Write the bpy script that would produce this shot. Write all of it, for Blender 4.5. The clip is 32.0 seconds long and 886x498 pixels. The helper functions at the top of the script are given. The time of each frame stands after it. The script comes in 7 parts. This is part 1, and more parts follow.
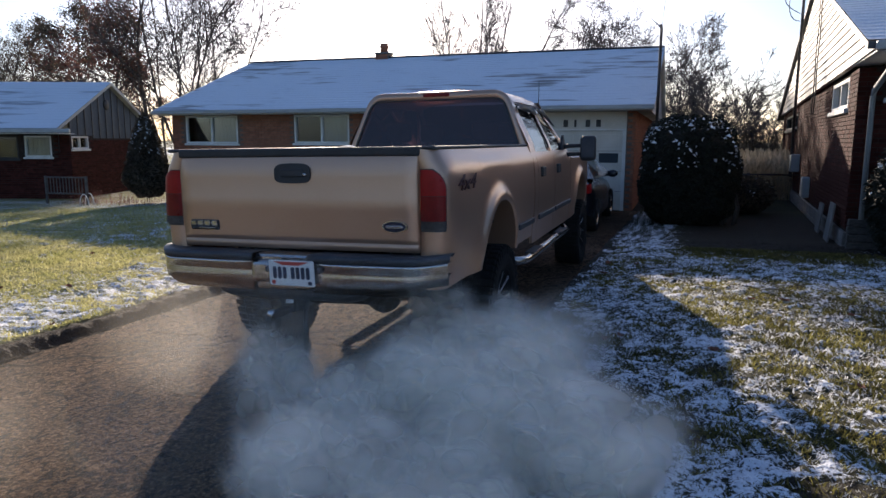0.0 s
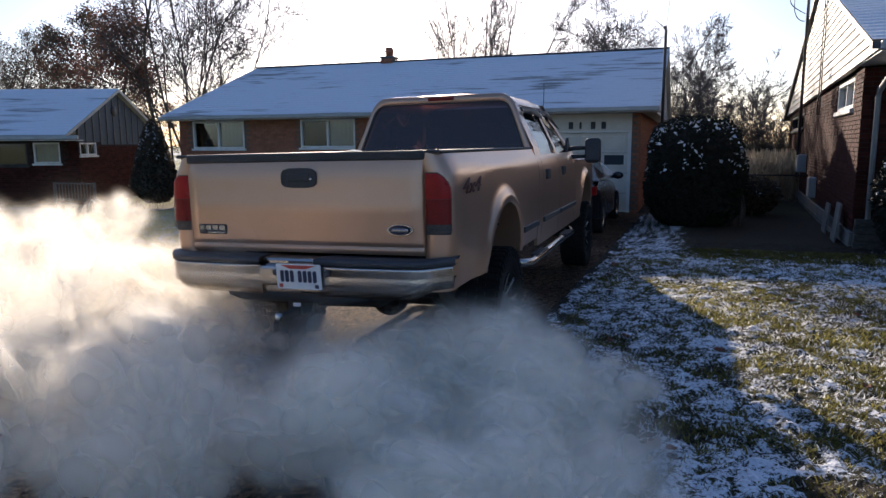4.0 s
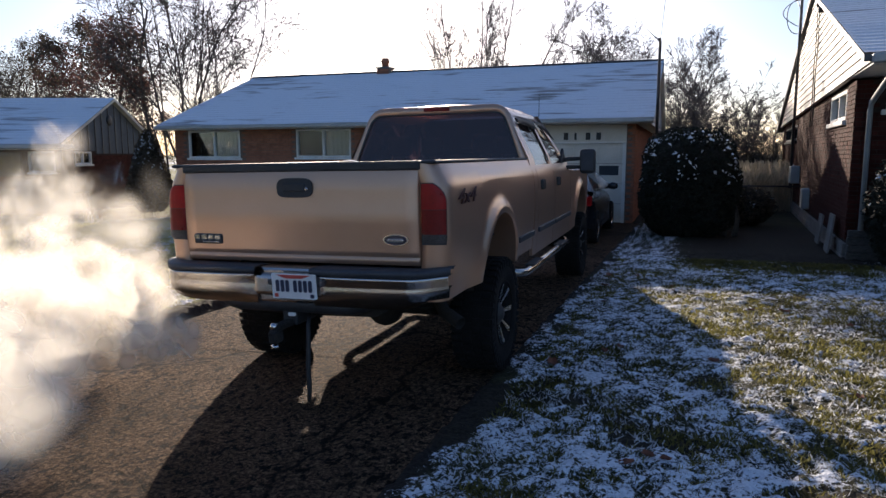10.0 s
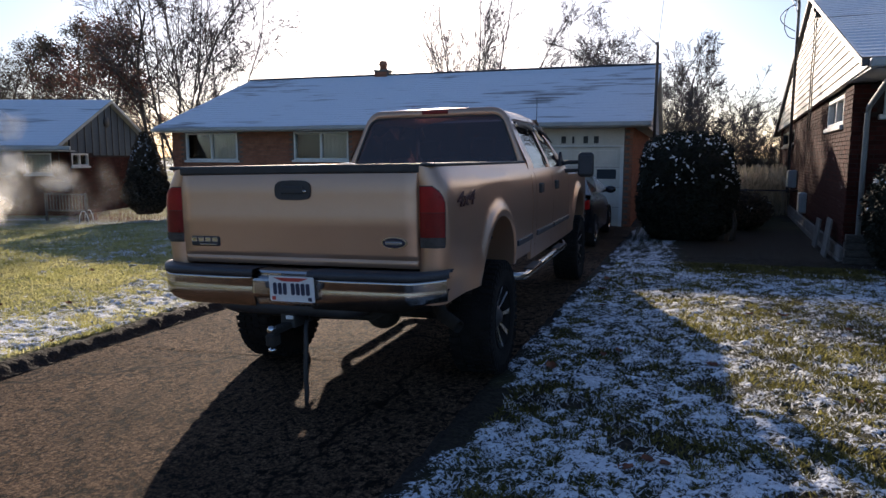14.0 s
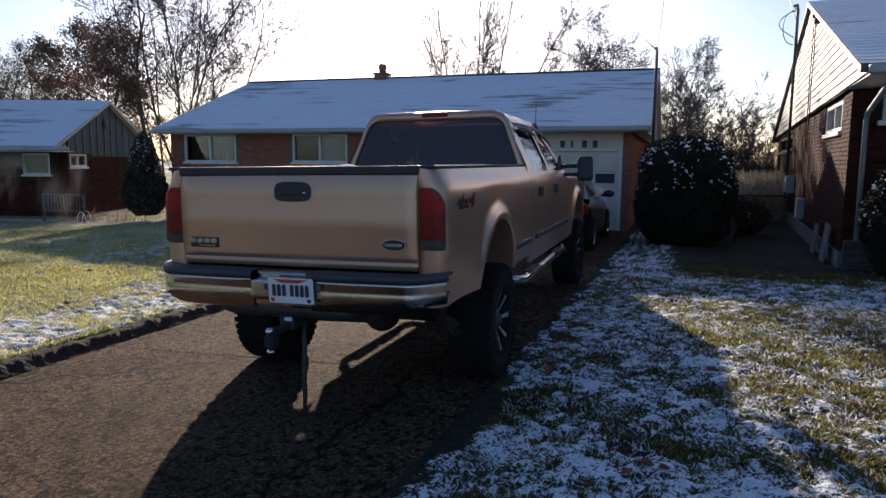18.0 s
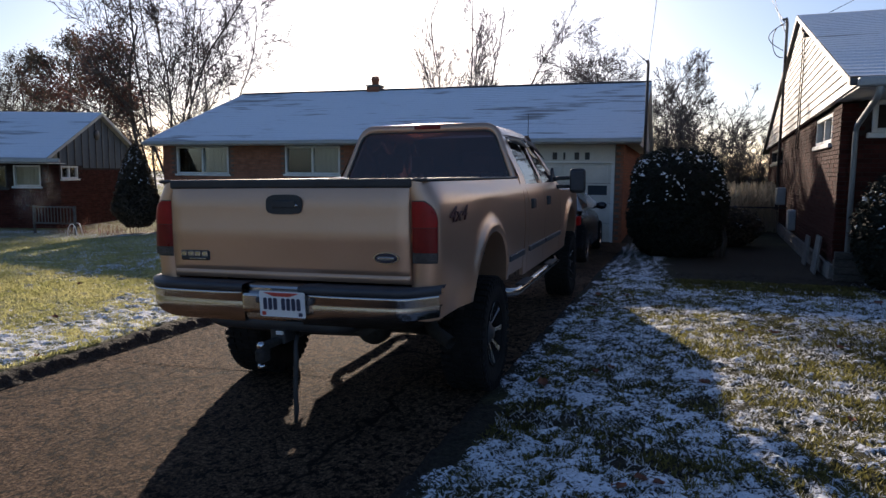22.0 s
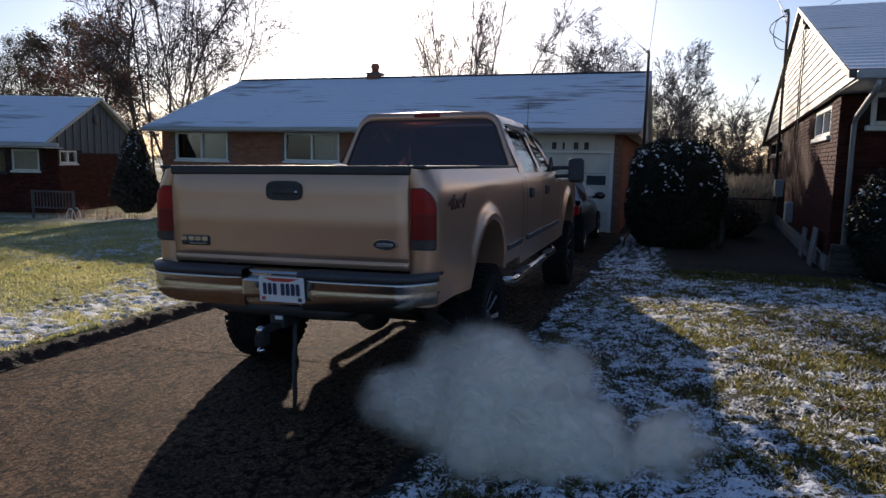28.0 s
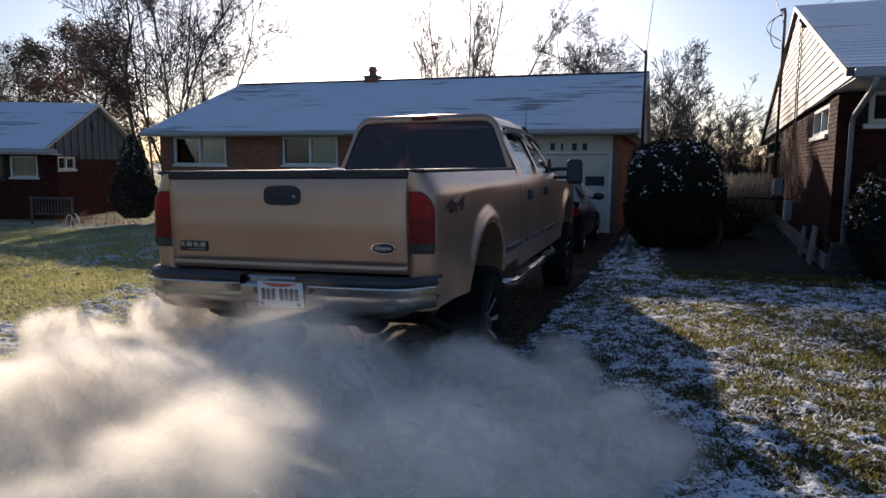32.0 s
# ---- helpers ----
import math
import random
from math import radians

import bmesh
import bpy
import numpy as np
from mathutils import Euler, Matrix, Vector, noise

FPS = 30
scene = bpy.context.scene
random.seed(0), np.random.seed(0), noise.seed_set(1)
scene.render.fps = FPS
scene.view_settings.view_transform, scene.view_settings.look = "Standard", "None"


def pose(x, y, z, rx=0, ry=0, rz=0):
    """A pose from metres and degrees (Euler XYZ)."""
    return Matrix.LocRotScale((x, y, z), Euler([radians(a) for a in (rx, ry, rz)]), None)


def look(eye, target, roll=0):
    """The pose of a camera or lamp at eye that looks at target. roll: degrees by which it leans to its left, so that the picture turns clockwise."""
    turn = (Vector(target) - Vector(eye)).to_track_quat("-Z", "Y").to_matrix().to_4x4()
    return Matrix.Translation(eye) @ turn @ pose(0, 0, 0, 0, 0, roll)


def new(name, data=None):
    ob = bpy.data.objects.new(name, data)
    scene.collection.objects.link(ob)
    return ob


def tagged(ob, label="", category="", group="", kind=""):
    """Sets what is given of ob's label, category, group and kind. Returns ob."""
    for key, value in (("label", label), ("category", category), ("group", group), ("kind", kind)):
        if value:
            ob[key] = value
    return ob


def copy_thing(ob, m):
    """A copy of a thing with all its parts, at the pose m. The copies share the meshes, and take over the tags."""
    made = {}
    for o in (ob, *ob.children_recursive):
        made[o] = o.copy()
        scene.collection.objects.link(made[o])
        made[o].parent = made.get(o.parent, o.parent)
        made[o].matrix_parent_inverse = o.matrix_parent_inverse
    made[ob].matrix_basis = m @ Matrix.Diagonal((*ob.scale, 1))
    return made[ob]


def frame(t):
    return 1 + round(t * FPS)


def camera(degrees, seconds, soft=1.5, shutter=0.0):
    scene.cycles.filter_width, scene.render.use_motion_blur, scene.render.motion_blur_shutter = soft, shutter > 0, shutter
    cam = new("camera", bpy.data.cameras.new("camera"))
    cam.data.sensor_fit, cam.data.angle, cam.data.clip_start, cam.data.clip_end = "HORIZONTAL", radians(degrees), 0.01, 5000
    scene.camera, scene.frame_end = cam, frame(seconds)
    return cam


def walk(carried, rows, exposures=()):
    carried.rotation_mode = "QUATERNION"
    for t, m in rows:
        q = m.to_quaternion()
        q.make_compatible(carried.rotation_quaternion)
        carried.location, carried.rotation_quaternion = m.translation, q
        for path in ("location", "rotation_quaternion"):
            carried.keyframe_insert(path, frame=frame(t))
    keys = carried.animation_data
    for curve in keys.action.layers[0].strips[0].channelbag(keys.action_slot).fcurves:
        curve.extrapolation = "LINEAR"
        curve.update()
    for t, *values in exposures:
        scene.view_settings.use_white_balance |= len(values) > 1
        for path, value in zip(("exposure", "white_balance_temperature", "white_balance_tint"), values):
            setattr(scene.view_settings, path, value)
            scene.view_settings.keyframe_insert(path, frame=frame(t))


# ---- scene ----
cam = camera(65.5, 32.0)
PATH = [
    (0, (2.096, -3.81, 1.646), (1.53, -1.918, 1.335), 0.2),
    (0.5, (2.098, -3.81, 1.646), (1.531, -1.918, 1.336), 0.1),
    (1, (2.097, -3.812, 1.65), (1.521, -1.922, 1.342), -0.0),
    (1.5, (2.094, -3.807, 1.647), (1.522, -1.915, 1.343), 0.1),
    (2, (2.1, -3.82, 1.649), (1.531, -1.926, 1.349), 0.1),
    (2.5, (2.119, -3.854, 1.65), (1.546, -1.961, 1.357), -0.1),
    (3, (2.119, -3.857, 1.648), (1.532, -1.967, 1.357), -0.5),
    (3.5, (2.112, -3.841, 1.649), (1.527, -1.952, 1.353), -0.2),
    (5.5, (2.119, -3.847, 1.649), (1.536, -1.961, 1.333), -0.7),
    (6, (2.115, -3.847, 1.651), (1.535, -1.96, 1.332), -0.1),
    (6.5, (2.114, -3.852, 1.649), (1.534, -1.965, 1.328), -0.3),
    (7, (2.117, -3.856, 1.652), (1.537, -1.969, 1.33), -0.3),
    (7.5, (2.124, -3.863, 1.653), (1.542, -1.975, 1.337), -0.4),
    (8, (2.12, -3.865, 1.651), (1.538, -1.977, 1.345), -0.5),
    (8.5, (2.121, -3.861, 1.653), (1.536, -1.972, 1.357), -0.7),
    (9, (2.116, -3.864, 1.651), (1.537, -1.972, 1.363), -0.4),
    (9.5, (2.111, -3.843, 1.65), (1.538, -1.948, 1.367), -0.2),
    (10, (2.117, -3.854, 1.652), (1.544, -1.957, 1.378), -0.1),
    (10.5, (2.116, -3.852, 1.65), (1.531, -1.958, 1.385), -0.4),
    (11, (2.105, -3.845, 1.649), (1.524, -1.949, 1.385), -0.5),
    (11.5, (2.109, -3.848, 1.652), (1.534, -1.951, 1.384), -0.4),
    (12, (2.102, -3.846, 1.648), (1.537, -1.946, 1.384), -0.0),
    (12.5, (2.105, -3.84, 1.649), (1.544, -1.938, 1.388), -0.1),
    (13, (2.107, -3.85, 1.65), (1.543, -1.948, 1.393), -0.0),
    (13.5, (2.101, -3.842, 1.648), (1.536, -1.94, 1.393), 0.2),
    (14, (2.103, -3.839, 1.65), (1.538, -1.939, 1.385), 0.1),
    (14.5, (2.107, -3.847, 1.649), (1.542, -1.948, 1.377), 0.2),
    (16.5, (2.1, -3.844, 1.647), (1.522, -1.944, 1.415), -0.1),
    (17, (2.098, -3.84, 1.646), (1.527, -1.938, 1.412), 0.1),
    (17.5, (2.096, -3.833, 1.648), (1.53, -1.93, 1.403), 0.0),
    (18, (2.089, -3.835, 1.643), (1.53, -1.932, 1.388), 0.5),
    (18.5, (2.095, -3.841, 1.647), (1.546, -1.935, 1.392), 0.5),
    (19, (2.099, -3.847, 1.647), (1.551, -1.938, 1.411), 0.6),
    (19.5, (2.098, -3.851, 1.647), (1.551, -1.941, 1.424), 0.6),
    (20, (2.105, -3.857, 1.65), (1.557, -1.945, 1.435), 0.6),
    (20.5, (2.104, -3.854, 1.651), (1.563, -1.94, 1.438), 0.7),
    (21, (2.088, -3.819, 1.648), (1.549, -1.904, 1.438), 0.7),
    (21.5, (2.086, -3.813, 1.649), (1.546, -1.899, 1.437), 0.6),
    (22, (2.086, -3.816, 1.65), (1.545, -1.903, 1.428), 0.5),
    (22.5, (2.083, -3.813, 1.649), (1.542, -1.901, 1.422), 0.5),
    (23, (2.082, -3.812, 1.646), (1.543, -1.9, 1.417), 0.7),
    (23.5, (2.083, -3.815, 1.647), (1.544, -1.903, 1.417), 0.8),
    (24, (2.088, -3.824, 1.649), (1.55, -1.913, 1.415), 0.8),
    (24.5, (2.102, -3.848, 1.648), (1.56, -1.938, 1.409), 0.8),
    (25, (2.102, -3.856, 1.647), (1.56, -1.947, 1.404), 0.9),
    (25.5, (2.098, -3.857, 1.647), (1.557, -1.948, 1.397), 1.0),
    (27.5, (2.099, -3.859, 1.649), (1.563, -1.948, 1.401), 1.1),
    (28, (2.098, -3.856, 1.645), (1.563, -1.945, 1.391), 1.1),
    (28.5, (2.098, -3.857, 1.647), (1.565, -1.946, 1.392), 1.0),
    (29, (2.091, -3.843, 1.648), (1.556, -1.933, 1.393), 0.7),
    (29.5, (2.095, -3.844, 1.648), (1.557, -1.934, 1.395), 0.8),
    (30, (2.096, -3.847, 1.65), (1.558, -1.937, 1.399), 0.8),
    (30.5, (2.095, -3.842, 1.651), (1.557, -1.932, 1.4), 0.7),
    (31, (2.099, -3.846, 1.652), (1.56, -1.937, 1.401), 0.6),
    (31.5, (2.094, -3.841, 1.65), (1.558, -1.931, 1.399), 0.5),
    (32, (2.101, -3.845, 1.651), (1.567, -1.934, 1.403), 0.5),
]
walk(cam, [(t, look(eye, target, roll)) for t, eye, target, roll in PATH], [(0, 0.88, 5850, 20), (8, 0.77, 5900, 20), (13, 0.76, 5920, 20), (20, 0.66, 5900, 20), (25.5, 0.50, 5900, 20), (28.0, 0.48, 5900, 20), (32, 0.40, 5920, 20)])

# ---- light ----
SUN_TO = Vector((-1.11, 3.0, 0.965)).normalized()
SUN_EL = math.asin(SUN_TO.z)
SUN_AZ = math.atan2(SUN_TO.x, SUN_TO.y)
world = bpy.data.worlds.new("sky")
world.use_nodes = True
scene.world = world
wn = world.node_tree.nodes
sky = wn.new("ShaderNodeTexSky")
sky.sky_type = "NISHITA"
sky.sun_disc = False
sky.sun_elevation, sky.sun_rotation = SUN_EL, SUN_AZ
sky.air_density, sky.dust_density, sky.ozone_density = 1.0, 1.0, 3.0
wn["Background"].inputs["Strength"].default_value = 0.080
pale = wn.new("ShaderNodeHueSaturation")
pale.inputs["Saturation"].default_value = 1.0
world.node_tree.links.new(sky.outputs[0], pale.inputs["Color"])
world.node_tree.links.new(pale.outputs[0], wn["Background"].inputs["Color"])
sun = new("sun", bpy.data.lights.new("sun", "SUN"))
sun.data.energy, sun.data.angle, sun.data.color = 5.0, radians(0.6), (1.0, 0.835, 0.58)
sun.matrix_world = look(SUN_TO * 60, (0, 0, 0))
scene.view_settings.exposure = 0.0
scene.cycles.transparent_max_bounces = 160


# ---- materials ----
def links_of(m):
    return m.node_tree.nodes, m.node_tree.links


def ramp(nodes, stops):
    r = nodes.new("ShaderNodeValToRGB")
    el = r.color_ramp.elements
    while len(el) < len(stops):
        el.new(0.5)
    for e, (p, c) in zip(el, stops):
        e.position, e.color = p, (*c, 1)
    return r


def tex(nodes, links, kind, scale, detail=4.0, coord="Object", stretch=None):
    tc = nodes.new("ShaderNodeTexCoord")
    n = nodes.new(kind)
    n.inputs["Scale"].default_value = scale
    if "Detail" in n.inputs:
        n.inputs["Detail"].default_value = detail
    src = tc.outputs[coord]
    if stretch:
        mp = nodes.new("ShaderNodeMapping")
        mp.inputs["Scale"].default_value = stretch
        links.new(src, mp.inputs["Vector"])
        src = mp.outputs["Vector"]
    links.new(src, n.inputs["Vector"])
    return n


def material(name, dark, light, rough=0.6, metal=0.0, scale=6.0, fine=60.0, bump=0.2, depth=0.01, spec=0.5, coat=0.0,
             vary=0.0, stretch=None, island=False):
    """Two scales of noise between two colours, fine relief, and a shift in value from piece to piece."""
    m = bpy.data.materials.new(name)
    m.use_nodes = True
    nodes, links = links_of(m)
    p = nodes["Principled BSDF"]
    p.inputs["Roughness"].default_value = rough
    p.inputs["Metallic"].default_value = metal
    p.inputs["Specular IOR Level"].default_value = spec
    p.inputs["Coat Weight"].default_value = coat
    a = tex(nodes, links, "ShaderNodeTexNoise", scale, 5, stretch=stretch)
    b = tex(nodes, links, "ShaderNodeTexNoise", fine, 3, stretch=stretch)
    mix = nodes.new("ShaderNodeMath")
    mix.operation = "MULTIPLY_ADD"
    links.new(b.outputs["Fac"], mix.inputs[0])
    mix.inputs[1].default_value = 0.45
    half = nodes.new("ShaderNodeMath")
    half.operation = "MULTIPLY"
    links.new(a.outputs["Fac"], half.inputs[0])
    half.inputs[1].default_value = 0.55
    links.new(half.outputs[0], mix.inputs[2])
    r = ramp(nodes, [(0.36, dark), (0.64, light)])
    links.new(mix.outputs[0], r.inputs["Fac"])
    colour = r.outputs["Color"]
    if vary:
        hs = nodes.new("ShaderNodeHueSaturation")
        if island:
            g = nodes.new("ShaderNodeNewGeometry")
            rnd = g.outputs["Random Per Island"]
        else:
            rnd = nodes.new("ShaderNodeObjectInfo").outputs["Random"]
        ma = nodes.new("ShaderNodeMath")
        ma.operation = "MULTIPLY_ADD"
        links.new(rnd, ma.inputs[0])
        ma.inputs[1].default_value, ma.inputs[2].default_value = 2 * vary, 1 - vary
        links.new(ma.outputs[0], hs.inputs["Value"])
        links.new(colour, hs.inputs["Color"])
        colour = hs.outputs["Color"]
    links.new(colour, p.inputs["Base Color"])
    rr = nodes.new("ShaderNodeMapRange")
    rr.inputs["To Min"].default_value, rr.inputs["To Max"].default_value = max(0.02, rough - 0.08), min(1, rough + 0.08)
    links.new(a.outputs["Fac"], rr.inputs["Value"])
    links.new(rr.outputs[0], p.inputs["Roughness"])
    if bump:
        bp = nodes.new("ShaderNodeBump")
        bp.inputs["Strength"].default_value, bp.inputs["Distance"].default_value = bump, depth
        links.new(b.outputs["Fac"], bp.inputs["Height"])
        links.new(bp.outputs[0], p.inputs["Normal"])
    return m


def plain_glass(name, tint, rough=0.02, through_weight=0.5):
    """Dark tinted pane: part clear, part glossy."""
    m = bpy.data.materials.new(name)
    m.use_nodes = True
    nodes, links = links_of(m)
    p = nodes["Principled BSDF"]
    p.inputs["Base Color"].default_value = (*tint, 1)
    p.inputs["Roughness"].default_value = rough
    p.inputs["Transmission Weight"].default_value = through_weight
    p.inputs["IOR"].default_value = 1.45
    return m


def snow_cover(name, bare_dark, bare_light, amount, scale, stretch=None, bare_rough=0.9):
    """Thin snow with bare streaks over a darker surface."""
    m = bpy.data.materials.new(name)
    m.use_nodes = True
    nodes, links = links_of(m)
    p = nodes["Principled BSDF"]
    p.inputs["Roughness"].default_value = bare_rough
    p.inputs["Specular IOR Level"].default_value = 0.2
    a = tex(nodes, links, "ShaderNodeTexNoise", scale, 6, stretch=stretch)
    b = tex(nodes, links, "ShaderNodeTexNoise", 45, 3)
    under = ramp(nodes, [(0.3, bare_dark), (0.7, bare_light)])
    links.new(b.outputs["Fac"], under.inputs["Fac"])
    white = ramp(nodes, [(0.3, (0.66, 0.70, 0.76)), (0.7, (0.84, 0.87, 0.9))])
    links.new(b.outputs["Fac"], white.inputs["Fac"])
    mask = ramp(nodes, [(amount - 0.10, (0, 0, 0)), (amount + 0.07, (1, 1, 1))])
    area = tex(nodes, links, "ShaderNodeTexNoise", 0.33, 2)
    both = nodes.new("ShaderNodeMath")
    both.operation = "MULTIPLY_ADD"
    links.new(area.outputs["Fac"], both.inputs[0])
    both.inputs[1].default_value = 0.9
    lower = nodes.new("ShaderNodeMath")
    lower.operation = "SUBTRACT"
    links.new(a.outputs["Fac"], lower.inputs[0])
    lower.inputs[1].default_value = 0.42
    links.new(lower.outputs[0], both.inputs[2])
    links.new(both.outputs[0], mask.inputs["Fac"])
    mx = nodes.new("ShaderNodeMix")
    mx.data_type = "RGBA"
    links.new(mask.outputs["Color"], mx.inputs["Factor"])
    links.new(under.outputs["Color"], mx.inputs["A"])
    links.new(white.outputs["Color"], mx.inputs["B"])
    links.new(mx.outputs["Result"], p.inputs["Base Color"])
    bp = nodes.new("ShaderNodeBump")
    bp.inputs["Strength"].default_value, bp.inputs["Distance"].default_value = 0.35, 0.01
    links.new(b.outputs["Fac"], bp.inputs["Height"])
    links.new(bp.outputs[0], p.inputs["Normal"])
    return m


M = {}
M["brick"] = material("red_brick", (0.036, 0.011, 0.009), (0.080, 0.024, 0.018), 0.85, scale=9, fine=90, bump=0.4, vary=0.3, island=True, spec=0.08)
M["brick_orange"] = material("orange_brick", (0.25, 0.105, 0.065), (0.37, 0.165, 0.10), 0.85, scale=9, fine=90, bump=0.4, vary=0.16, island=True, spec=0.1)
M["mortar"] = material("mortar", (0.10, 0.08, 0.07), (0.26, 0.19, 0.15), 0.95, scale=12, fine=120, bump=0.4, spec=0.1)
M["mortar_dark"] = material("old_mortar", (0.035, 0.025, 0.022), (0.066, 0.049, 0.042), 0.95, scale=12, fine=120, bump=0.4, spec=0.08)
M["old_timber"] = material("weathered_timber", (0.05, 0.045, 0.04), (0.14, 0.125, 0.11), 0.9, scale=5, fine=50, bump=0.4, stretch=(0.3, 1, 1))
M["snow_roof"] = snow_cover("snowy_shingles", (0.20, 0.19, 0.19), (0.36, 0.345, 0.34), 0.37, 2.2, (0.42, 2.6, 2.6))
M["white_trim"] = material("white_trim", (0.62, 0.61, 0.57), (0.80, 0.79, 0.76), 0.55, scale=4, fine=40, bump=0.1)
M["gutter"] = material("gutter_paint", (0.30, 0.31, 0.31), (0.42, 0.43, 0.42), 0.45, scale=3, fine=50, bump=0.08)
M["siding"] = material("cream_siding", (0.50, 0.46, 0.40), (0.63, 0.59, 0.52), 0.6, scale=2, fine=30, bump=0.15, vary=0.06)
M["garage_paint"] = material("garage_paint", (0.56, 0.53, 0.46), (0.70, 0.67, 0.60), 0.55, scale=2.5, fine=40, bump=0.1)
M["grey_board"] = material("grey_board", (0.045, 0.058, 0.075), (0.09, 0.11, 0.135), 0.75, scale=5, fine=60, bump=0.25, stretch=(1, 1, 0.2))
M["block"] = material("concrete_block", (0.13, 0.125, 0.115), (0.25, 0.24, 0.22), 0.95, scale=5, fine=90, bump=0.4, vary=0.12)


def pitted_concrete():
    """Old exposed-aggregate concrete: pebbles, dark pits, stains and wandering cracks."""
    m = bpy.data.materials.new("old_concrete")
    m.use_nodes = True
    nodes, links = links_of(m)
    p = nodes["Principled BSDF"]
    p.inputs["Roughness"].default_value = 0.9
    p.inputs["Specular IOR Level"].default_value = 0.15
    stain = tex(nodes, links, "ShaderNodeTexNoise", 1.3, 5, "Object")
    grain = tex(nodes, links, "ShaderNodeTexNoise", 42, 7, "Object")
    grain.inputs["Roughness"].default_value = 0.78
    pit = tex(nodes, links, "ShaderNodeTexNoise", 17, 8, "Object", (1, 0.7, 1))
    pit.inputs["Roughness"].default_value = 0.74
    base = ramp(nodes, [(0.40, (0.034, 0.021, 0.015)), (0.5, (0.165, 0.097, 0.058)), (0.60, (0.47, 0.30, 0.18))])
    links.new(grain.outputs["Fac"], base.inputs["Fac"])
    blot = ramp(nodes, [(0.35, (0.6, 0.6, 0.6)), (0.65, (1, 1, 1))])
    links.new(stain.outputs["Fac"], blot.inputs["Fac"])
    hole = ramp(nodes, [(0.435, (0.06, 0.05, 0.045)), (0.475, (1, 1, 1))])
    links.new(pit.outputs["Fac"], hole.inputs["Fac"])
    crack = nodes.new("ShaderNodeTexVoronoi")
    crack.feature = "DISTANCE_TO_EDGE"
    crack.inputs["Scale"].default_value = 0.33
    tc = nodes.new("ShaderNodeTexCoord")
    warp = tex(nodes, links, "ShaderNodeTexNoise", 3.0, 5, "Object")
    wv = nodes.new("ShaderNodeVectorMath")
    wv.operation = "MULTIPLY_ADD"
    links.new(warp.outputs["Color"], wv.inputs[0])
    wv.inputs[1].default_value = (0.5, 0.5, 0.0)
    links.new(tc.outputs["Object"], wv.inputs[2])
    links.new(wv.outputs[0], crack.inputs["Vector"])
    line = ramp(nodes, [(0.003, (0.08, 0.07, 0.06)), (0.009, (1, 1, 1))])
    links.new(crack.outputs["Distance"], line.inputs["Fac"])
    colour = base.outputs["Color"]
    for r in (blot, hole, line):
        mu = nodes.new("ShaderNodeMix")
        mu.data_type, mu.blend_type = "RGBA", "MULTIPLY"
        mu.inputs["Factor"].default_value = 1.0
        links.new(colour, mu.inputs["A"])
        links.new(r.outputs["Color"], mu.inputs["B"])
        colour = mu.outputs["Result"]
    links.new(colour, p.inputs["Base Color"])
    add = nodes.new("ShaderNodeMath")
    add.operation = "MULTIPLY_ADD"
    links.new(hole.outputs["Color"], add.inputs[0])
    add.inputs[1].default_value = 1.2
    links.new(grain.outputs["Fac"], add.inputs[2])
    bp = nodes.new("ShaderNodeBump")
    bp.inputs["Strength"].default_value, bp.inputs["Distance"].default_value = 1.0, 0.13
    links.new(add.outputs[0], bp.inputs["Height"])
    links.new(bp.outputs[0], p.inputs["Normal"])
    return m


M["concrete"] = pitted_concrete()
M["dark_metal"] = material("dark_metal", (0.03, 0.03, 0.032), (0.07, 0.07, 0.07), 0.5, 0.6, scale=8, fine=80, bump=0.1)
M["grey_pipe"] = material("grey_pipe", (0.06, 0.06, 0.065), (0.12, 0.12, 0.12), 0.5, 0.5, scale=8, fine=60, bump=0.1)
M["house_glass"] = plain_glass("window_glass", (0.05, 0.06, 0.07), 0.03, 0.0)
M["curtain"] = material("pale_curtain", (0.45, 0.42, 0.36), (0.62, 0.58, 0.50), 0.9, scale=3, fine=30, bump=0.2, stretch=(8, 8, 0.4))
M["bark"] = material("grey_bark", (0.035, 0.028, 0.024), (0.10, 0.085, 0.072), 0.95, scale=7, fine=60, bump=0.5, stretch=(1, 1, 0.3))


# ---- building blocks ----
def box(bm, x0, x1, y0, y1, z0, z1, m=None):
    v = [bm.verts.new(Vector(c) if m is None else m @ Vector(c)) for c in
         ((x0, y0, z0), (x1, y0, z0), (x1, y1, z0), (x0, y1, z0), (x0, y0, z1), (x1, y0, z1), (x1, y1, z1), (x0, y1, z1))]
    for f in ((0, 3, 2, 1), (4, 5, 6, 7), (0, 1, 5, 4), (1, 2, 6, 5), (2, 3, 7, 6), (3, 0, 4, 7)):
        bm.faces.new([v[i] for i in f])
    return v


def soft_box(bm, x0, x1, y0, y1, z0, z1, r=0.01, seg=2, m=None):
    b = bmesh.new()
    box(b, x0, x1, y0, y1, z0, z1)
    bmesh.ops.bevel(b, geom=b.edges[:], offset=r, segments=seg, affect="EDGES", profile=0.5)
    join(bm, b, m)


def join(bm, b, m=None):
    """Adds the faces of b to bm and frees b."""
    b.verts.index_update()
    vs = [bm.verts.new(v.co if m is None else m @ v.co) for v in b.verts]
    for f in b.faces:
        nf = bm.faces.new([vs[v.index] for v in f.verts])
        nf.smooth = f.smooth
    b.free()


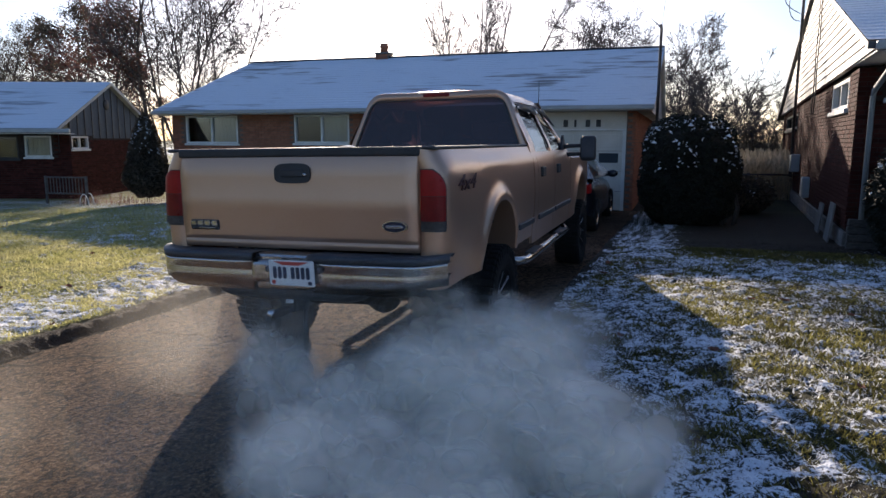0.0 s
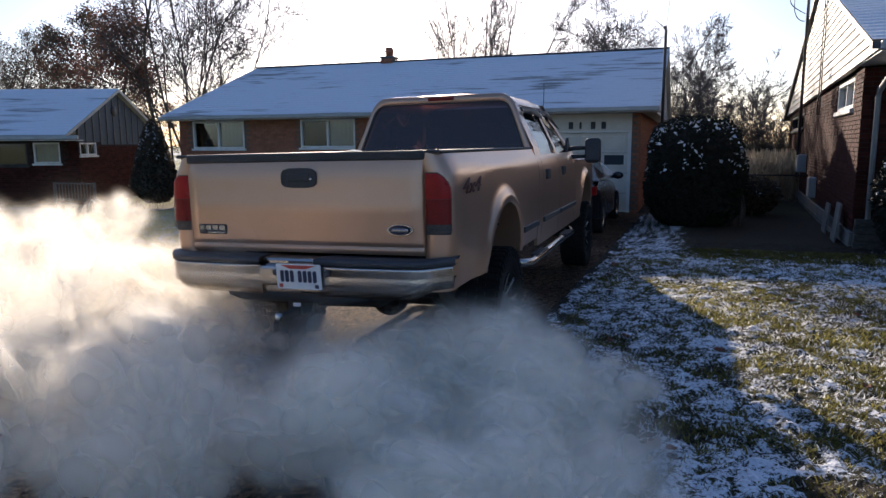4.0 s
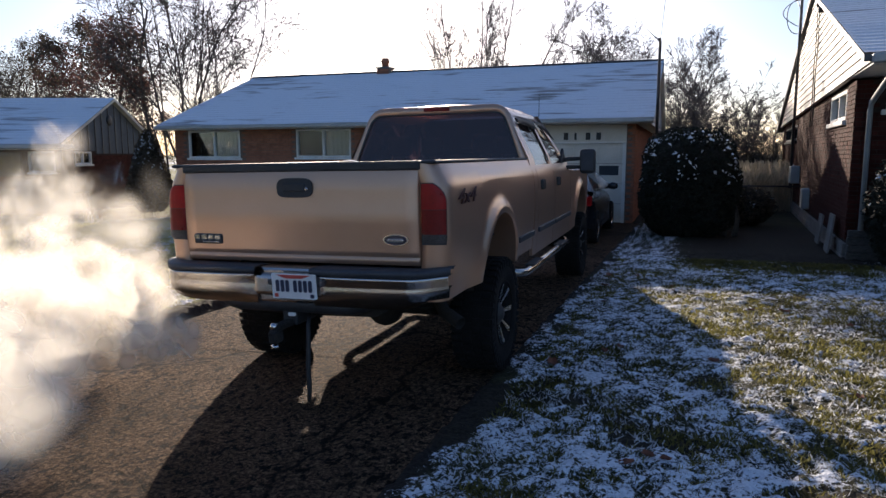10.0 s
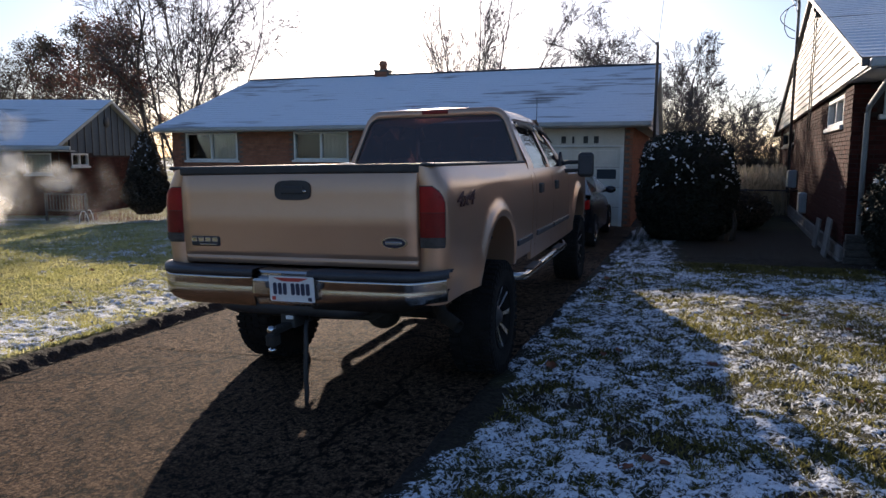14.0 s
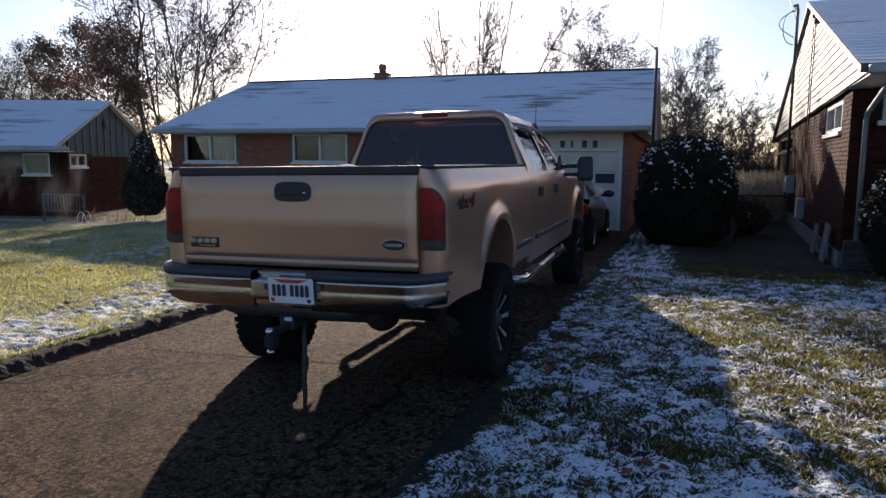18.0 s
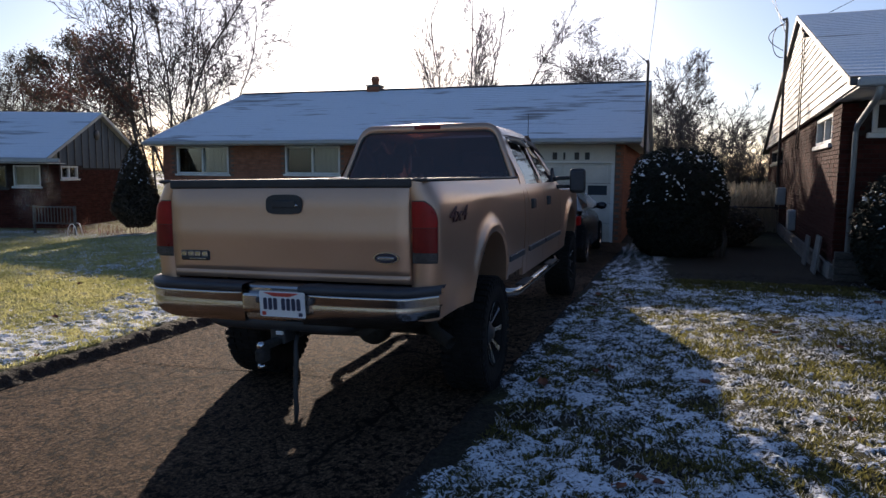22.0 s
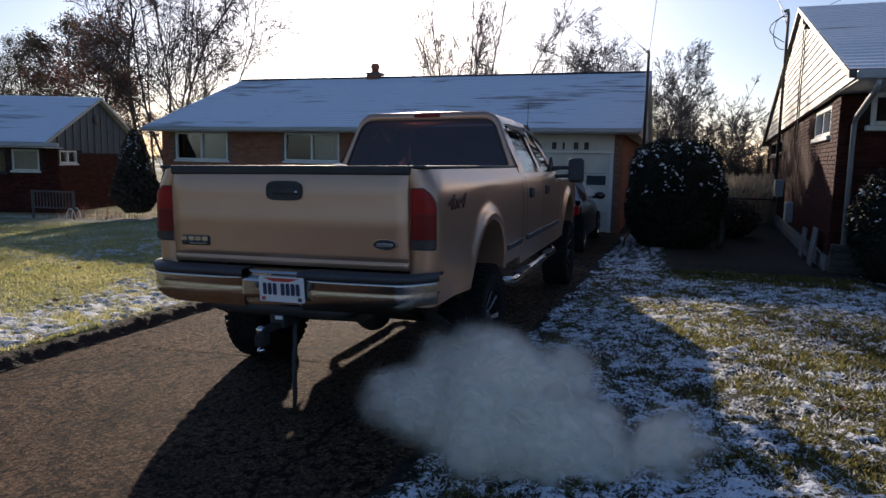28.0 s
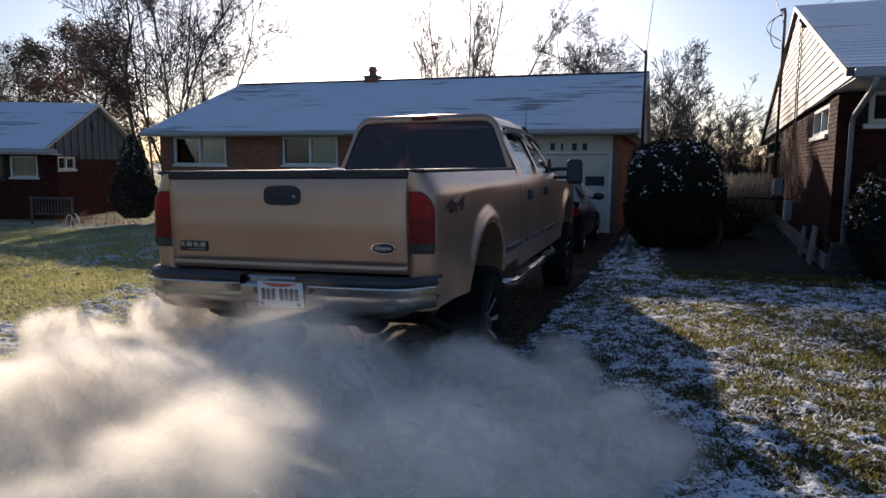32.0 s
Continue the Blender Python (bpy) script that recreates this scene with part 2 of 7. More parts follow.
def tube(bm, pts, radii, n=8, caps=True):
    """A round bar through the points."""
    pts = [Vector(p) for p in pts]
    if not hasattr(radii, "__len__"):
        radii = [radii] * len(pts)
    rings = []
    ref = None
    for i, p in enumerate(pts):
        d = (pts[min(i + 1, len(pts) - 1)] - pts[max(i - 1, 0)]).normalized()
        if ref is None:
            ref = d.orthogonal().normalized()
        ref = (ref - d * ref.dot(d)).normalized()
        s = d.cross(ref)
        rings.append([bm.verts.new(p + radii[i] * (math.cos(a) * ref + math.sin(a) * s)) for a in
                      [2 * math.pi * k / n for k in range(n)]])
    for a, b in zip(rings, rings[1:]):
        for k in range(n):
            f = bm.faces.new((a[k], a[(k + 1) % n], b[(k + 1) % n], b[k]))
            f.smooth = True
    if caps:
        bm.faces.new(rings[0][::-1])
        bm.faces.new(rings[-1])


def lathe(bm, profile, n=24, m=None):
    """Turns (radius, height) pairs about z."""
    rings = []
    for r, h in profile:
        ring = []
        for k in range(n):
            a = 2 * math.pi * k / n
            c = Vector((r * math.cos(a), r * math.sin(a), h))
            ring.append(bm.verts.new(c if m is None else m @ c))
        rings.append(ring)
    for a, b in zip(rings, rings[1:]):
        for k in range(n):
            f = bm.faces.new((a[k], a[(k + 1) % n], b[(k + 1) % n], b[k]))
            f.smooth = True
    return rings


def prism(bm, outline, d, m=None):
    """A slab from an outline in x, z, thick by d along +y."""
    a = [Vector((x, 0, z)) for x, z in outline]
    b = [Vector((x, d, z)) for x, z in outline]
    if m is not None:
        a, b = [m @ v for v in a], [m @ v for v in b]
    a, b = [bm.verts.new(v) for v in a], [bm.verts.new(v) for v in b]
    bm.faces.new(a)
    bm.faces.new(b[::-1])
    n = len(a)
    for i in range(n):
        bm.faces.new((a[i], b[i], b[(i + 1) % n], a[(i + 1) % n]))


def grid_sheet(bm, rows, smooth=True):
    """Faces between rows of points of equal length."""
    vs = [[bm.verts.new(p) for p in r] for r in rows]
    for a, b in zip(vs, vs[1:]):
        for i in range(len(a) - 1):
            f = bm.faces.new((a[i], a[i + 1], b[i + 1], b[i]))
            f.smooth = smooth
    return vs


def mesh_of(name, bm, mat):
    bmesh.ops.recalc_face_normals(bm, faces=bm.faces[:])
    me = bpy.data.meshes.new(name)
    bm.to_mesh(me)
    bm.free()
    for mm in (mat if isinstance(mat, (list, tuple)) else [mat]):
        me.materials.append(mm)
    return me


def part(name, bm, mat, parent=None, label="", m=None):
    """One mesh object under a thing or a part."""
    if name == "wall":
        bmesh.ops.remove_doubles(bm, verts=bm.verts[:], dist=0.0008)
    ob = new(name, mesh_of(name, bm, mat))
    if parent is not None:
        ob.parent = parent
    if m is not None:
        ob.matrix_basis = m
    return tagged(ob, label)


def thing(name, label, category, m=None, group="", kind=""):
    ob = new(name)
    if m is not None:
        ob.matrix_basis = m
    return tagged(ob, label, category, group, kind)


def simple(name, bm, mat, label, category, m=None, group="", kind=""):
    ob = new(name, mesh_of(name, bm, mat))
    if m is not None:
        ob.matrix_basis = m
    return tagged(ob, label, category, group, kind)


def soup(name, verts, faces, mat, parent=None, label="", smooth=False):
    me = bpy.data.meshes.new(name)
    me.from_pydata(verts, [], faces)
    for mm in (mat if isinstance(mat, (list, tuple)) else [mat]):
        me.materials.append(mm)
    if smooth:
        me.polygons.foreach_set("use_smooth", [True] * len(me.polygons))
    ob = new(name, me)
    if parent is not None:
        ob.parent = parent
    return tagged(ob, label)


def smooth_step(a, b, x):
    t = np.clip((x - a) / (b - a), 0, 1)
    return t * t * (3 - 2 * t)


def value_noise(x, y, seed=0):
    """Smooth noise in 0..1 over arrays."""
    xi, yi = np.floor(x).astype(np.int64), np.floor(y).astype(np.int64)
    fx, fy = x - xi, y - yi
    fx, fy = fx * fx * (3 - 2 * fx), fy * fy * (3 - 2 * fy)

    def h(a, b):
        n = (a * 374761393 + b * 668265263 + seed * 1442695041) & 0x7FFFFFFF
        n = ((n ^ (n >> 13)) * 1274126177) & 0x7FFFFFFF
        return ((n ^ (n >> 16)) & 0xFFFF) / 65535.0
    return (h(xi, yi) * (1 - fx) + h(xi + 1, yi) * fx) * (1 - fy) + (h(xi, yi + 1) * (1 - fx) + h(xi + 1, yi + 1) * fx) * fy


def layered(x, y, scale, seed=0, octaves=4):
    total, amp, out = 0, 1.0, 0
    for k in range(octaves):
        out = out + amp * value_noise(x * scale * 2 ** k, y * scale * 2 ** k, seed + 17 * k)
        total += amp
        amp *= 0.55
    return out / total


def leafy(name, dark, light, glow, vary=0.4):
    """Thin leaf or blade: part of the light comes through it."""
    m = material(name, dark, light, 0.8, scale=1.3, fine=15, bump=0, vary=vary, island=True, spec=0.2)
    nodes, links = links_of(m)
    p, out = nodes["Principled BSDF"], nodes["Material Output"]
    t, mx = nodes.new("ShaderNodeBsdfTranslucent"), nodes.new("ShaderNodeMixShader")
    links.new(p.inputs["Base Color"].links[0].from_socket, t.inputs["Color"])
    mx.inputs[0].default_value = glow
    links.new(p.outputs[0], mx.inputs[1])
    links.new(t.outputs[0], mx.inputs[2])
    links.new(mx.outputs[0], out.inputs["Surface"])
    return m


# ---- ground ----
SITE = -2.4
EDGE_X, EDGE_K, DRIVE_W = 0.985, 0.066, 3.58


def drive_u(x, y):
    """Distance to the right of the driveway's right edge."""
    return x - (EDGE_X + EDGE_K * y)


def base_z(x, y):
    cross = 0.02 * np.clip(x, -3, 3)
    near = 1 - smooth_step(6, 11, y)
    return cross * near - 0.28 * smooth_step(-7, -13, x) * smooth_step(4, 11, y)


def ground_z(x, y):
    u = drive_u(x, y)
    z = base_z(x, y)
    z = z + 0.03 * smooth_step(0.05, 1.0, u) * (1 - smooth_step(9, 12, y)) + 0.085 * smooth_step(-DRIVE_W - 0.02, -DRIVE_W - 0.15, u)
    inside = (u < -0.02) & (u > -DRIVE_W + 0.0) & (y < 13.1)
    return np.where(inside, z - 0.14, z)


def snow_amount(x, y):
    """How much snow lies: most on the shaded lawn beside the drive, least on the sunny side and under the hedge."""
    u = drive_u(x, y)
    # snow mask thins in the outline of the sunlit wedge between the cast shadows
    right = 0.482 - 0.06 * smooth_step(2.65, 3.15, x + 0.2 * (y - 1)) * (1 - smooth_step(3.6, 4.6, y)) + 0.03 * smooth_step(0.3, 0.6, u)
    right = right - 0.36 * smooth_step(0.9, 1.5, u + 0.5 * (layered(x, y, 0.9, 5) - 0.5)) * smooth_step(5.8, 6.8, y) * (1 - 0.8 * smooth_step(4.6, 5.4, x) * (y < 7.4))
    right = right * smooth_step(-0.05, 0.10, u + 0.35 * (layered(x, y, 2.0, 9) - 0.42))
    left = 0.21 * smooth_step(2.9, 0.7, -DRIVE_W - u + 1.2 * (layered(x, y, 1.2, 3) - 0.5)) + 0.16 * smooth_step(3.0, 5.4, y) * smooth_step(-2.2, -7.0, x) + 0.31
    left = left * smooth_step(0.14, 0.34, -DRIVE_W - u + 0.25 * (layered(x, y, 2.6, 19) - 0.5))
    return np.where(u > -0.5, right, left)


def spread(a, b, fine, far):
    """Line positions: fine steps from a to b, then ever wider ones out to +-far."""
    mid = list(np.arange(a, b + fine / 2, fine))
    up, s, v = [], fine, b
    while v < far:
        s *= 1.25
        v += s
        up.append(v)
    down, s, v = [], fine, a
    while v > -far:
        s *= 1.25
        v -= s
        down.append(v)
    return np.array(down[::-1] + mid + up)


def build_ground():
    xs, ys = spread(-6.5, 5.6, 0.026, 900), spread(-5.8, 7.6, 0.026, 900)
    X, Y = np.meshgrid(xs, ys)
    Z = ground_z(X, Y)
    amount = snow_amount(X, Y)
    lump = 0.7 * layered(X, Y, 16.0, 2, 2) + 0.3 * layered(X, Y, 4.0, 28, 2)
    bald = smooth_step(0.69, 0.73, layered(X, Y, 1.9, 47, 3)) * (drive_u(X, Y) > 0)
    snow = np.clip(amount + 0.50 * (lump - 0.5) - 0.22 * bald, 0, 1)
    near = (X > -7) & (X < 6) & (Y > -6.2) & (Y < 8)
    u = drive_u(X, Y)
    lawn = (u > 0.03) | (u < -DRIVE_W - 0.03)
    Z = Z + np.where(near & lawn, 0.022 * (layered(X, Y, 15, 4, 2) - 0.5) * 2 + 0.018 * smooth_step(0.47, 0.56, snow) + 0.03 * (layered(X, Y, 1.1, 6, 2) - 0.5), 0)
    ny, nx = X.shape
    verts = np.stack([X, Y, Z], -1).reshape(-1, 3)
    i = np.arange(nx * ny).reshape(ny, nx)
    faces = np.stack([i[:-1, :-1], i[:-1, 1:], i[1:, 1:], i[1:, :-1]], -1).reshape(-1, 4)
    me = bpy.data.meshes.new("ground")
    me.vertices.add(len(verts))
    me.vertices.foreach_set("co", verts.ravel())
    me.loops.add(faces.size)
    me.loops.foreach_set("vertex_index", faces.ravel().astype(np.int32))
    me.polygons.add(len(faces))
    me.polygons.foreach_set("loop_start", np.arange(0, faces.size, 4, dtype=np.int32))
    me.polygons.foreach_set("use_smooth", np.ones(len(faces), dtype=bool))
    me.update(calc_edges=True)
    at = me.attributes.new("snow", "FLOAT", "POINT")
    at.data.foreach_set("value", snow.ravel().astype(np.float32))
    ragged = 0.30 * (layered(X, Y, 2.2, 41, 3) - 0.5)
    bare = np.where(u < -DRIVE_W / 2, smooth_step(-DRIVE_W - 0.30, -DRIVE_W - 0.16, u + 0.5 * ragged), 1 - smooth_step(0.0, 0.16, u + ragged))
    bare = np.maximum(bare, 0.8 * bald)
    bare = np.maximum(bare, 0.85 * smooth_step(0.8, 1.4, u + ragged) * smooth_step(5.4, 6.6, Y) * (1 - smooth_step(12, 14, Y)))
    # turf colour lightened on the sunny left lawn, kept dark for the shaded right
    at = me.attributes.new("sunny_side", "FLOAT", "POINT")
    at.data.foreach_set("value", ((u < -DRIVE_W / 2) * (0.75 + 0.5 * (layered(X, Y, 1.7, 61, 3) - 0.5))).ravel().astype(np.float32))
    at = me.attributes.new("soil", "FLOAT", "POINT")
    at.data.foreach_set("value", bare.ravel().astype(np.float32))
    m = bpy.data.materials.new("frosted_lawn")
    m.use_nodes = True
    nodes, links = links_of(m)
    p = nodes["Principled BSDF"]
    p.inputs["Roughness"].default_value = 0.9
    p.inputs["Specular IOR Level"].default_value = 0.2
    a = tex(nodes, links, "ShaderNodeTexNoise", 0.9, 4)
    b = tex(nodes, links, "ShaderNodeTexNoise", 38, 4)
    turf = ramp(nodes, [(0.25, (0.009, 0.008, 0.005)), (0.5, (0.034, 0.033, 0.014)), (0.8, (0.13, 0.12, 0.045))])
    mixf = nodes.new("ShaderNodeMath")
    mixf.operation = "MULTIPLY_ADD"
    mixf.inputs[1].default_value = 0.6
    links.new(b.outputs["Fac"], mixf.inputs[0])
    hf = nodes.new("ShaderNodeMath")
    hf.operation = "MULTIPLY"
    hf.inputs[1].default_value = 0.4
    links.new(a.outputs["Fac"], hf.inputs[0])
    links.new(hf.outputs[0], mixf.inputs[2])
    links.new(mixf.outputs[0], turf.inputs["Fac"])
    white = ramp(nodes, [(0.3, (0.60, 0.63, 0.68)), (0.7, (0.86, 0.88, 0.92))])
    links.new(b.outputs["Fac"], white.inputs["Fac"])
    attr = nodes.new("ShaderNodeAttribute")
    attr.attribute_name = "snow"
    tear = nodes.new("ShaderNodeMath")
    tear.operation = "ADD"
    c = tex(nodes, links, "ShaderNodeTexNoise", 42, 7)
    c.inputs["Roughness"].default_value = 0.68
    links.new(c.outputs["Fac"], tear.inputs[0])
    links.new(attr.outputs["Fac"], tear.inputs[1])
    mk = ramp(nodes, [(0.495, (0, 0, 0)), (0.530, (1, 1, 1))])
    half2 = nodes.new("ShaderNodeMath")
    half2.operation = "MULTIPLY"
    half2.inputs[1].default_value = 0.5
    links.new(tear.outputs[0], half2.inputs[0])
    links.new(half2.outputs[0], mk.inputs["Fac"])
    mx = nodes.new("ShaderNodeMix")
    mx.data_type = "RGBA"
    links.new(mk.outputs["Color"], mx.inputs["Factor"])
    earth = ramp(nodes, [(0.3, (0.014, 0.011, 0.009)), (0.7, (0.045, 0.036, 0.028))])
    links.new(b.outputs["Fac"], earth.inputs["Fac"])
    at2 = nodes.new("ShaderNodeAttribute")
    at2.attribute_name = "soil"
    mx0 = nodes.new("ShaderNodeMix")
    mx0.data_type = "RGBA"
    links.new(at2.outputs["Fac"], mx0.inputs["Factor"])
    sunny_side = ramp(nodes, [(0.25, (0.085, 0.082, 0.036)), (0.5, (0.29, 0.285, 0.11)), (0.8, (0.54, 0.50, 0.25))])
    links.new(mixf.outputs[0], sunny_side.inputs["Fac"])
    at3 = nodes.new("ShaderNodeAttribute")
    at3.attribute_name = "sunny_side"
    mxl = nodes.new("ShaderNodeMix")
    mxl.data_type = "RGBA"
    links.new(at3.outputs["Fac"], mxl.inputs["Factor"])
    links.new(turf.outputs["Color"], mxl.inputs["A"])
    links.new(sunny_side.outputs["Color"], mxl.inputs["B"])
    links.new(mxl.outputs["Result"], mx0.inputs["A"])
    links.new(earth.outputs["Color"], mx0.inputs["B"])
    links.new(mx0.outputs["Result"], mx.inputs["A"])
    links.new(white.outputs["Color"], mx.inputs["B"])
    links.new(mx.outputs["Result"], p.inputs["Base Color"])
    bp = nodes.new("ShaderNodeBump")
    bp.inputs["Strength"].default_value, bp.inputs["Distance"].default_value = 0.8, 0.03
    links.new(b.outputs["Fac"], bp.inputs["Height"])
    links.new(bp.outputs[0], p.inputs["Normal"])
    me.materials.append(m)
    ob = new("ground", me)
    return tagged(ob, "frosted lawn of green and straw grass with thin patchy snow", "lawn", kind="structure")


build_ground()


def build_driveway():
    root = thing("driveway", "worn grey-brown concrete driveway with cracks and open joints", "driveway", kind="structure")
    cuts = [-14, -10.5, -7.0, -3.55, -0.6 + 1.74, 4.6, 8.0, 11.0, 13.12]
    cuts = sorted(cuts)
    for y0, y1 in zip(cuts, cuts[1:]):
        bm = bmesh.new()
        n, k = 14, 14
        rows = []
        for j in range(k + 1):
            y = y0 + 0.008 + (y1 - y0 - 0.016) * j / k
            row = []
            for i in range(n + 1):
                u = -DRIVE_W + 0.02 + (DRIVE_W - 0.02 - 0.0) * i / n
                x = EDGE_X + EDGE_K * y + u
                wob = 0.025 * (noise.noise(Vector((x, y * 2.3, 4))) if i in (0, n) else 0)
                z = float(base_z(np.array(x), np.array(y))) + 0.006 * noise.noise(Vector((x * 0.9, y * 0.9, 1)))
                row.append((x + wob, y, z))
            rows.append(row)
        vs = grid_sheet(bm, rows)
        low = [[bm.verts.new((v.co.x, v.co.y, v.co.z - 0.1)) for v in (vs[0] if s == 0 else vs[-1])] for s in (0, 1)]
        for top, bot in ((vs[0], low[0]), (vs[-1], low[1])):
            for i in range(n):
                bm.faces.new((top[i], bot[i], bot[i + 1], top[i + 1]))
        for i in (0, n):
            side = [bm.verts.new((r[i].co.x, r[i].co.y, r[i].co.z - 0.1)) for r in vs]
            for j in range(k):
                bm.faces.new((vs[j][i], vs[j + 1][i], side[j + 1], side[j]))
        for e in bm.edges:
            if len({f.smooth for f in e.link_faces}) > 1:
                e.smooth = False
        part("slab", bm, M["concrete"], root)
    return root


build_driveway()


# ---- houses ----
def brick_field(name, mat, parent, length, z0, z1, m, holes=(), top=None, near=None, bl=0.194, bh=0.057, joint=0.0105):
    """Bricks proud of a wall that lies in the plane y = 0 of m and faces -y. near: a stretch (u0, u1, w0, w1) whose bricks are parts of their own."""
    verts, faces, singles = [], [], []
    course = bh + joint
    k = 0
    z = z0
    while z + bh <= z1 + 1e-6:
        u = -(bl + joint) / 2 if k % 2 else 0.0
        while u < length:
            a, b = max(u, 0), min(u + bl, length)
            mid = (a + b) / 2
            clear = b - a > 0.03 and not any(h0 - 0.005 < b and a < h1 + 0.005 and g0 - 0.005 < z + bh and z < g1 + 0.005 for h0, h1, g0, g1 in holes)
            if clear and (top is None or z + bh <= top(mid)):
                d = 0.010 + 0.004 * random.random()
                if near and near[0] < mid < near[1] and near[2] < z < near[3] and b - a > bl - 0.001 and len(singles) < 290:
                    singles.append((a, z, d))
                else:
                    s = len(verts)
                    verts += [m @ Vector(c) for c in ((a, 0.0, z), (b, 0.0, z), (b, 0.0, z + bh), (a, 0.0, z + bh), (a, -d, z), (b, -d, z), (b, -d, z + bh), (a, -d, z + bh))]
                    faces += [(s + 4, s + 5, s + 6, s + 7), (s, s + 1, s + 5, s + 4), (s + 3, s + 7, s + 6, s + 2), (s, s + 4, s + 7, s + 3), (s + 1, s + 2, s + 6, s + 5)]
            u += bl + joint
        z += course
        k += 1
    ob = soup(name, verts, faces, mat, parent)
    tagged(ob, kind="stuff")
    if singles:
        one = bmesh.new()
        box(one, 0, bl, -0.012, 0, 0, bh)
        me = mesh_of("brick", one, mat)
        for a, z, d in singles:
            b = new("brick", me)
            b.parent = parent
            b.matrix_basis = m @ Matrix.Translation((a, 0.002 - d + 0.010, z))
    return ob


def slab_with_holes(bm, length, z0, z1, thick, holes, m=None):
    """A wall from (0, 0) to (length, thick) with openings cut right through."""
    xs = sorted({0, length, *[h for q in holes for h in q[:2]]})
    zs = sorted({z0, z1, *[h for q in holes for h in q[2:]]})
    for a, b in zip(xs, xs[1:]):
        for c, d in zip(zs, zs[1:]):
            if not any(q[0] <= a and b <= q[1] and q[2] <= c and d <= q[3] for q in holes):
                box(bm, a, b, 0, thick, c, d, m)


def shingle_slope(bm, length, run, rise, courses=22, lift=0.012, m=None, wave=0.0):
    """A roof slope in overlapping courses, from the eave (y = 0, z = 0) up to (run, rise)."""
    n = 28
    rows = []
    for k in range(courses):
        for t, h in ((k / courses, lift), ((k + 1) / courses, 0.0)):
            row = []
            for i in range(n + 1):
                x = length * i / n
                w = wave * noise.noise(Vector((x * 0.6, t * 5, 2)))
                c = Vector((x, run * t, rise * t + h + w))
                row.append(c if m is None else m @ c)
            rows.append(row)
    grid_sheet(bm, rows, False)


def sash_window(parent, w, h, m, frame_mat, pale=(0.0, 1.0), two=True, deep=0.10):
    """A window set in its opening: frame, panes, sill and curtains. Lower left corner at the origin of m."""
    win = new("window")
    win.parent = parent
    win.matrix_basis = m
    bm = bmesh.new()
    t = 0.05
    for a in ((0, t, 0, h), (w - t, w, 0, h), (t, w - t, 0, t), (t, w - t, h - t, h)):
        soft_box(bm, a[0], a[1], -0.03, deep, a[2], a[3], 0.006, 1)
    if two:
        soft_box(bm, w / 2 - 0.03, w / 2 + 0.03, -0.02, deep, t, h - t, 0.005, 1)
    part("window_frame", bm, frame_mat, win)
    halves = ((t, w / 2 - 0.03), (w / 2 + 0.03, w - t)) if two else ((t, w - t),)
    for a, b in halves:
        bm = bmesh.new()
        box(bm, a - 0.004, b + 0.004, 0.035, 0.041, t - 0.004, h - t + 0.004)
        part("pane", bm, M["house_pane"], win)
    bm = bmesh.new()
    soft_box(bm, -0.05, w + 0.05, -0.07, 0.02, -0.06, -0.002, 0.008, 1)
    part("window_sill", bm, frame_mat, win)
    bm = bmesh.new()
    n = 18
    a, b = t + (w - 2 * t) * pale[0], t + (w - 2 * t) * pale[1]
    rows = [[(a + (b - a) * i / n, 0.068 + 0.012 * math.sin(i * 2.1), z) for i in range(n + 1)] for z in (t, h - t)]
    grid_sheet(bm, rows)
    part("curtain", bm, M["curtain"], win)
    # dark sheet stands in for the gloom of the unlit room
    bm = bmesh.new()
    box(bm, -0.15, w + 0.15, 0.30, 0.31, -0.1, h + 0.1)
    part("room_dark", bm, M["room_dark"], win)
    return win


M["house_pane"] = bpy.data.materials.new("window_pane")
M["house_pane"].use_nodes = True
_n, _l = links_of(M["house_pane"])
_g, _t, _x = _n.new("ShaderNodeBsdfGlossy"), _n.new("ShaderNodeBsdfTransparent"), _n.new("ShaderNodeMixShader")
_g.inputs["Roughness"].default_value = 0.02
_t.inputs["Color"].default_value = (0.85, 0.88, 0.88, 1)
_f = _n.new("ShaderNodeFresnel")
_f.inputs["IOR"].default_value = 1.6
_l.new(_f.outputs[0], _x.inputs[0])
_l.new(_t.outputs[0], _x.inputs[1])
_l.new(_g.outputs[0], _x.inputs[2])
_l.new(_x.outputs[0], _n["Material Output"].inputs["Surface"])
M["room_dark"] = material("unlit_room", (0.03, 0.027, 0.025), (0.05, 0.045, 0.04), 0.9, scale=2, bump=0)


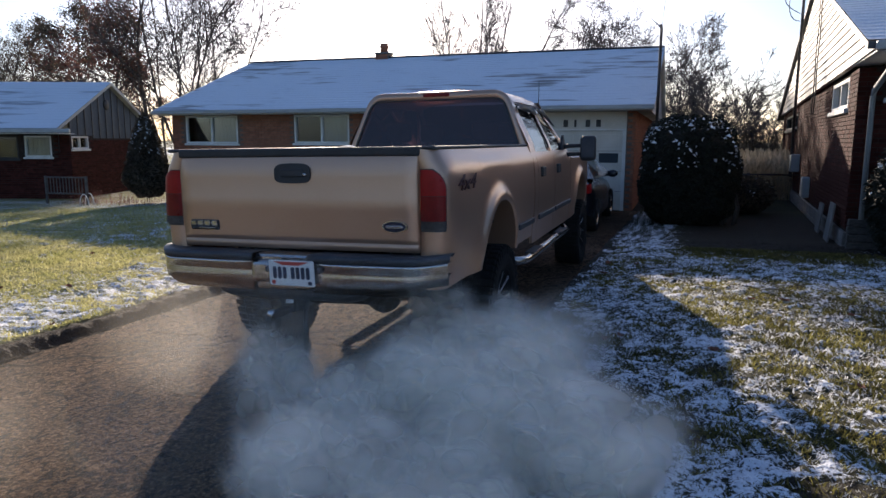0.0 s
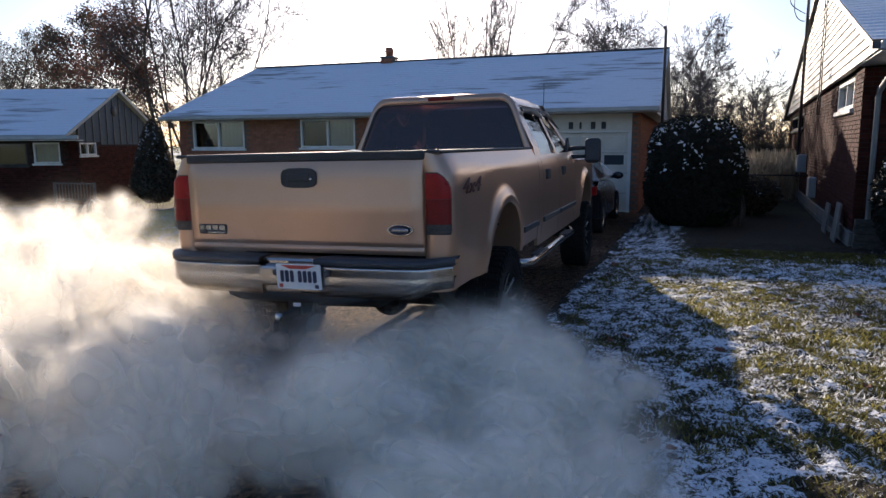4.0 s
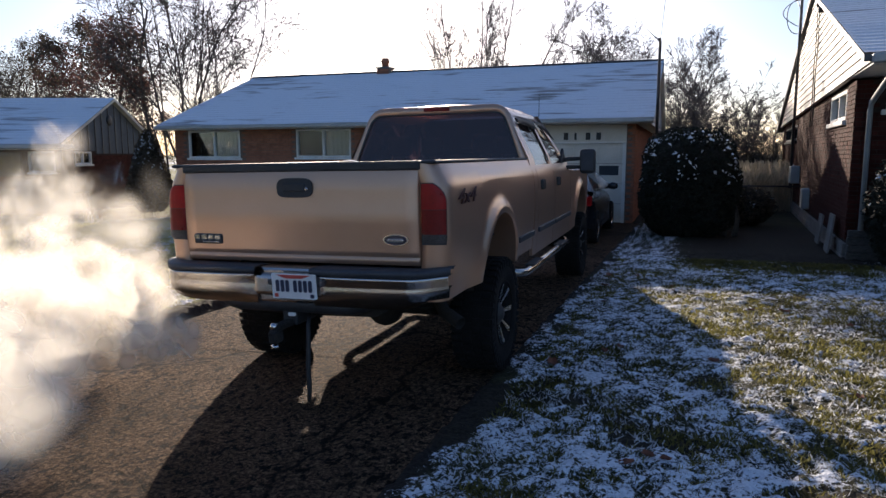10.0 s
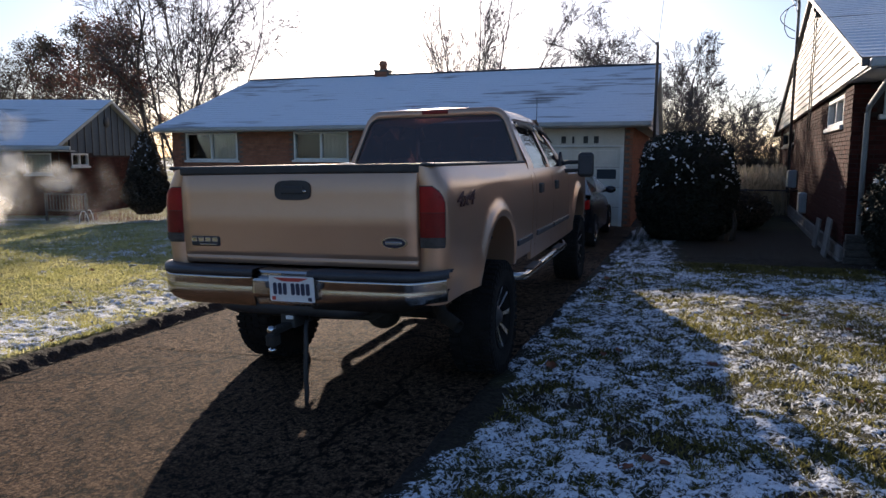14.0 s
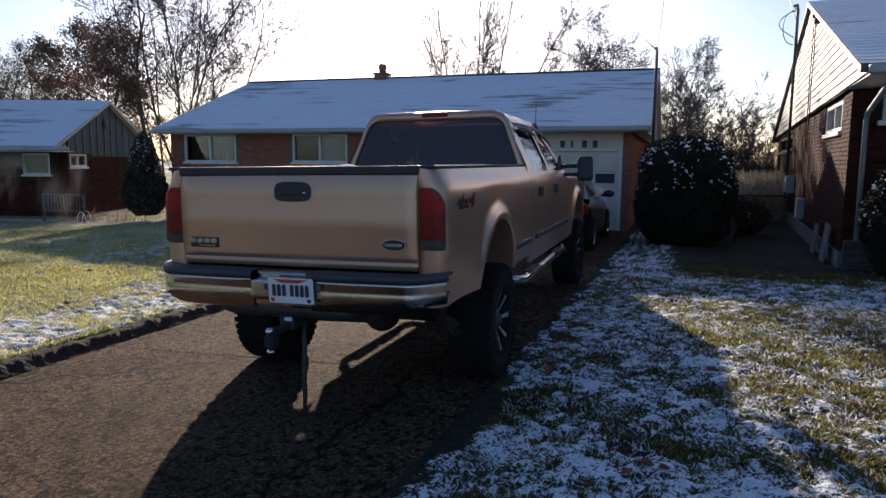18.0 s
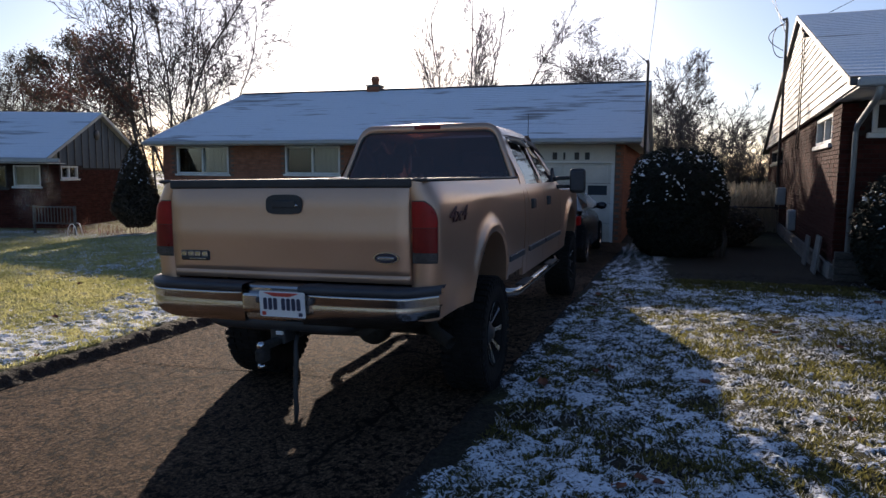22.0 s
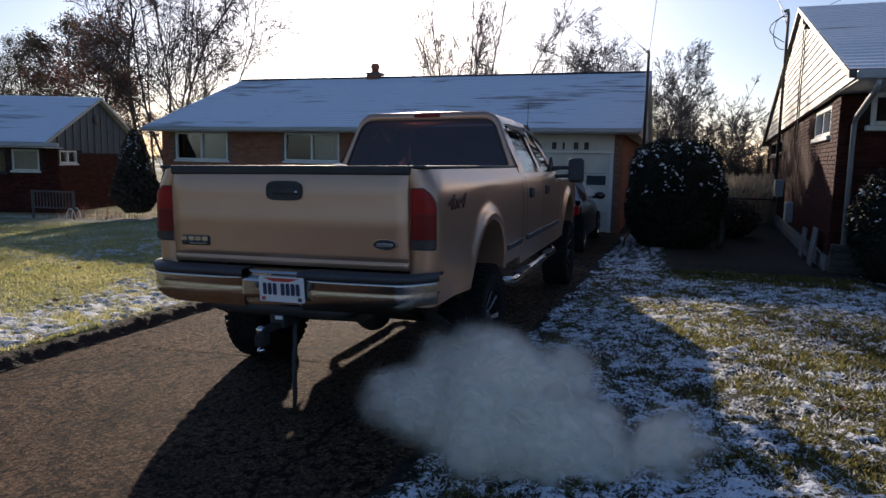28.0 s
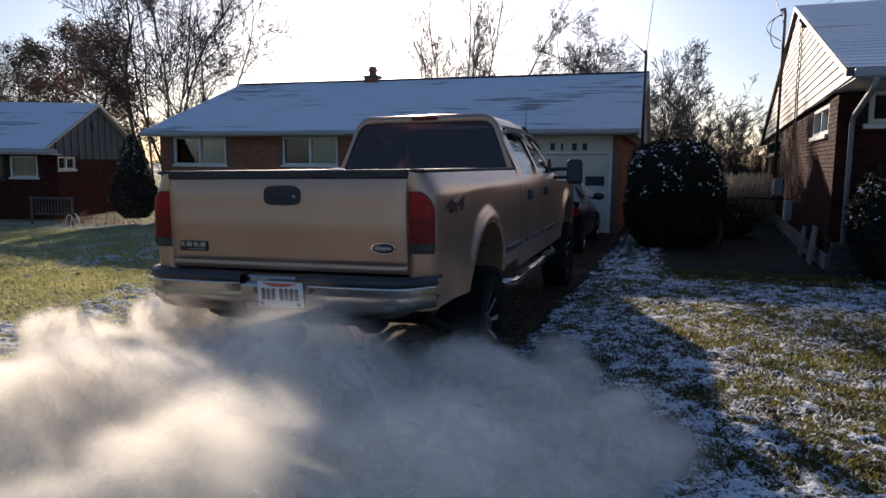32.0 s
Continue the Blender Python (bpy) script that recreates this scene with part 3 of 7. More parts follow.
def brick_house():
    """The ranch house at the head of the drive."""
    root = thing("brick_house", "low orange-brick ranch house with snowy roof and garage", "house", pose(1.7, 13.2, 0, 0, 0, SITE))
    L, D = 13.25, 8.7
    wall_top = 2.36
    holes = [(13.25 - 12.77, 13.25 - 10.98, 1.54, 2.33), (13.25 - 9.13, 13.25 - 7.44, 1.56, 2.33), (13.25 - 5.6, 13.25 - 4.7, 0.05, 2.1),
             (13.25 - 2.62, 13.25 - 0.19, -0.03, 2.34)]
    left = Matrix.Translation((-L, 0, 0))
    bm = bmesh.new()
    slab_with_holes(bm, L, -0.1, wall_top, 0.22, holes, left)
    box(bm, -L, -L + 0.22, 0.22, D, -0.1, wall_top)
    box(bm, -0.22, 0, 0.22, D, -0.1, wall_top)
    box(bm, -L + 0.22, -0.22, D - 0.22, D, -0.1, wall_top)
    wall = part("wall", bm, M["mortar"], root)
    brick_field("bricks", M["brick_orange"], root, L, 0.0, wall_top, left, holes, near=(10.5, 13.3, 0.0, 2.4))
    brick_field("side_bricks", M["brick_orange"], root, D, 0.0, wall_top, pose(0, 0, 0, 0, 0, 90))
    # roof
    run, rise = 4.95, 1.84
    for name, m in (("front", Matrix.Translation((-L - 0.16, -0.65, 2.46))), ("back", Matrix.Translation((0.44, D + 0.55, 2.46)) @ pose(0, 0, 0, 0, 0, 180))):
        bm = bmesh.new()
        shingle_slope(bm, L + 0.6, run, rise, 24, 0.006, m, 0.012)
        part("roof", bm, M["snow_roof"], root, "blue-white snow over dark shingles with bare streaks")
    bm = bmesh.new()
    for m in (Matrix.Translation((-L - 0.16, -0.65, 2.44)), Matrix.Translation((0.44, D + 0.55, 2.44)) @ pose(0, 0, 0, 0, 0, 180)):
        n = Vector((0, -rise, run)).normalized() * 0.05
        rows = [[m @ Vector((x, run * t, rise * t - h)) for x in (0.0, L + 0.6)] for t, h in ((0, 0.0), (1, 0.0), (1, 0.07), (0, 0.07), (0, 0.0))]
        grid_sheet(bm, rows, False)
    part("roof_deck", bm, M["white_trim"], root)
    bm = bmesh.new()
    tube(bm, [(-L - 0.16, 4.3, 4.315), (0.44, 4.3, 4.315)], 0.035, 8)
    part("ridge_cap", bm, M["dark_metal"], root)
    bm = bmesh.new()
    soft_box(bm, -L - 0.16, 0.44, -0.72, -0.655, 2.36, 2.455, 0.02, 2)
    part("gutter", bm, M["gutter"], root)
    bm = bmesh.new()
    box(bm, -L - 0.14, 0.42, -0.65, 0.0, 2.345, 2.36)
    part("soffit", bm, M["white_trim"], root)
    # gable ends of pale boards
    for side in (0, 1):
        x0 = 0.30 if side == 0 else -L - 0.03
        n = 15
        for k in range(n):
            z0, z1 = 2.36 + 0.122 * k, 2.36 + 0.122 * (k + 1)
            y0 = -0.6 + (z0 - 2.36) / 1.84 * 4.95
            y1 = D + 0.5 - (z0 - 2.36) / 1.84 * 4.95
            if y1 - y0 < 0.15:
                continue
            bm = bmesh.new()
            v = [bm.verts.new(c) for c in ((x0, y0, z0), (x0, y1, z0), (x0, y1 - 0.3, z1 + 0.01), (x0, y0 + 0.3, z1 + 0.01))]
            w = [bm.verts.new((q.co.x + (0.03 if i < 2 else 0.012), q.co.y, q.co.z)) for i, q in enumerate(v)]
            for f in ((0, 1, 2, 3), (0, 1, 1, 0)):
                if len(set(f)) == 4:
                    bm.faces.new([w[i] for i in f])
                    bm.faces.new([v[i] for i in f][::-1])
            for i in range(4):
                bm.faces.new((v[i], v[(i + 1) % 4], w[(i + 1) % 4], w[i]))
            part("clapboard", bm, M["siding"], root)
    # windows
    sash_window(root, 1.79, 0.79, pose(-12.77, 0.02, 1.54), M["white_trim"], (0.5, 0.98))
    sash_window(root, 1.69, 0.77, pose(-9.13, 0.02, 1.56), M["white_trim"], (0.5, 1.0))
    # front door
    bm = bmesh.new()
    soft_box(bm, -5.6, -4.7, 0.05, 0.11, 0.05, 2.1, 0.01, 1)
    d = part("door", bm, M["garage_paint"], root)
    bm = bmesh.new()
    tube(bm, [(-4.8, 0.05, 1.0), (-4.8, 0.0, 1.0)], 0.03, 10)
    part("door_knob", bm, M["dark_metal"], d)
    # garage door under a boarded header
    bm = bmesh.new()
    soft_box(bm, -2.62, -0.19, 0.02, 0.10, 1.93, 2.34, 0.006, 1)
    part("header_board", bm, M["garage_paint"], root, "cream painted panel over the garage door")
    bm = bmesh.new()
    for x in (-2.62, -0.27):
        soft_box(bm, x, x + 0.08, 0.0, 0.12, -0.03, 1.93, 0.006, 1)
    soft_box(bm, -2.62, -0.19, -0.01, 0.1, 1.89, 1.935, 0.006, 1)
    part("garage_frame", bm, M["white_trim"], root)
    gd = new("garage_door")
    gd.parent = root
    tagged(gd, "cream sectional garage door with one row of dark panes")
    for k in range(4):
        z0 = -0.03 + 0.48 * k
        bm = bmesh.new()
        if k == 2:
            slab_with_holes(bm, 2.27, z0 + 0.005, z0 + 0.475, 0.05, [(0.10 + 0.54 * i, 0.10 + 0.54 * i + 0.46, z0 + 0.20, z0 + 0.43) for i in range(4)], Matrix.Translation((-2.54, 0.06, 0)))
        else:
            box(bm, -2.54, -0.27, 0.06, 0.11, z0 + 0.005, z0 + 0.475)
            for i in range(4):
                soft_box(bm, -2.44 + 0.54 * i, -2.44 + 0.54 * i + 0.46, 0.052, 0.07, z0 + 0.08, z0 + 0.40, 0.006, 1)
        part("door_panel", bm, M["garage_paint"], gd)
    for i in range(4):
        bm = bmesh.new()
        box(bm, -2.44 + 0.54 * i, -1.98 + 0.54 * i, 0.08, 0.086, 1.13, 1.36)
        part("pane", bm, M["house_glass"], gd)
    # four plain marks where the number hangs
    for i, x in enumerate((-1.68, -1.42, -1.15, -0.90)):
        bm = bmesh.new()
        soft_box(bm, x, x + (0.05 if i == 1 else 0.11), -0.002, 0.02, 1.98, 2.15, 0.004, 1)
        part("number_mark", bm, M["dark_metal"], root)
    # chimney
    ch = new("chimney")
    ch.parent = root
    bm = bmesh.new()
    box(bm, -8.53, -8.1, 4.15, 4.55, 4.0, 4.42)
    part("stack", bm, M["mortar"], ch)
    brick_field("bricks", M["brick_orange"], ch, 0.43, 4.0, 4.42, Matrix.Translation((-8.53, 4.15, 0)))
    bm = bmesh.new()
    soft_box(bm, -8.57, -8.06, 4.11, 4.59, 4.42, 4.47, 0.01, 1)
    part("cap", bm, M["block"], ch)
    bm = bmesh.new()
    lathe(bm, [(0.0, 4.47), (0.12, 4.47), (0.12, 4.62), (0.15, 4.63), (0.15, 4.68), (0.12, 4.7), (0.12, 4.76), (0.0, 4.76)], 14, Matrix.Translation((-8.31, 4.35, 0)))
    part("flue", bm, M["brick_orange"], ch, "clay flue pot")
    # service mast at the gable end
    bm = bmesh.new()
    tube(bm, [(0.47, 0.35, 1.2), (0.47, 0.35, 4.22), (0.46, 0.30, 4.30), (0.44, 0.22, 4.27)], 0.035, 8)
    part("service_mast", bm, M["grey_pipe"], root)
    bm = bmesh.new()
    tube(bm, [(-2.2, -0.5, 2.4), (-2.2, -0.5, 3.05)], 0.008, 5)
    part("aerial", bm, M["dark_metal"], root)
    return root


brick_house()


BIG = 1.307


def side_house():
    """The brick house across the lawn: its gable end faces the drive."""
    root = thing("neighbour_house", "dark red brick house with cream clapboard gable", "house", pose(4.756, 6.885, -0.507, 0, 0, -5.85) @ Matrix.Scale(BIG, 4))
    y0, D, W = 0.70, 12.0, 11.0
    peak = (5.5, 4.42)

    def lower(y):
        return 2.52 - 0.17 * (y + 0.3) / 13.5

    def upper(y):
        return 2.60 + (peak[1] - 2.60) * (y + 0.55) / (peak[0] + 0.55) if y < peak[0] else peak[1] - (peak[1] - 2.39) * (y - peak[0]) / (13.3 - peak[0])
    # the gable wall runs along local y and faces -x
    mw = Matrix.Translation((0.08, y0 + D, 0)) @ pose(0, 0, 0, 0, 0, -90)

    def hole(a, b, z0, z1):
        return (y0 + D - b, y0 + D - a, z0, z1)
    holes = [hole(1.38, 2.85, 2.05, 2.42), hole(8.3, 11.6, 1.92, 2.25)]
    bm = bmesh.new()
    slab_with_holes(bm, D, 0.62, 2.46, 0.22, holes, mw)
    box(bm, 0.30, W, y0, y0 + 0.22, 0.62, 2.5)
    box(bm, 0.30, W, y0 + D - 0.22, y0 + D, 0.62, 2.3)
    box(bm, W - 0.22, W, y0 + 0.22, y0 + D - 0.22, 0.62, 2.3)
    part("wall", bm, M["mortar_dark"], root)
    brick_field("bricks", M["brick"], root, D, 0.66, 2.5, mw, holes, lambda u: lower(y0 + D - u) + 0.05, (D - 3.6, D, 0.6, 1.9), 0.194 / BIG, 0.057 / BIG, 0.0105 / BIG)
    brick_field("front_bricks", M["brick"], root, 5.0, 0.66, 2.5, Matrix.Translation((0.08, y0, 0)), [(0.27, 1.98, 2.12, 2.5)], None, None, 0.194 / BIG, 0.057 / BIG, 0.0105 / BIG)
    # block footing
    for y in np.arange(y0, y0 + D - 0.3, 0.308):
        for z in (0.32, 0.47):
            bm = bmesh.new()
            soft_box(bm, 0.05, 0.28, y + 0.004, y + 0.304, z, z + 0.145, 0.006, 1)
            part("block", bm, M["block"], root)
    bm = bmesh.new()
    box(bm, 0.1, W, y0 + 0.02, y0 + 0.2, 0.3, 0.62)
    part("footing", bm, M["block"], root)
    # clapboards of the gable, which stand a little proud of the brick
    h = 0.115
    for k in range(20):
        bm = bmesh.new()
        lo, hi, n = [], [], 60
        for i in range(n + 1):
            y = -0.55 + 13.81 * i / n
            z0, z1 = lower(y) + h * k, lower(y) + h * (k + 1) + 0.01
            top = upper(y) - 0.01
            if z0 < top - 0.004:
                lo.append((y, z0))
                hi.append((y, min(z1, top)))
        if len(lo) < 2:
            bm.free()
            break
        rows = [[(0.06, y, z) for y, z in lo], [(0.0, y, z) for y, z in lo], [(0.018, y, z) for y, z in hi]]
        grid_sheet(bm, rows, False)
        part("clapboard", bm, M["siding"], root)
    # roof
    for (ya, za), flip in (((-0.57, upper(-0.55)), 0), ((13.6, 2.31), 1)):
        run, rise = abs(peak[0] - ya), peak[1] + 0.02 - za
        m = Matrix.Translation((-0.06, ya, za)) if not flip else Matrix.Translation((W + 0.3, ya, za)) @ pose(0, 0, 0, 0, 0, 180)
        bm = bmesh.new()
        shingle_slope(bm, W + 0.36, run, rise, 30, 0.007, m, 0.008)
        part("roof", bm, M["snow_roof_blue"], root, "thin even snow over dark shingles")
        bm = bmesh.new()
        m2 = Matrix.Translation((0, 0, -0.012)) @ m
        rows = [[m2 @ Vector((x, run * t, rise * t - hh)) for x in (0.0, W + 0.36)] for t, hh in ((0, 0.0), (1, 0.0), (1, 0.07), (0, 0.07), (0, 0.0))]
        vs = grid_sheet(bm, rows, False)
        bm.faces.new([r[0] for r in vs[:4]])
        bm.faces.new([r[1] for r in vs[:4]][::-1])
        part("roof_edge", bm, M["grey_pipe"], root)
    bm = bmesh.new()
    soft_box(bm, 0.0, W, -0.67, -0.575, 2.50, 2.59, 0.02, 2)
    part("gutter", bm, M["gutter"], root)
    bm = bmesh.new()
    box(bm, 0.02, W, -0.57, y0 + 0.2, 2.495, 2.51)
    part("soffit", bm, M["white_trim"], root)
    # windows
    sash_window(root, 1.47, 0.37, mw @ pose(y0 + D - 2.85, 0.02, 2.05), M["white_trim"], (0.5, 1.0))
    sash_window(root, 3.3, 0.33, mw @ pose(y0 + D - 11.6, 0.02, 1.92), M["dark_metal"], (0.0, 0.4))
    sash_window(root, 1.6, 0.36, pose(0.37, y0 - 0.03, 2.13), M["white_trim"], (0, 0.5))
    # downspout at the front corner
    bm = bmesh.new()
    tube(bm, [(0.19, -0.62, 2.52), (0.19, -0.60, 2.45), (0.20, -0.45, 2.41), (0.21, y0 - 0.14, 2.21), (0.21, y0 - 0.07, 2.14), (0.21, y0 - 0.07, 0.7)], 0.030, 6)
    part("downspout", bm, M["gutter"], root)
    # service mast, meter and cables on the gable
    bm = bmesh.new()
    tube(bm, [(-0.08, 7.15, 0.95), (-0.08, 7.2, 4.62), (-0.10, 7.16, 4.72), (-0.16, 7.06, 4.68)], 0.028, 8)
    part("service_mast", bm, M["grey_pipe"], root)
    bm = bmesh.new()
    soft_box(bm, -0.10, 0.08, 7.0, 7.4, 1.05, 1.40, 0.02, 1)
    part("meter_box", bm, M["gutter"], root)
    bm = bmesh.new()
    soft_box(bm, -0.05, 0.08, 4.85, 5.2, 0.70, 1.05, 0.02, 1)
    part("vent_cover", bm, M["gutter"], root)
    for k, y in enumerate((4.2, 4.5)):
        bm = bmesh.new()
        tube(bm, [(-0.03, y + 0.05 * math.sin(1.7 * i + k), 4.0 - 0.24 * i) for i in range(9)], 0.010, 5)
        part("cable", bm, M["dark_metal"], root)
    for yb, zb in ((4.35, 3.95), (4.0, 3.8)):
        bm = bmesh.new()
        soft_box(bm, -0.07, 0.03, yb, yb + 0.1, zb, zb + 0.1, 0.02, 1)
        part("cable_bracket", bm, M["dark_metal"], root)
    return root


M["snow_roof_blue"] = snow_cover("thin_snow_shingles", (0.16, 0.16, 0.17), (0.28, 0.28, 0.30), 0.30, 1.2, (0.4, 3, 3))
side_house()


def left_house():
    root = thing("far_neighbour_house", "low red brick house with grey board gable and snowy roof", "house", pose(-14.8, 12.8, -0.3, 0, 0, 16))
    H, W, y0, pk = 1.98, 10.0, 0.77, (3.28, 3.85)
    eave_y, eave_z = -0.26, 2.26
    D = 2 * (pk[0] - y0)
    slope = (pk[1] - eave_z) / (pk[0] - eave_y)
    mg = pose(-0.12, y0, 0, 0, 0, 90)
    hole_g = [(0.09, 1.09, 1.64, 2.04)]
    hole_f = [(W - 1.42, W - 0.58, 1.40, 2.05), (W - 4.4, W - 1.62, 1.34, 2.05)]
    mf = Matrix.Translation((-W - 0.12, y0, 0))
    bm = bmesh.new()
    slab_with_holes(bm, D, -0.2, 2.1, 0.2, hole_g, mg)
    slab_with_holes(bm, W - 0.2, -0.2, 2.1, 0.2, hole_f, mf)
    box(bm, -W - 0.12, -0.32, y0 + D - 0.2, y0 + D, -0.2, 2.1)
    box(bm, -W - 0.12, -W + 0.08, y0 + 0.2, y0 + D - 0.2, -0.2, 2.1)
    part("wall", bm, M["mortar_dark"], root)
    brick_field("bricks", M["brick"], root, D, -0.1, H, mg, hole_g)
    brick_field("front_bricks", M["brick"], root, W, -0.1, 2.1, mf, hole_f)

    def zt(y):
        return pk[1] - 0.05 - slope * abs(y - pk[0])
    # boards and battens in the gable
    n = 11
    for k in range(n):
        a, b = y0 + D * k / n, y0 + D * (k + 1) / n
        bm = bmesh.new()
        lo_a = lo_b = H
        if y0 + 1.10 > a:
            lo_a = lo_b = 2.06
        pts = [(a, lo_a), (b, lo_b), (b, max(zt(b), H + 0.03))] + ([(pk[0], zt(pk[0]))] if a < pk[0] < b else []) + [(a, max(zt(a), H + 0.03))]
        prism(bm, pts, 0.05, pose(-0.10, 0, 0, 0, 0, 90))
        part("board", bm, M["grey_board"], root)
        bm = bmesh.new()
        box(bm, -0.12, -0.075, a - 0.02, a + 0.02, lo_a, max(zt(a), H + 0.05))
        part("batten", bm, M["grey_pipe"], root)
    for (ya, flip) in ((eave_y, 0), (2 * pk[0] - eave_y, 1)):
        run, rise = abs(pk[0] - ya), pk[1] + 0.02 - eave_z
        m = Matrix.Translation((-W - 0.3, ya, eave_z)) if not flip else Matrix.Translation((0.08, ya, eave_z)) @ pose(0, 0, 0, 0, 0, 180)
        bm = bmesh.new()
        shingle_slope(bm, W + 0.38, run, rise, 18, 0.005, m, 0.01)
        part("roof", bm, M["snow_roof_blue"], root, "even snow on the roof")
        bm = bmesh.new()
        m2 = Matrix.Translation((0, 0, -0.012)) @ m
        rows = [[m2 @ Vector((x, run * t, rise * t - hh)) for x in (0.0, W + 0.38)] for t, hh in ((0, 0.0), (1, 0.0), (1, 0.10), (0, 0.10), (0, 0.0))]
        vs = grid_sheet(bm, rows, False)
        bm.faces.new([r[0] for r in vs[:4]])
        bm.faces.new([r[1] for r in vs[:4]][::-1])
        part("rake_board", bm, M["gutter"], root)
    bm = bmesh.new()
    soft_box(bm, -W - 0.2, 0.5, eave_y - 0.10, eave_y - 0.005, eave_z - 0.13, eave_z - 0.015, 0.02, 2)
    part("gutter", bm, M["gutter"], root)
    bm = bmesh.new()
    box(bm, -W - 0.1, 0.05, eave_y, y0 + 0.02, 2.1, 2.12)
    part("soffit", bm, M["white_trim"], root)
    sash_window(root, 1.0, 0.40, mg @ pose(0.09, 0.02, 1.64), M["white_trim"], (0.35, 0.95))
    sash_window(root, 0.84, 0.65, mf @ pose(W - 1.42, 0.02, 1.40), M["white_trim"], (0.0, 1.0), False)
    sash_window(root, 2.78, 0.71, mf @ pose(W - 4.4, 0.02, 1.34), M["dark_metal"], (0.0, 0.2))
    # small round vent under the ridge
    bm = bmesh.new()
    lathe(bm, [(0.001, 0.05), (0.16, 0.05), (0.18, 0.03), (0.18, 0.0)], 20, Matrix.Translation((-0.10, pk[0] - 0.15, 3.1)) @ pose(0, 0, 0, 0, 90, 0))
    part("gable_vent", bm, M["dark_metal"], root)
    return root


left_house()


# ---- the pickup truck ----
M["paint"] = material("beige_metallic_paint", (0.475, 0.300, 0.205), (0.54, 0.348, 0.242), 0.35, 0.62, scale=1.6, fine=220, bump=0.03, depth=0.002, coat=0.3)
M["paint"].node_tree.nodes["Principled BSDF"].inputs["Coat Roughness"].default_value = 0.12
M["chrome"] = material("dull_chrome", (0.36, 0.34, 0.33), (0.50, 0.475, 0.455), 0.20, 1.0, scale=3, fine=60, bump=0.04, depth=0.003)
M["black_plastic"] = material("black_plastic", (0.018, 0.018, 0.02), (0.04, 0.04, 0.042), 0.6, scale=6, fine=140, bump=0.15, depth=0.003)
M["step_pad"] = material("dark_step_pad", (0.03, 0.032, 0.04), (0.06, 0.062, 0.07), 0.55, scale=5, fine=120, bump=0.2, depth=0.004)
M["rubber"] = material("tyre_rubber", (0.007, 0.007, 0.007), (0.018, 0.017, 0.017), 0.85, scale=9, fine=90, bump=0.3, depth=0.004, spec=0.15)
M["under"] = material("underbody_grime", (0.012, 0.011, 0.010), (0.035, 0.03, 0.026), 0.9, scale=4, fine=50, bump=0.3)
M["red_lens"] = material("red_lens", (0.24, 0.006, 0.007), (0.36, 0.009, 0.010), 0.3, scale=14, fine=120, bump=0.25, depth=0.003, spec=0.25)
M["red_lens_dark"] = material("dark_red_lens", (0.13, 0.004, 0.005), (0.21, 0.006, 0.007), 0.3, scale=14, fine=120, bump=0.25, depth=0.003, spec=0.25)
M["clear_lens"] = material("clear_lens", (0.05, 0.045, 0.045), (0.13, 0.115, 0.115), 0.22, scale=14, fine=120, bump=0.25, depth=0.003, spec=0.35)
M["tint"] = plain_glass("tinted_glass", (0.02, 0.016, 0.016), 0.03, 0.0)
M["cab_glass"] = M["house_pane"].copy()
M["cab_glass"].name = "smoked_pane"
for _k in M["cab_glass"].node_tree.nodes:
    if _k.bl_idname == "ShaderNodeBsdfTransparent":
        _k.inputs["Color"].default_value = (0.16, 0.12, 0.13, 1)
M["plate_white"] = material("plate_white", (0.70, 0.71, 0.72), (0.80, 0.80, 0.80), 0.4, scale=6, fine=60, bump=0.05)
M["plate_red"] = material("plate_red", (0.45, 0.05, 0.04), (0.55, 0.08, 0.06), 0.4, scale=6, fine=60, bump=0.05)
M["plate_ink"] = material("plate_ink", (0.03, 0.035, 0.07), (0.05, 0.055, 0.10), 0.5, scale=6, fine=60, bump=0)
M["mark_ink"] = material("dark_red_decal", (0.05, 0.014, 0.014), (0.085, 0.026, 0.024), 0.5, scale=9, fine=60, bump=0.05)
M["blue_oval"] = material("blue_enamel", (0.010, 0.014, 0.035), (0.014, 0.02, 0.05), 0.25, scale=6, fine=60, bump=0)
M["seat"] = material("grey_cloth", (0.10, 0.095, 0.09), (0.17, 0.16, 0.15), 0.9, scale=6, fine=90, bump=0.2)
M["snow"] = material("snow", (0.70, 0.74, 0.80), (0.86, 0.88, 0.91), 0.85, scale=8, fine=70, bump=0.4)
M["steel"] = material("bright_steel", (0.55, 0.55, 0.55), (0.75, 0.75, 0.75), 0.25, 1.0, scale=6, fine=60, bump=0.05)
M["rust"] = material("rusty_steel", (0.06, 0.035, 0.022), (0.14, 0.085, 0.05), 0.85, 0.3, scale=8, fine=80, bump=0.3)

TRUCK = thing("pickup_truck", "beige crew-cab pickup truck parked on the driveway", "truck", pose(0.006, 0.02, -0.004, 0, -1.10, -2.2))


def lerp_table(table, v):
    """Straight-line reading of (key, value) pairs."""
    for (a, p), (b, q) in zip(table, table[1:]):
        if v <= b:
            t = 0 if b == a else max(0, (v - a) / (b - a))
            return p + (q - p) * t
    return table[-1][1]


BED_X = [(0.78, 0.975), (0.95, 0.995), (1.15, 1.008), (1.36, 1.0), (1.47, 0.99), (1.50, 0.972), (1.55, 0.945), (1.585, 0.93)]
ARCH_Y, ARCH_Z, ARCH_R = 1.22, 0.70, 0.50
FRONT_ARCH_Y = 5.55


def arch_low(y, cy, low):
    d = abs(y - cy)
    return max(low, ARCH_Z + math.sqrt(max(ARCH_R ** 2 - d ** 2, 0))) if d < ARCH_R else low


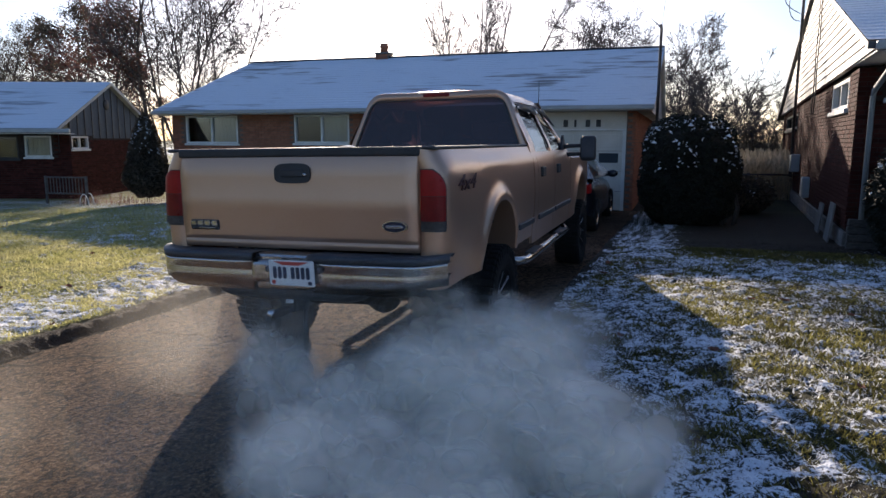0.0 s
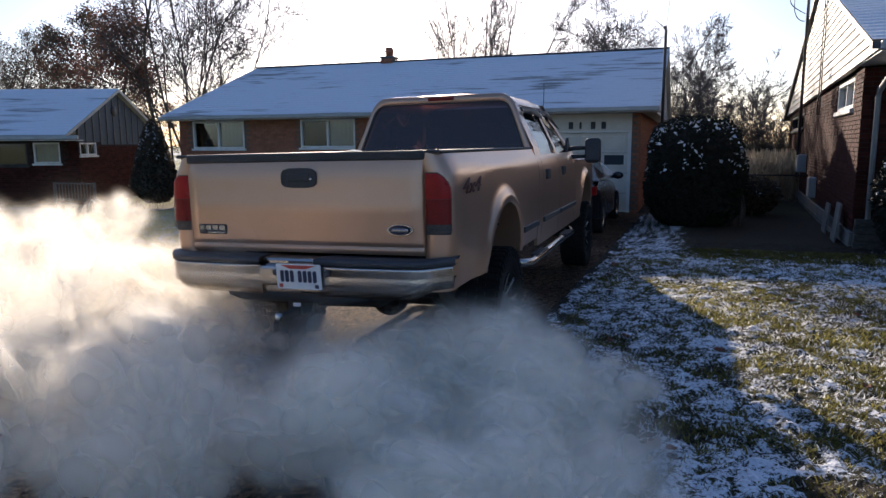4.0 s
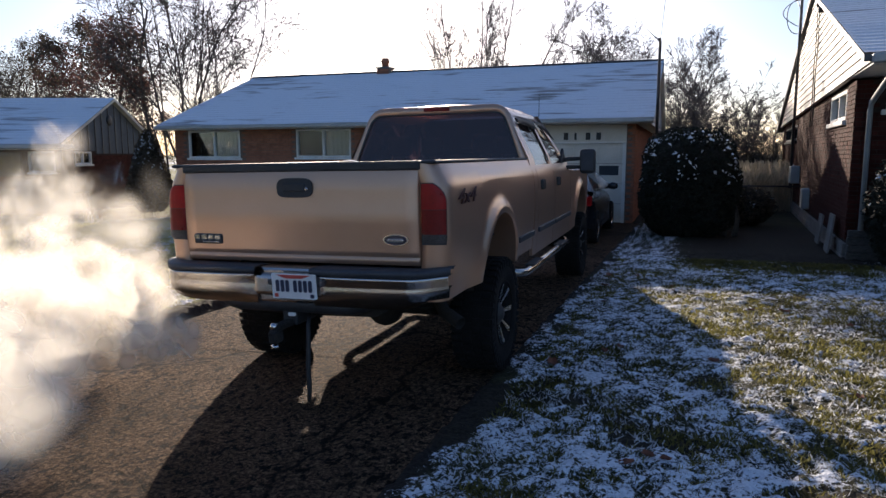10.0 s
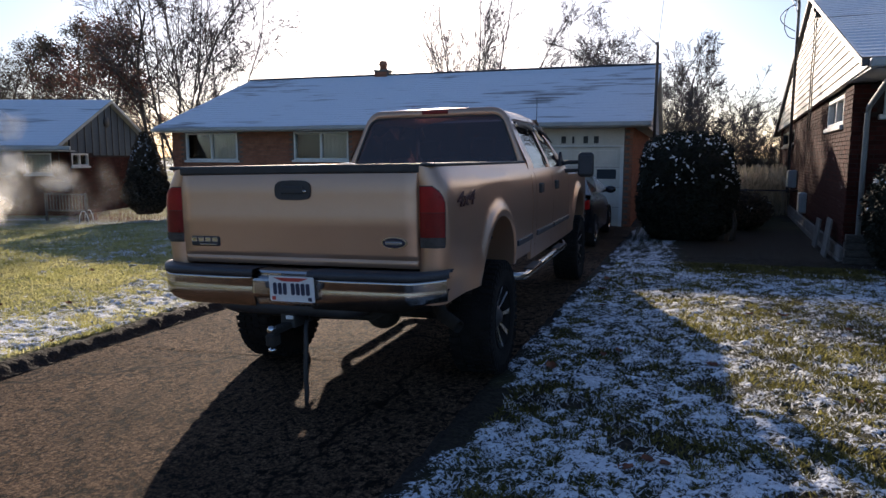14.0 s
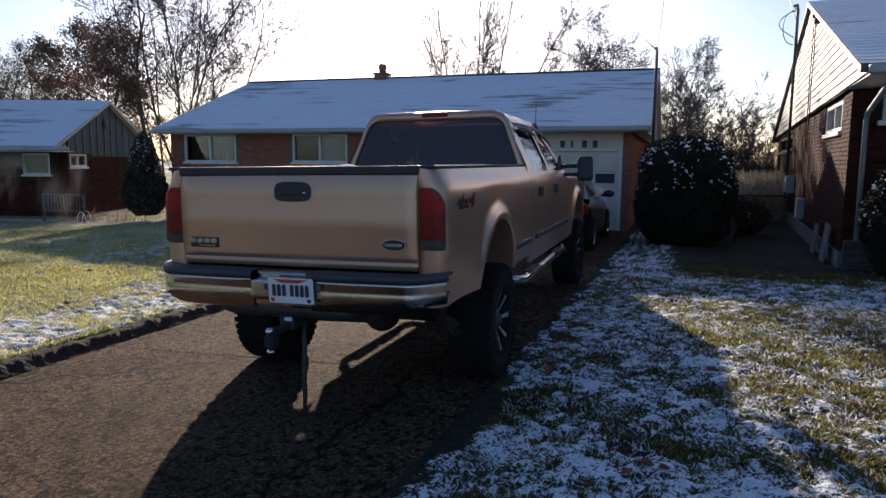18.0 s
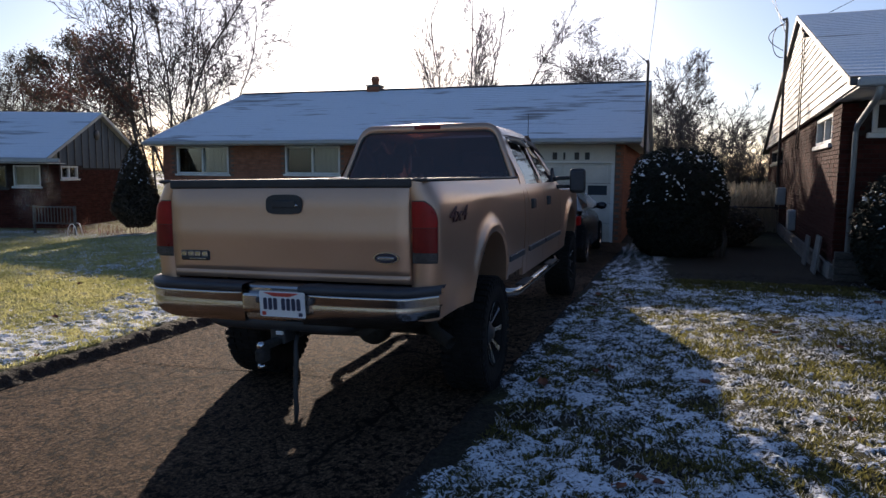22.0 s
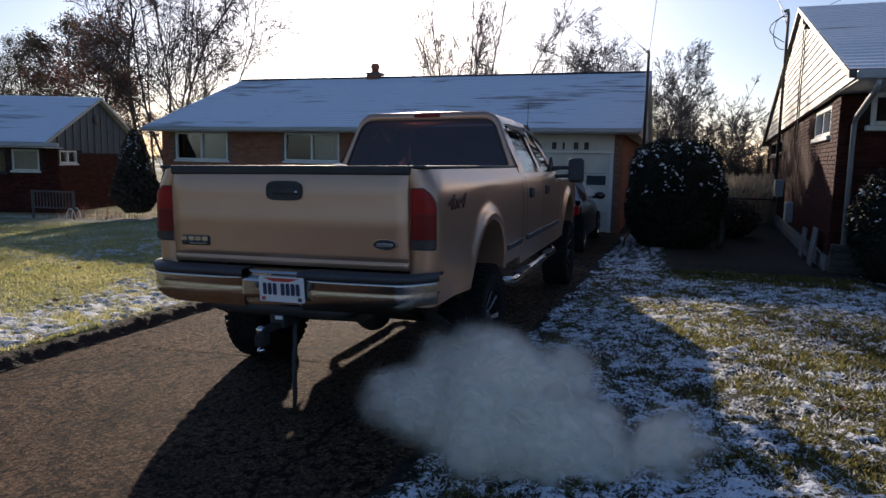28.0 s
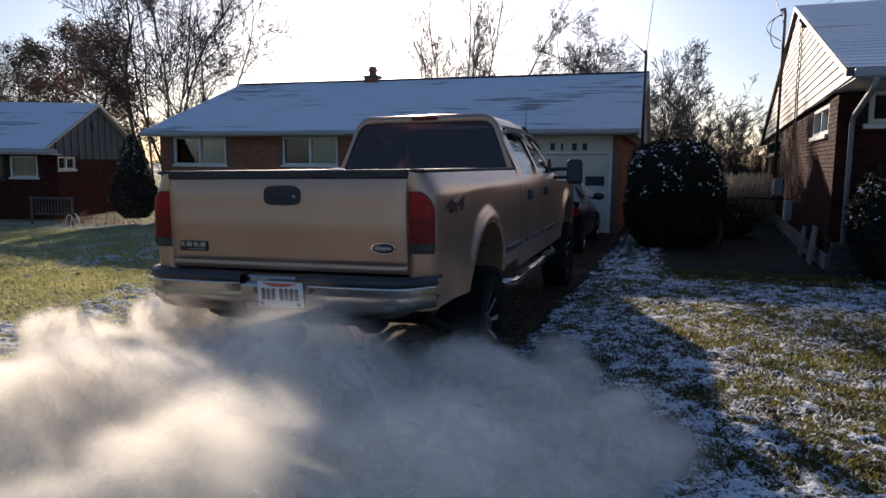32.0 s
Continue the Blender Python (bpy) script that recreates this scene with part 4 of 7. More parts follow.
def flare(y, z, cy):
    r = math.hypot(y - cy, z - ARCH_Z)
    return 0.045 * math.exp(-((r - ARCH_R - 0.035) / 0.06) ** 2) if z > 0.72 else 0.0


def side_skin(bm, ys, low, table, top, cy, sx, head=()):
    """Outer skin: columns along y (after the head's corner columns), rows from the lower edge up."""
    n = 16
    cols = []
    for hx, hy in head:
        cols.append([(sx * (hx - (lerp_table(table, 1.15) - lerp_table(table, z))), hy, z) for z in
                     [low + (top - low) * k / n for k in range(n + 1)]])
    for y in ys:
        zl = arch_low(y, cy, low)
        col = []
        for k in range(n + 1):
            z = zl + (top - zl) * (k / n)
            col.append((sx * (lerp_table(table, z) + flare(y, z, cy)), y, z))
        cols.append(col)
    grid_sheet(bm, cols)
    # lip turned inwards round the arch
    lip = [(y, arch_low(y, cy, low)) for y in ys if abs(y - cy) <= ARCH_R]
    if lip:
        rows = []
        for d in (0.0, 0.06, 0.30):
            rows.append([(sx * (lerp_table(table, z) + flare(y, z, cy) - d), y, z + (0.0 if d < 0.1 else 0.03)) for y, z in lip])
        grid_sheet(bm, rows)


def arch_samples(y0, y1, cy):
    ys = set(np.linspace(y0, y1, 14).round(4))
    ys = {y for y in ys if abs(y - cy) > ARCH_R}
    for k in range(33):
        a = math.pi * k / 32
        y = cy - ARCH_R * math.cos(a)
        if y0 <= y <= y1:
            ys.add(round(y, 4))
    return sorted(ys)


def build_bed():
    bed = new("cargo_bed")
    bed.parent = TRUCK
    for sx in (1, -1):
        bm = bmesh.new()
        head = [(0.845, 0.05), (0.845, 0.004), (0.90, 0.0), (0.945, 0.004), (0.975, 0.018), (0.995, 0.045)]
        side_skin(bm, arch_samples(0.085, 2.53, ARCH_Y), 0.76, BED_X, 1.585, ARCH_Y, sx, head)
        # top rail turned in, and the front edge
        rows = [[(sx * x, y, z) for y in (0.03, 2.53)] for x, z in ((0.93, 1.585), (0.90, 1.588), (0.86, 1.585), (0.85, 1.52), (0.85, 1.0))]
        grid_sheet(bm, rows, False)
        part("bed_side", bm, M["paint"], bed)
        bm = bmesh.new()
        soft_box(bm, sx * 0.89 - 0.05, sx * 0.89 + 0.05, 0.0, 2.52, 1.58, 1.603, 0.012, 2)
        part("rail_cap", bm, M["black_plastic"], bed, "black plastic rail cap")
        # side marking
        cu = bpy.data.curves.new("mark", "FONT")
        cu.body = "4x4"
        cu.size, cu.extrude, cu.shear, cu.align_x = 0.25, 0.004, 0.3, "CENTER"
        t = new("side_mark_text", cu)
        t.data.materials.append(M["mark_ink"])
        bpy.context.view_layer.update()
        me = bpy.data.meshes.new_from_object(t.evaluated_get(bpy.context.evaluated_depsgraph_get()))
        bpy.data.objects.remove(t)
        mk = new("side_mark", me)
        mk.parent = bed
        mk.matrix_basis = Matrix.Translation((sx * 1.009, 0.38, 1.33)) @ pose(0, 0, 0, 90, 0, 90 * sx) @ Matrix.Diagonal((1.0, 0.55, 1, 1))
        tagged(mk, "dark slanted four-by-four lettering")
    bm = bmesh.new()
    box(bm, -0.85, 0.85, 0.06, 2.5, 0.98, 1.02)
    box(bm, -0.85, 0.85, 2.47, 2.51, 1.02, 1.56)
    part("bed_floor", bm, M["under"], bed)
    return bed


def build_tailgate():
    tg = new("tailgate")
    tg.parent = TRUCK
    prof = [(0.976, 0.010), (0.978, -0.010), (1.021, -0.014), (1.024, -0.010), (1.029, -0.010), (1.031, -0.015), (1.06, -0.016), (1.22, -0.02), (1.27, -0.026), (1.30, -0.020), (1.42, -0.022), (1.50, -0.014), (1.55, 0.0)]
    bm = bmesh.new()
    n = 20
    rows = []
    for z, y in prof:
        row = [(-0.832, 0.05, z), (-0.832, 0.006 + max(y, -0.004), z)]
        for i in range(n + 1):
            x = -0.822 + 1.644 * i / n
            row.append((x, y - 0.006 * math.cos(x / 0.83 * math.pi / 2), z))
        row += [(0.832, 0.006 + max(y, -0.004), z), (0.832, 0.05, z)]
        rows.append(row)
    grid_sheet(bm, rows)
    box(bm, -0.82, 0.82, 0.02, 0.06, 0.985, 1.55)
    part("gate_panel", bm, M["paint"], tg)
    bm = bmesh.new()
    soft_box(bm, -0.842, 0.842, -0.016, 0.075, 1.545, 1.602, 0.015, 3)
    part("gate_cap", bm, M["black_plastic"], tg, "black plastic top cap")
    # handle: bezel, cup and paddle
    h = new("gate_handle")
    h.parent = tg
    tagged(h, "black tailgate handle in a rounded bezel")
    bm = bmesh.new()
    outline = []
    for k in range(28):
        a = 2 * math.pi * k / 28
        ex = 0.125 * (abs(math.cos(a)) ** 0.5) * (1 if math.cos(a) > 0 else -1)
        ez = 0.061 * (abs(math.sin(a)) ** (0.5 if math.sin(a) < 0 else 0.75)) * (1 if math.sin(a) > 0 else -1)
        outline.append((ex, ez))
    prism(bm, outline, 0.02, Matrix.Translation((0.015, -0.038, 1.448)))
    part("bezel", bm, M["black_plastic"], h)
    bm = bmesh.new()
    soft_box(bm, -0.065, 0.095, -0.046, -0.03, 1.425, 1.475, 0.008, 2)
    part("paddle", bm, M["black_plastic"], h)
    bm = bmesh.new()
    lathe(bm, [(0.0, 0.0), (0.011, 0.0), (0.011, 0.008), (0, 0.008)], 12, Matrix.Translation((0.105, -0.038, 1.44)) @ pose(0, 0, 0, 90))
    part("lock", bm, M["chrome"], h)
    # maker's plates as plain shapes
    bm = bmesh.new()
    soft_box(bm, -0.765, -0.545, -0.032, -0.012, 1.085, 1.15, 0.008, 1)
    b = part("badge", bm, M["black_plastic"], tg, "dark badge with pale plain bars")
    for i in range(4):
        bm = bmesh.new()
        soft_box(bm, -0.757 + 0.053 * i, -0.757 + 0.053 * i + 0.044, -0.037, -0.03, 1.112, 1.146, 0.006, 1)
        part("badge_bar", bm, M["chrome"], b)
    bm = bmesh.new()
    soft_box(bm, -0.695, -0.565, -0.037, -0.03, 1.092, 1.102, 0.003, 1)
    part("badge_line", bm, M["chrome"], b)
    for name, s, d, mt in (("oval_ring", 1.0, -0.034, "chrome"), ("oval_face", 0.86, -0.038, "blue_oval")):
        bm = bmesh.new()
        prism(bm, [(0.082 * s * math.cos(2 * math.pi * k / 28), 0.034 * s * math.sin(2 * math.pi * k / 28)) for k in range(28)], 0.015, Matrix.Translation((0.688, d, 1.134)))
        if name == "oval_ring":
            oval = part("oval_badge", bm, M[mt], tg, "small oval badge, chrome rim and blue face")
        else:
            part(name, bm, M[mt], oval)
    bm = bmesh.new()
    soft_box(bm, 0.633, 0.743, -0.042, -0.036, 1.124, 1.144, 0.008, 2)
    part("oval_mark", bm, M["chrome"], oval)
    return tg


def corner_path(t, out=0.012):
    """Plan of the bed's rear corner, from the tailgate gap round to the side."""
    pts = [(0.842, 0.002), (0.90, -0.002), (0.945, 0.002), (0.975, 0.016), (0.995, 0.043), (1.006, 0.09)]
    s = t * (len(pts) - 1)
    i = min(int(s), len(pts) - 2)
    f = s - i
    x, y = pts[i][0] * (1 - f) + pts[i + 1][0] * f, pts[i][1] * (1 - f) + pts[i + 1][1] * f
    nx, ny = (0.15 + 0.85 * t), -(1 - 0.85 * t)
    d = math.hypot(nx, ny)
    return x + out * nx / d, y + out * ny / d


def tail_lamp(sx):
    lamp = new("tail_lamp")
    lamp.parent = TRUCK
    tagged(lamp, "tall red tail lamp with clear lower segment")
    for name, z0, z1, mt in (("red_lens", 1.315, 1.466, "red_lens"), ("brake_lens", 1.168, 1.312, "red_lens_dark"), ("reverse_lens", 1.118, 1.163, "clear_lens")):
        bm = bmesh.new()
        n = 12
        rows = []
        for z in np.linspace(z0, z1, 9):
            lim = (0.70 + 0.06 * (z - 1.12) / 0.2 if z < 1.36 else 0.772 - 0.42 * ((z - 1.36) / 0.106) ** 2.2)
            row = []
            for i in range(n + 1):
                x, y = corner_path(lim * i / n, 0.014 - (0.010 if i in (0, n) else 0))
                row.append((sx * (x - (1.008 - lerp_table(BED_X, z)) * min(1, i / n * 1.3)), y, z))
            rows.append(row)
        grid_sheet(bm, rows)
        lens = part(name, bm, M[mt], lamp)
        if name == "reverse_lens":
            for k in range(3):
                bm = bmesh.new()
                pts = [corner_path(0.68 * i / 6, 0.017) for i in range(7)]
                tube(bm, [(sx * x, y, 1.129 + 0.012 * k) for x, y in pts], 0.0022, 5)
                part("lens_rib", bm, M["black_plastic"], lens)
    bm = bmesh.new()
    rows = []
    for z in np.linspace(1.104, 1.472, 13):
        lim = (0.72 + 0.06 * (z - 1.12) / 0.2 if z < 1.36 else 0.792 - 0.42 * ((z - 1.36) / 0.112) ** 2.2)
        rows.append([(sx * (corner_path(lim * i / 12, 0.004)[0] - (1.008 - lerp_table(BED_X, z)) * min(1, i / 12 * 1.3)), corner_path(lim * i / 12, 0.004)[1], z) for i in range(13)])
    grid_sheet(bm, rows)
    part("lamp_housing", bm, M["black_plastic"], lamp)


def bumper_plan(x):
    """How far the bumper's face stands behind the tailgate."""
    a = abs(x)
    return -0.20 + 0.03 * (a / 0.9) ** 2 + (0.0 if a < 0.82 else 2.4 * (a - 0.82) ** 1.6)


def build_bumper():
    b = new("rear_bumper")
    b.parent = TRUCK
    for sx in (1, -1):
        bm = bmesh.new()
        rows = []
        for x in [0.20, 0.205, 0.26, 0.32, 0.40, 0.50, 0.60, 0.70, 0.78, 0.84, 0.89, 0.93, 0.965, 0.99, 1.004]:
            y = bumper_plan(x)
            drop = 0.0 if x > 0.33 else 0.5 * (0.33 - x) / 0.13
            low = 0.725 + 0.10 * max(0, (x - 0.7) / 0.27) ** 2
            sec = [(y + 0.10, 0.925), (y + 0.008, 0.925), (y, 0.920), (y + 0.001 + 0.02 * drop, 0.906), (y + 0.006 + 0.03 * drop, 0.87), (y + 0.008 + 0.03 * drop, 0.858), (y + 0.005 + 0.03 * drop, 0.85), (y + 0.012 + 0.03 * drop, 0.79), (y + 0.035, low + 0.012), (y + 0.075, low)]
            rows.append([(sx * x, yy, z) for yy, z in sec])
        grid_sheet(bm, rows)
        part("chrome_face", bm, M["chrome"], b, "scuffed chrome bumper half")
        bm = bmesh.new()
        rows = []
        for x in [0.19, 0.2, 0.32, 0.45, 0.6, 0.72, 0.80, 0.86, 0.91, 0.95, 0.985, 1.005, 1.016]:
            y = bumper_plan(x) - 0.010
            rows.append([(sx * x, yy, z) for yy, z in ((0.06, 0.955), (y + 0.10, 0.972), (y + 0.02, 0.972), (y + 0.004, 0.965), (y, 0.95), (y + 0.004, 0.928), (y + 0.03, 0.923))])
        grid_sheet(bm, rows)
        part("step_pad", bm, M["step_pad"], b, "dark ribbed plastic step pad")
    bm = bmesh.new()
    soft_box(bm, -0.21, 0.21, -0.15, 0.0, 0.74, 0.965, 0.02, 2)
    soft_box(bm, -0.215, 0.29, -0.192, -0.10, 0.79, 0.93, 0.03, 3)
    part("plate_recess", bm, M["chrome"], b)
    for x in (-0.092, 0.258):
        bm = bmesh.new()
        soft_box(bm, x, x + 0.026, -0.222, -0.15, 0.865, 0.90, 0.006, 1)
        part("plate_lamp", bm, M["clear_lens"], b)
    # lower valance and receiver
    bm = bmesh.new()
    rows = []
    for i in range(15):
        x = -0.56 + 1.12 * i / 14
        e = max(0, abs(x) - 0.45) * 0.6
        rows.append([(x, yy, z) for yy, z in ((-0.02, 0.80), (-0.12 + e, 0.78), (-0.15 + e, 0.735), (-0.14 + e, 0.69 + e), (-0.06, 0.665 + e), (0.05, 0.67 + e))])
    grid_sheet(bm, rows)
    part("valance", bm, M["black_plastic"], b)
    # number plate, with plain bars for what it says
    plate = new("number_plate")
    plate.parent = TRUCK
    tagged(plate, "white number plate with dark bars and a red band")
    plate.matrix_basis = Matrix.Translation((0.092, -0.218, 0.863)) @ pose(0, 0, 0, 4)
    bm = bmesh.new()
    soft_box(bm, -0.1525, 0.1525, 0.0, 0.006, -0.077, 0.077, 0.006, 1)
    part("plate_frame", bm, M["plate_white"], plate)
    bm = bmesh.new()
    prism(bm, [(-0.12, 0.070), (-0.055, 0.048), (0.055, 0.048), (0.12, 0.070)], 0.003, Matrix.Translation((0, -0.003, 0)))
    part("red_band", bm, M["plate_red"], plate)
    x = -0.124
    for i in range(7):
        bm = bmesh.new()
        soft_box(bm, x, x + 0.023, -0.004, 0.001, -0.035, 0.038, 0.006, 1)
        part("plate_bar", bm, M["plate_ink"], plate)
        x += 0.034 + (0.02 if i == 2 else 0)
    for x, mt in ((-0.138, "plate_red"), (0.108, "plate_ink")):
        bm = bmesh.new()
        soft_box(bm, x, x + 0.026, -0.003, 0.001, -0.070, -0.047, 0.003, 1)
        part("plate_sticker", bm, M[mt], plate)
    # hitch
    hitch = new("tow_hitch")
    hitch.parent = TRUCK
    tagged(hitch, "black receiver hitch with chrome tow ball")
    bm = bmesh.new()
    tube(bm, [(-0.50, 0.10, 0.70), (-0.44, 0.09, 0.665), (0.0, 0.08, 0.655), (0.48, 0.09, 0.665), (0.54, 0.10, 0.70)], 0.04, 10)
    part("cross_tube", bm, M["under"], hitch)
    bm = bmesh.new()
    soft_box(bm, -0.045, 0.055, -0.14, 0.10, 0.60, 0.70, 0.01, 2)
    part("receiver", bm, M["black_plastic"], hitch)
    bm = bmesh.new()
    soft_box(bm, 0.0, 0.05, -0.152, -0.139, 0.66, 0.682, 0.003, 1)
    part("hitch_label", bm, M["plate_white"], hitch)
    bm = bmesh.new()
    soft_box(bm, -0.025, 0.035, -0.33, 0.0, 0.60, 0.64, 0.008, 1)
    soft_box(bm, -0.025, 0.035, -0.35, -0.26, 0.53, 0.61, 0.012, 1)
    part("ball_mount", bm, M["under"], hitch)
    bm = bmesh.new()
    lathe(bm, [(0.001, 0.115), (0.018, 0.112), (0.026, 0.098), (0.027, 0.085), (0.02, 0.07), (0.016, 0.06), (0.03, 0.055), (0.03, 0.045), (0.012, 0.044), (0.012, -0.02), (0.024, -0.022), (0.024, -0.045), (0.001, -0.046)], 18, Matrix.Translation((0.0, -0.31, 0.54)))
    part("tow_ball", bm, M["steel"], hitch, "bright steel tow ball")
    bm = bmesh.new()
    tube(bm, [(0.10, -0.06, 0.66), (0.125, -0.13, 0.60), (0.135, -0.15, 0.5), (0.125, -0.15, 0.36), (0.130, -0.155, 0.2), (0.12, -0.15, 0.12)], [0.012, 0.014, 0.016, 0.016, 0.016, 0.012], 8)
    part("hanging_cable", bm, M["black_plastic"], hitch, "black trailer cable hanging down")


def wheel_parts():
    """One wheel about the x axis, outer face towards +x."""
    w = thing("wheel", "", "")
    w.parent = TRUCK
    turn = pose(0, 0, 0, 0, 90, 0)
    bm = bmesh.new()
    lathe(bm, [(0.235, -0.13), (0.26, -0.145), (0.33, -0.155), (0.39, -0.15), (0.417, -0.128), (0.422, -0.06), (0.424, 0.0), (0.422, 0.06), (0.417, 0.128), (0.39, 0.15), (0.33, 0.155), (0.26, 0.145), (0.235, 0.13)], 48, turn)
    for k in range(44):
        a = 2 * math.pi * k / 44
        for side in (-1, 1):
            m = turn @ pose(0, 0, 0, 0, 0, math.degrees(a) + 4 * side)
            box(bm, 0.415, 0.434, -0.018, 0.018, side * 0.075, side * 0.142, m)
            box(bm, 0.36, 0.421, -0.016, 0.016, side * 0.140, side * 0.157, m)
        m = turn @ pose(0, 0, 0, 0, 0, math.degrees(a))
        box(bm, 0.418, 0.434, -0.02, 0.012, -0.055, 0.0, m)
        m = turn @ pose(0, 0, 0, 0, 0, math.degrees(a) + 4)
        box(bm, 0.418, 0.434, -0.02, 0.012, 0.012, 0.06, m)
    part("tyre", bm, M["rubber"], w, "black off-road tyre with blocky tread")
    bm = bmesh.new()
    lathe(bm, [(0.24, 0.145), (0.25, 0.15), (0.243, 0.135), (0.225, 0.125), (0.215, 0.06), (0.21, -0.12), (0.235, -0.135)], 40, turn)
    rings = lathe(bm, [(0.21, 0.02), (0.001, 0.03)], 40, turn)
    rim = part("rim", bm, M["rubber"], w, "black alloy rim")
    for k in range(8):
        bm = bmesh.new()
        m = turn @ pose(0, 0, 0, 0, 0, 45 * k)
        v = [(0.085, -0.009, 0.10), (0.085, 0.009, 0.10), (0.228, 0.021, 0.138), (0.228, -0.021, 0.138)]
        top = [bm.verts.new(m @ Vector(c)) for c in v]
        bot = [bm.verts.new(m @ Vector((c[0], c[1] * 1.2, c[2] - 0.05))) for c in v]
        bm.faces.new(top)
        bm.faces.new(bot[::-1])
        for i in range(4):
            bm.faces.new((top[i], bot[i], bot[(i + 1) % 4], top[(i + 1) % 4]))
        part("spoke", bm, M["steel"], rim, "polished spoke face")
    bm = bmesh.new()
    lathe(bm, [(0.001, 0.135), (0.04, 0.132), (0.06, 0.11), (0.085, 0.10), (0.085, 0.04)], 24, turn)
    part("hub", bm, M["black_plastic"], rim)
    return w


def build_wheels():
    w = wheel_parts()
    w.matrix_basis = pose(0.895, 1.22, 0.43)
    for x, y in ((-0.895, 1.22), (0.895, FRONT_ARCH_Y), (-0.895, FRONT_ARCH_Y)):
        c = copy_thing(w, pose(x, y, 0.43, 0, 0, 0 if x > 0 else 180))


CAB_X = [(0.80, 0.97), (0.95, 0.99), (1.15, 1.0), (1.36, 0.993), (1.46, 0.982), (1.50, 0.962), (1.53, 0.945)]


def glass_half(z):
    """Half width of the cab's upper part at a height."""
    return lerp_table([(1.50, 0.955), (1.53, 0.945), (1.60, 0.925), (1.8, 0.825), (1.98, 0.74), (2.05, 0.695), (2.10, 0.61), (2.125, 0.48)], z)


def rounded(pts, r, n=6):
    """An outline with rounded corners."""
    out = []
    k = len(pts)
    for i in range(k):
        p, c, q = Vector(pts[i - 1]), Vector(pts[i]), Vector(pts[(i + 1) % k])
        a, b = c + (p - c).normalized() * r[i], c + (q - c).normalized() * r[i]
        for j in range(n + 1):
            t = j / n
            out.append(tuple((1 - t) ** 2 * a + 2 * t * (1 - t) * c + t * t * b))
    return out


def build_cab():
    cab = new("cab")
    cab.parent = TRUCK
    y_back = 2.60
    # doors, quarter and front wing on both sides
    for sx in (1, -1):
        for name, y0, y1, mt in (("rear_quarter", 2.585, 2.76, "paint"), ("rear_door", 2.768, 3.66, "paint"), ("front_door", 3.668, 4.78, "paint"), ("front_wing", 4.788, 6.36, "paint")):
            bm = bmesh.new()
            ys = arch_samples(y0, y1, FRONT_ARCH_Y) if name == "front_wing" else list(np.linspace(y0, y1, 10))
            top = 1.53 if name != "front_wing" else 1.42
            side_skin(bm, ys, 0.68, CAB_X, top, FRONT_ARCH_Y, sx)
            if name != "front_wing":
                rows = [[(sx * (lerp_table(CAB_X, z) - d), y, z) for z in np.linspace(0.68, 1.53, 8)] for y, d in ((y0, 0.03), (y0, 0.0))]
                grid_sheet(bm, rows)
                rows = [[(sx * (lerp_table(CAB_X, z) - d), y, z) for z in np.linspace(0.68, 1.53, 8)] for y, d in ((y1, 0.0), (y1, 0.03))]
                grid_sheet(bm, rows)
            d = part(name, bm, M[mt], cab)
            if "door" in name:
                bm = bmesh.new()
                hy = y0 + 0.13
                soft_box(bm, sx * 1.0 - 0.022, sx * 1.0 + 0.022, hy - 0.01, hy + 0.13, 1.29, 1.385, 0.012, 2)
                part("door_handle", bm, M["black_plastic"], d, "black door handle")
                bm = bmesh.new()
                soft_box(bm, sx * 0.995 - 0.012, sx * 0.995 + 0.014, y0 + 0.02, y1 - 0.02, 0.885, 0.935, 0.008, 2)
                part("side_moulding", bm, M["step_pad"], d, "dark side moulding")
    for sx in (1, -1):
        bm = bmesh.new()
        soft_box(bm, sx * 1.0 - 0.012, sx * 1.0 + 0.014, 1.90, 2.5, 0.885, 0.935, 0.008, 2)
        part("bed_moulding", bm, M["step_pad"], cab, "dark side moulding")
    # back panel round the rear window
    outer = rounded([(-0.955, 1.50), (0.955, 1.50), (0.695, 2.118), (-0.695, 2.118)], [0.02, 0.02, 0.13, 0.13], 8)
    inner = rounded([(-0.843, 1.585), (0.843, 1.585), (0.668, 2.035), (-0.668, 2.035)], [0.05, 0.05, 0.10, 0.10], 8)

    def lean(z):
        return y_back + 0.10 * max(0, (z - 1.5) / 0.6) ** 1.4
    bm = bmesh.new()
    rings = [[(x * 0.995, lean(z) + 0.035, z) for x, z in outer], [(x * 0.985, lean(z) + 0.006, z) for x, z in outer], [(x * 0.97, lean(z), z - 0.002) for x, z in outer], [(x, lean(z), z) for x, z in inner], [(x * 0.985, lean(z) + 0.03, z) for x, z in inner]]
    vs = [[bm.verts.new(p) for p in r] for r in rings]
    n = len(outer)
    for a, b in zip(vs, vs[1:]):
        for i in range(n):
            f = bm.faces.new((a[i], a[(i + 1) % n], b[(i + 1) % n], b[i]))
            f.smooth = True
    box(bm, -0.95, 0.95, y_back - 0.004, y_back + 0.03, 0.9, 1.505)
    part("back_panel", bm, M["paint"], cab)
    bm = bmesh.new()
    vv = [bm.verts.new((x, lean(z) + 0.008, z)) for x, z in rounded([(-0.850, 1.578), (0.850, 1.578), (0.675, 2.042), (-0.675, 2.042)], [0.05, 0.05, 0.10, 0.10], 8)]
    bm.faces.new(vv)
    part("rear_window", bm, M["tint_pane"], cab, "dark tinted rear window")
    bm = bmesh.new()
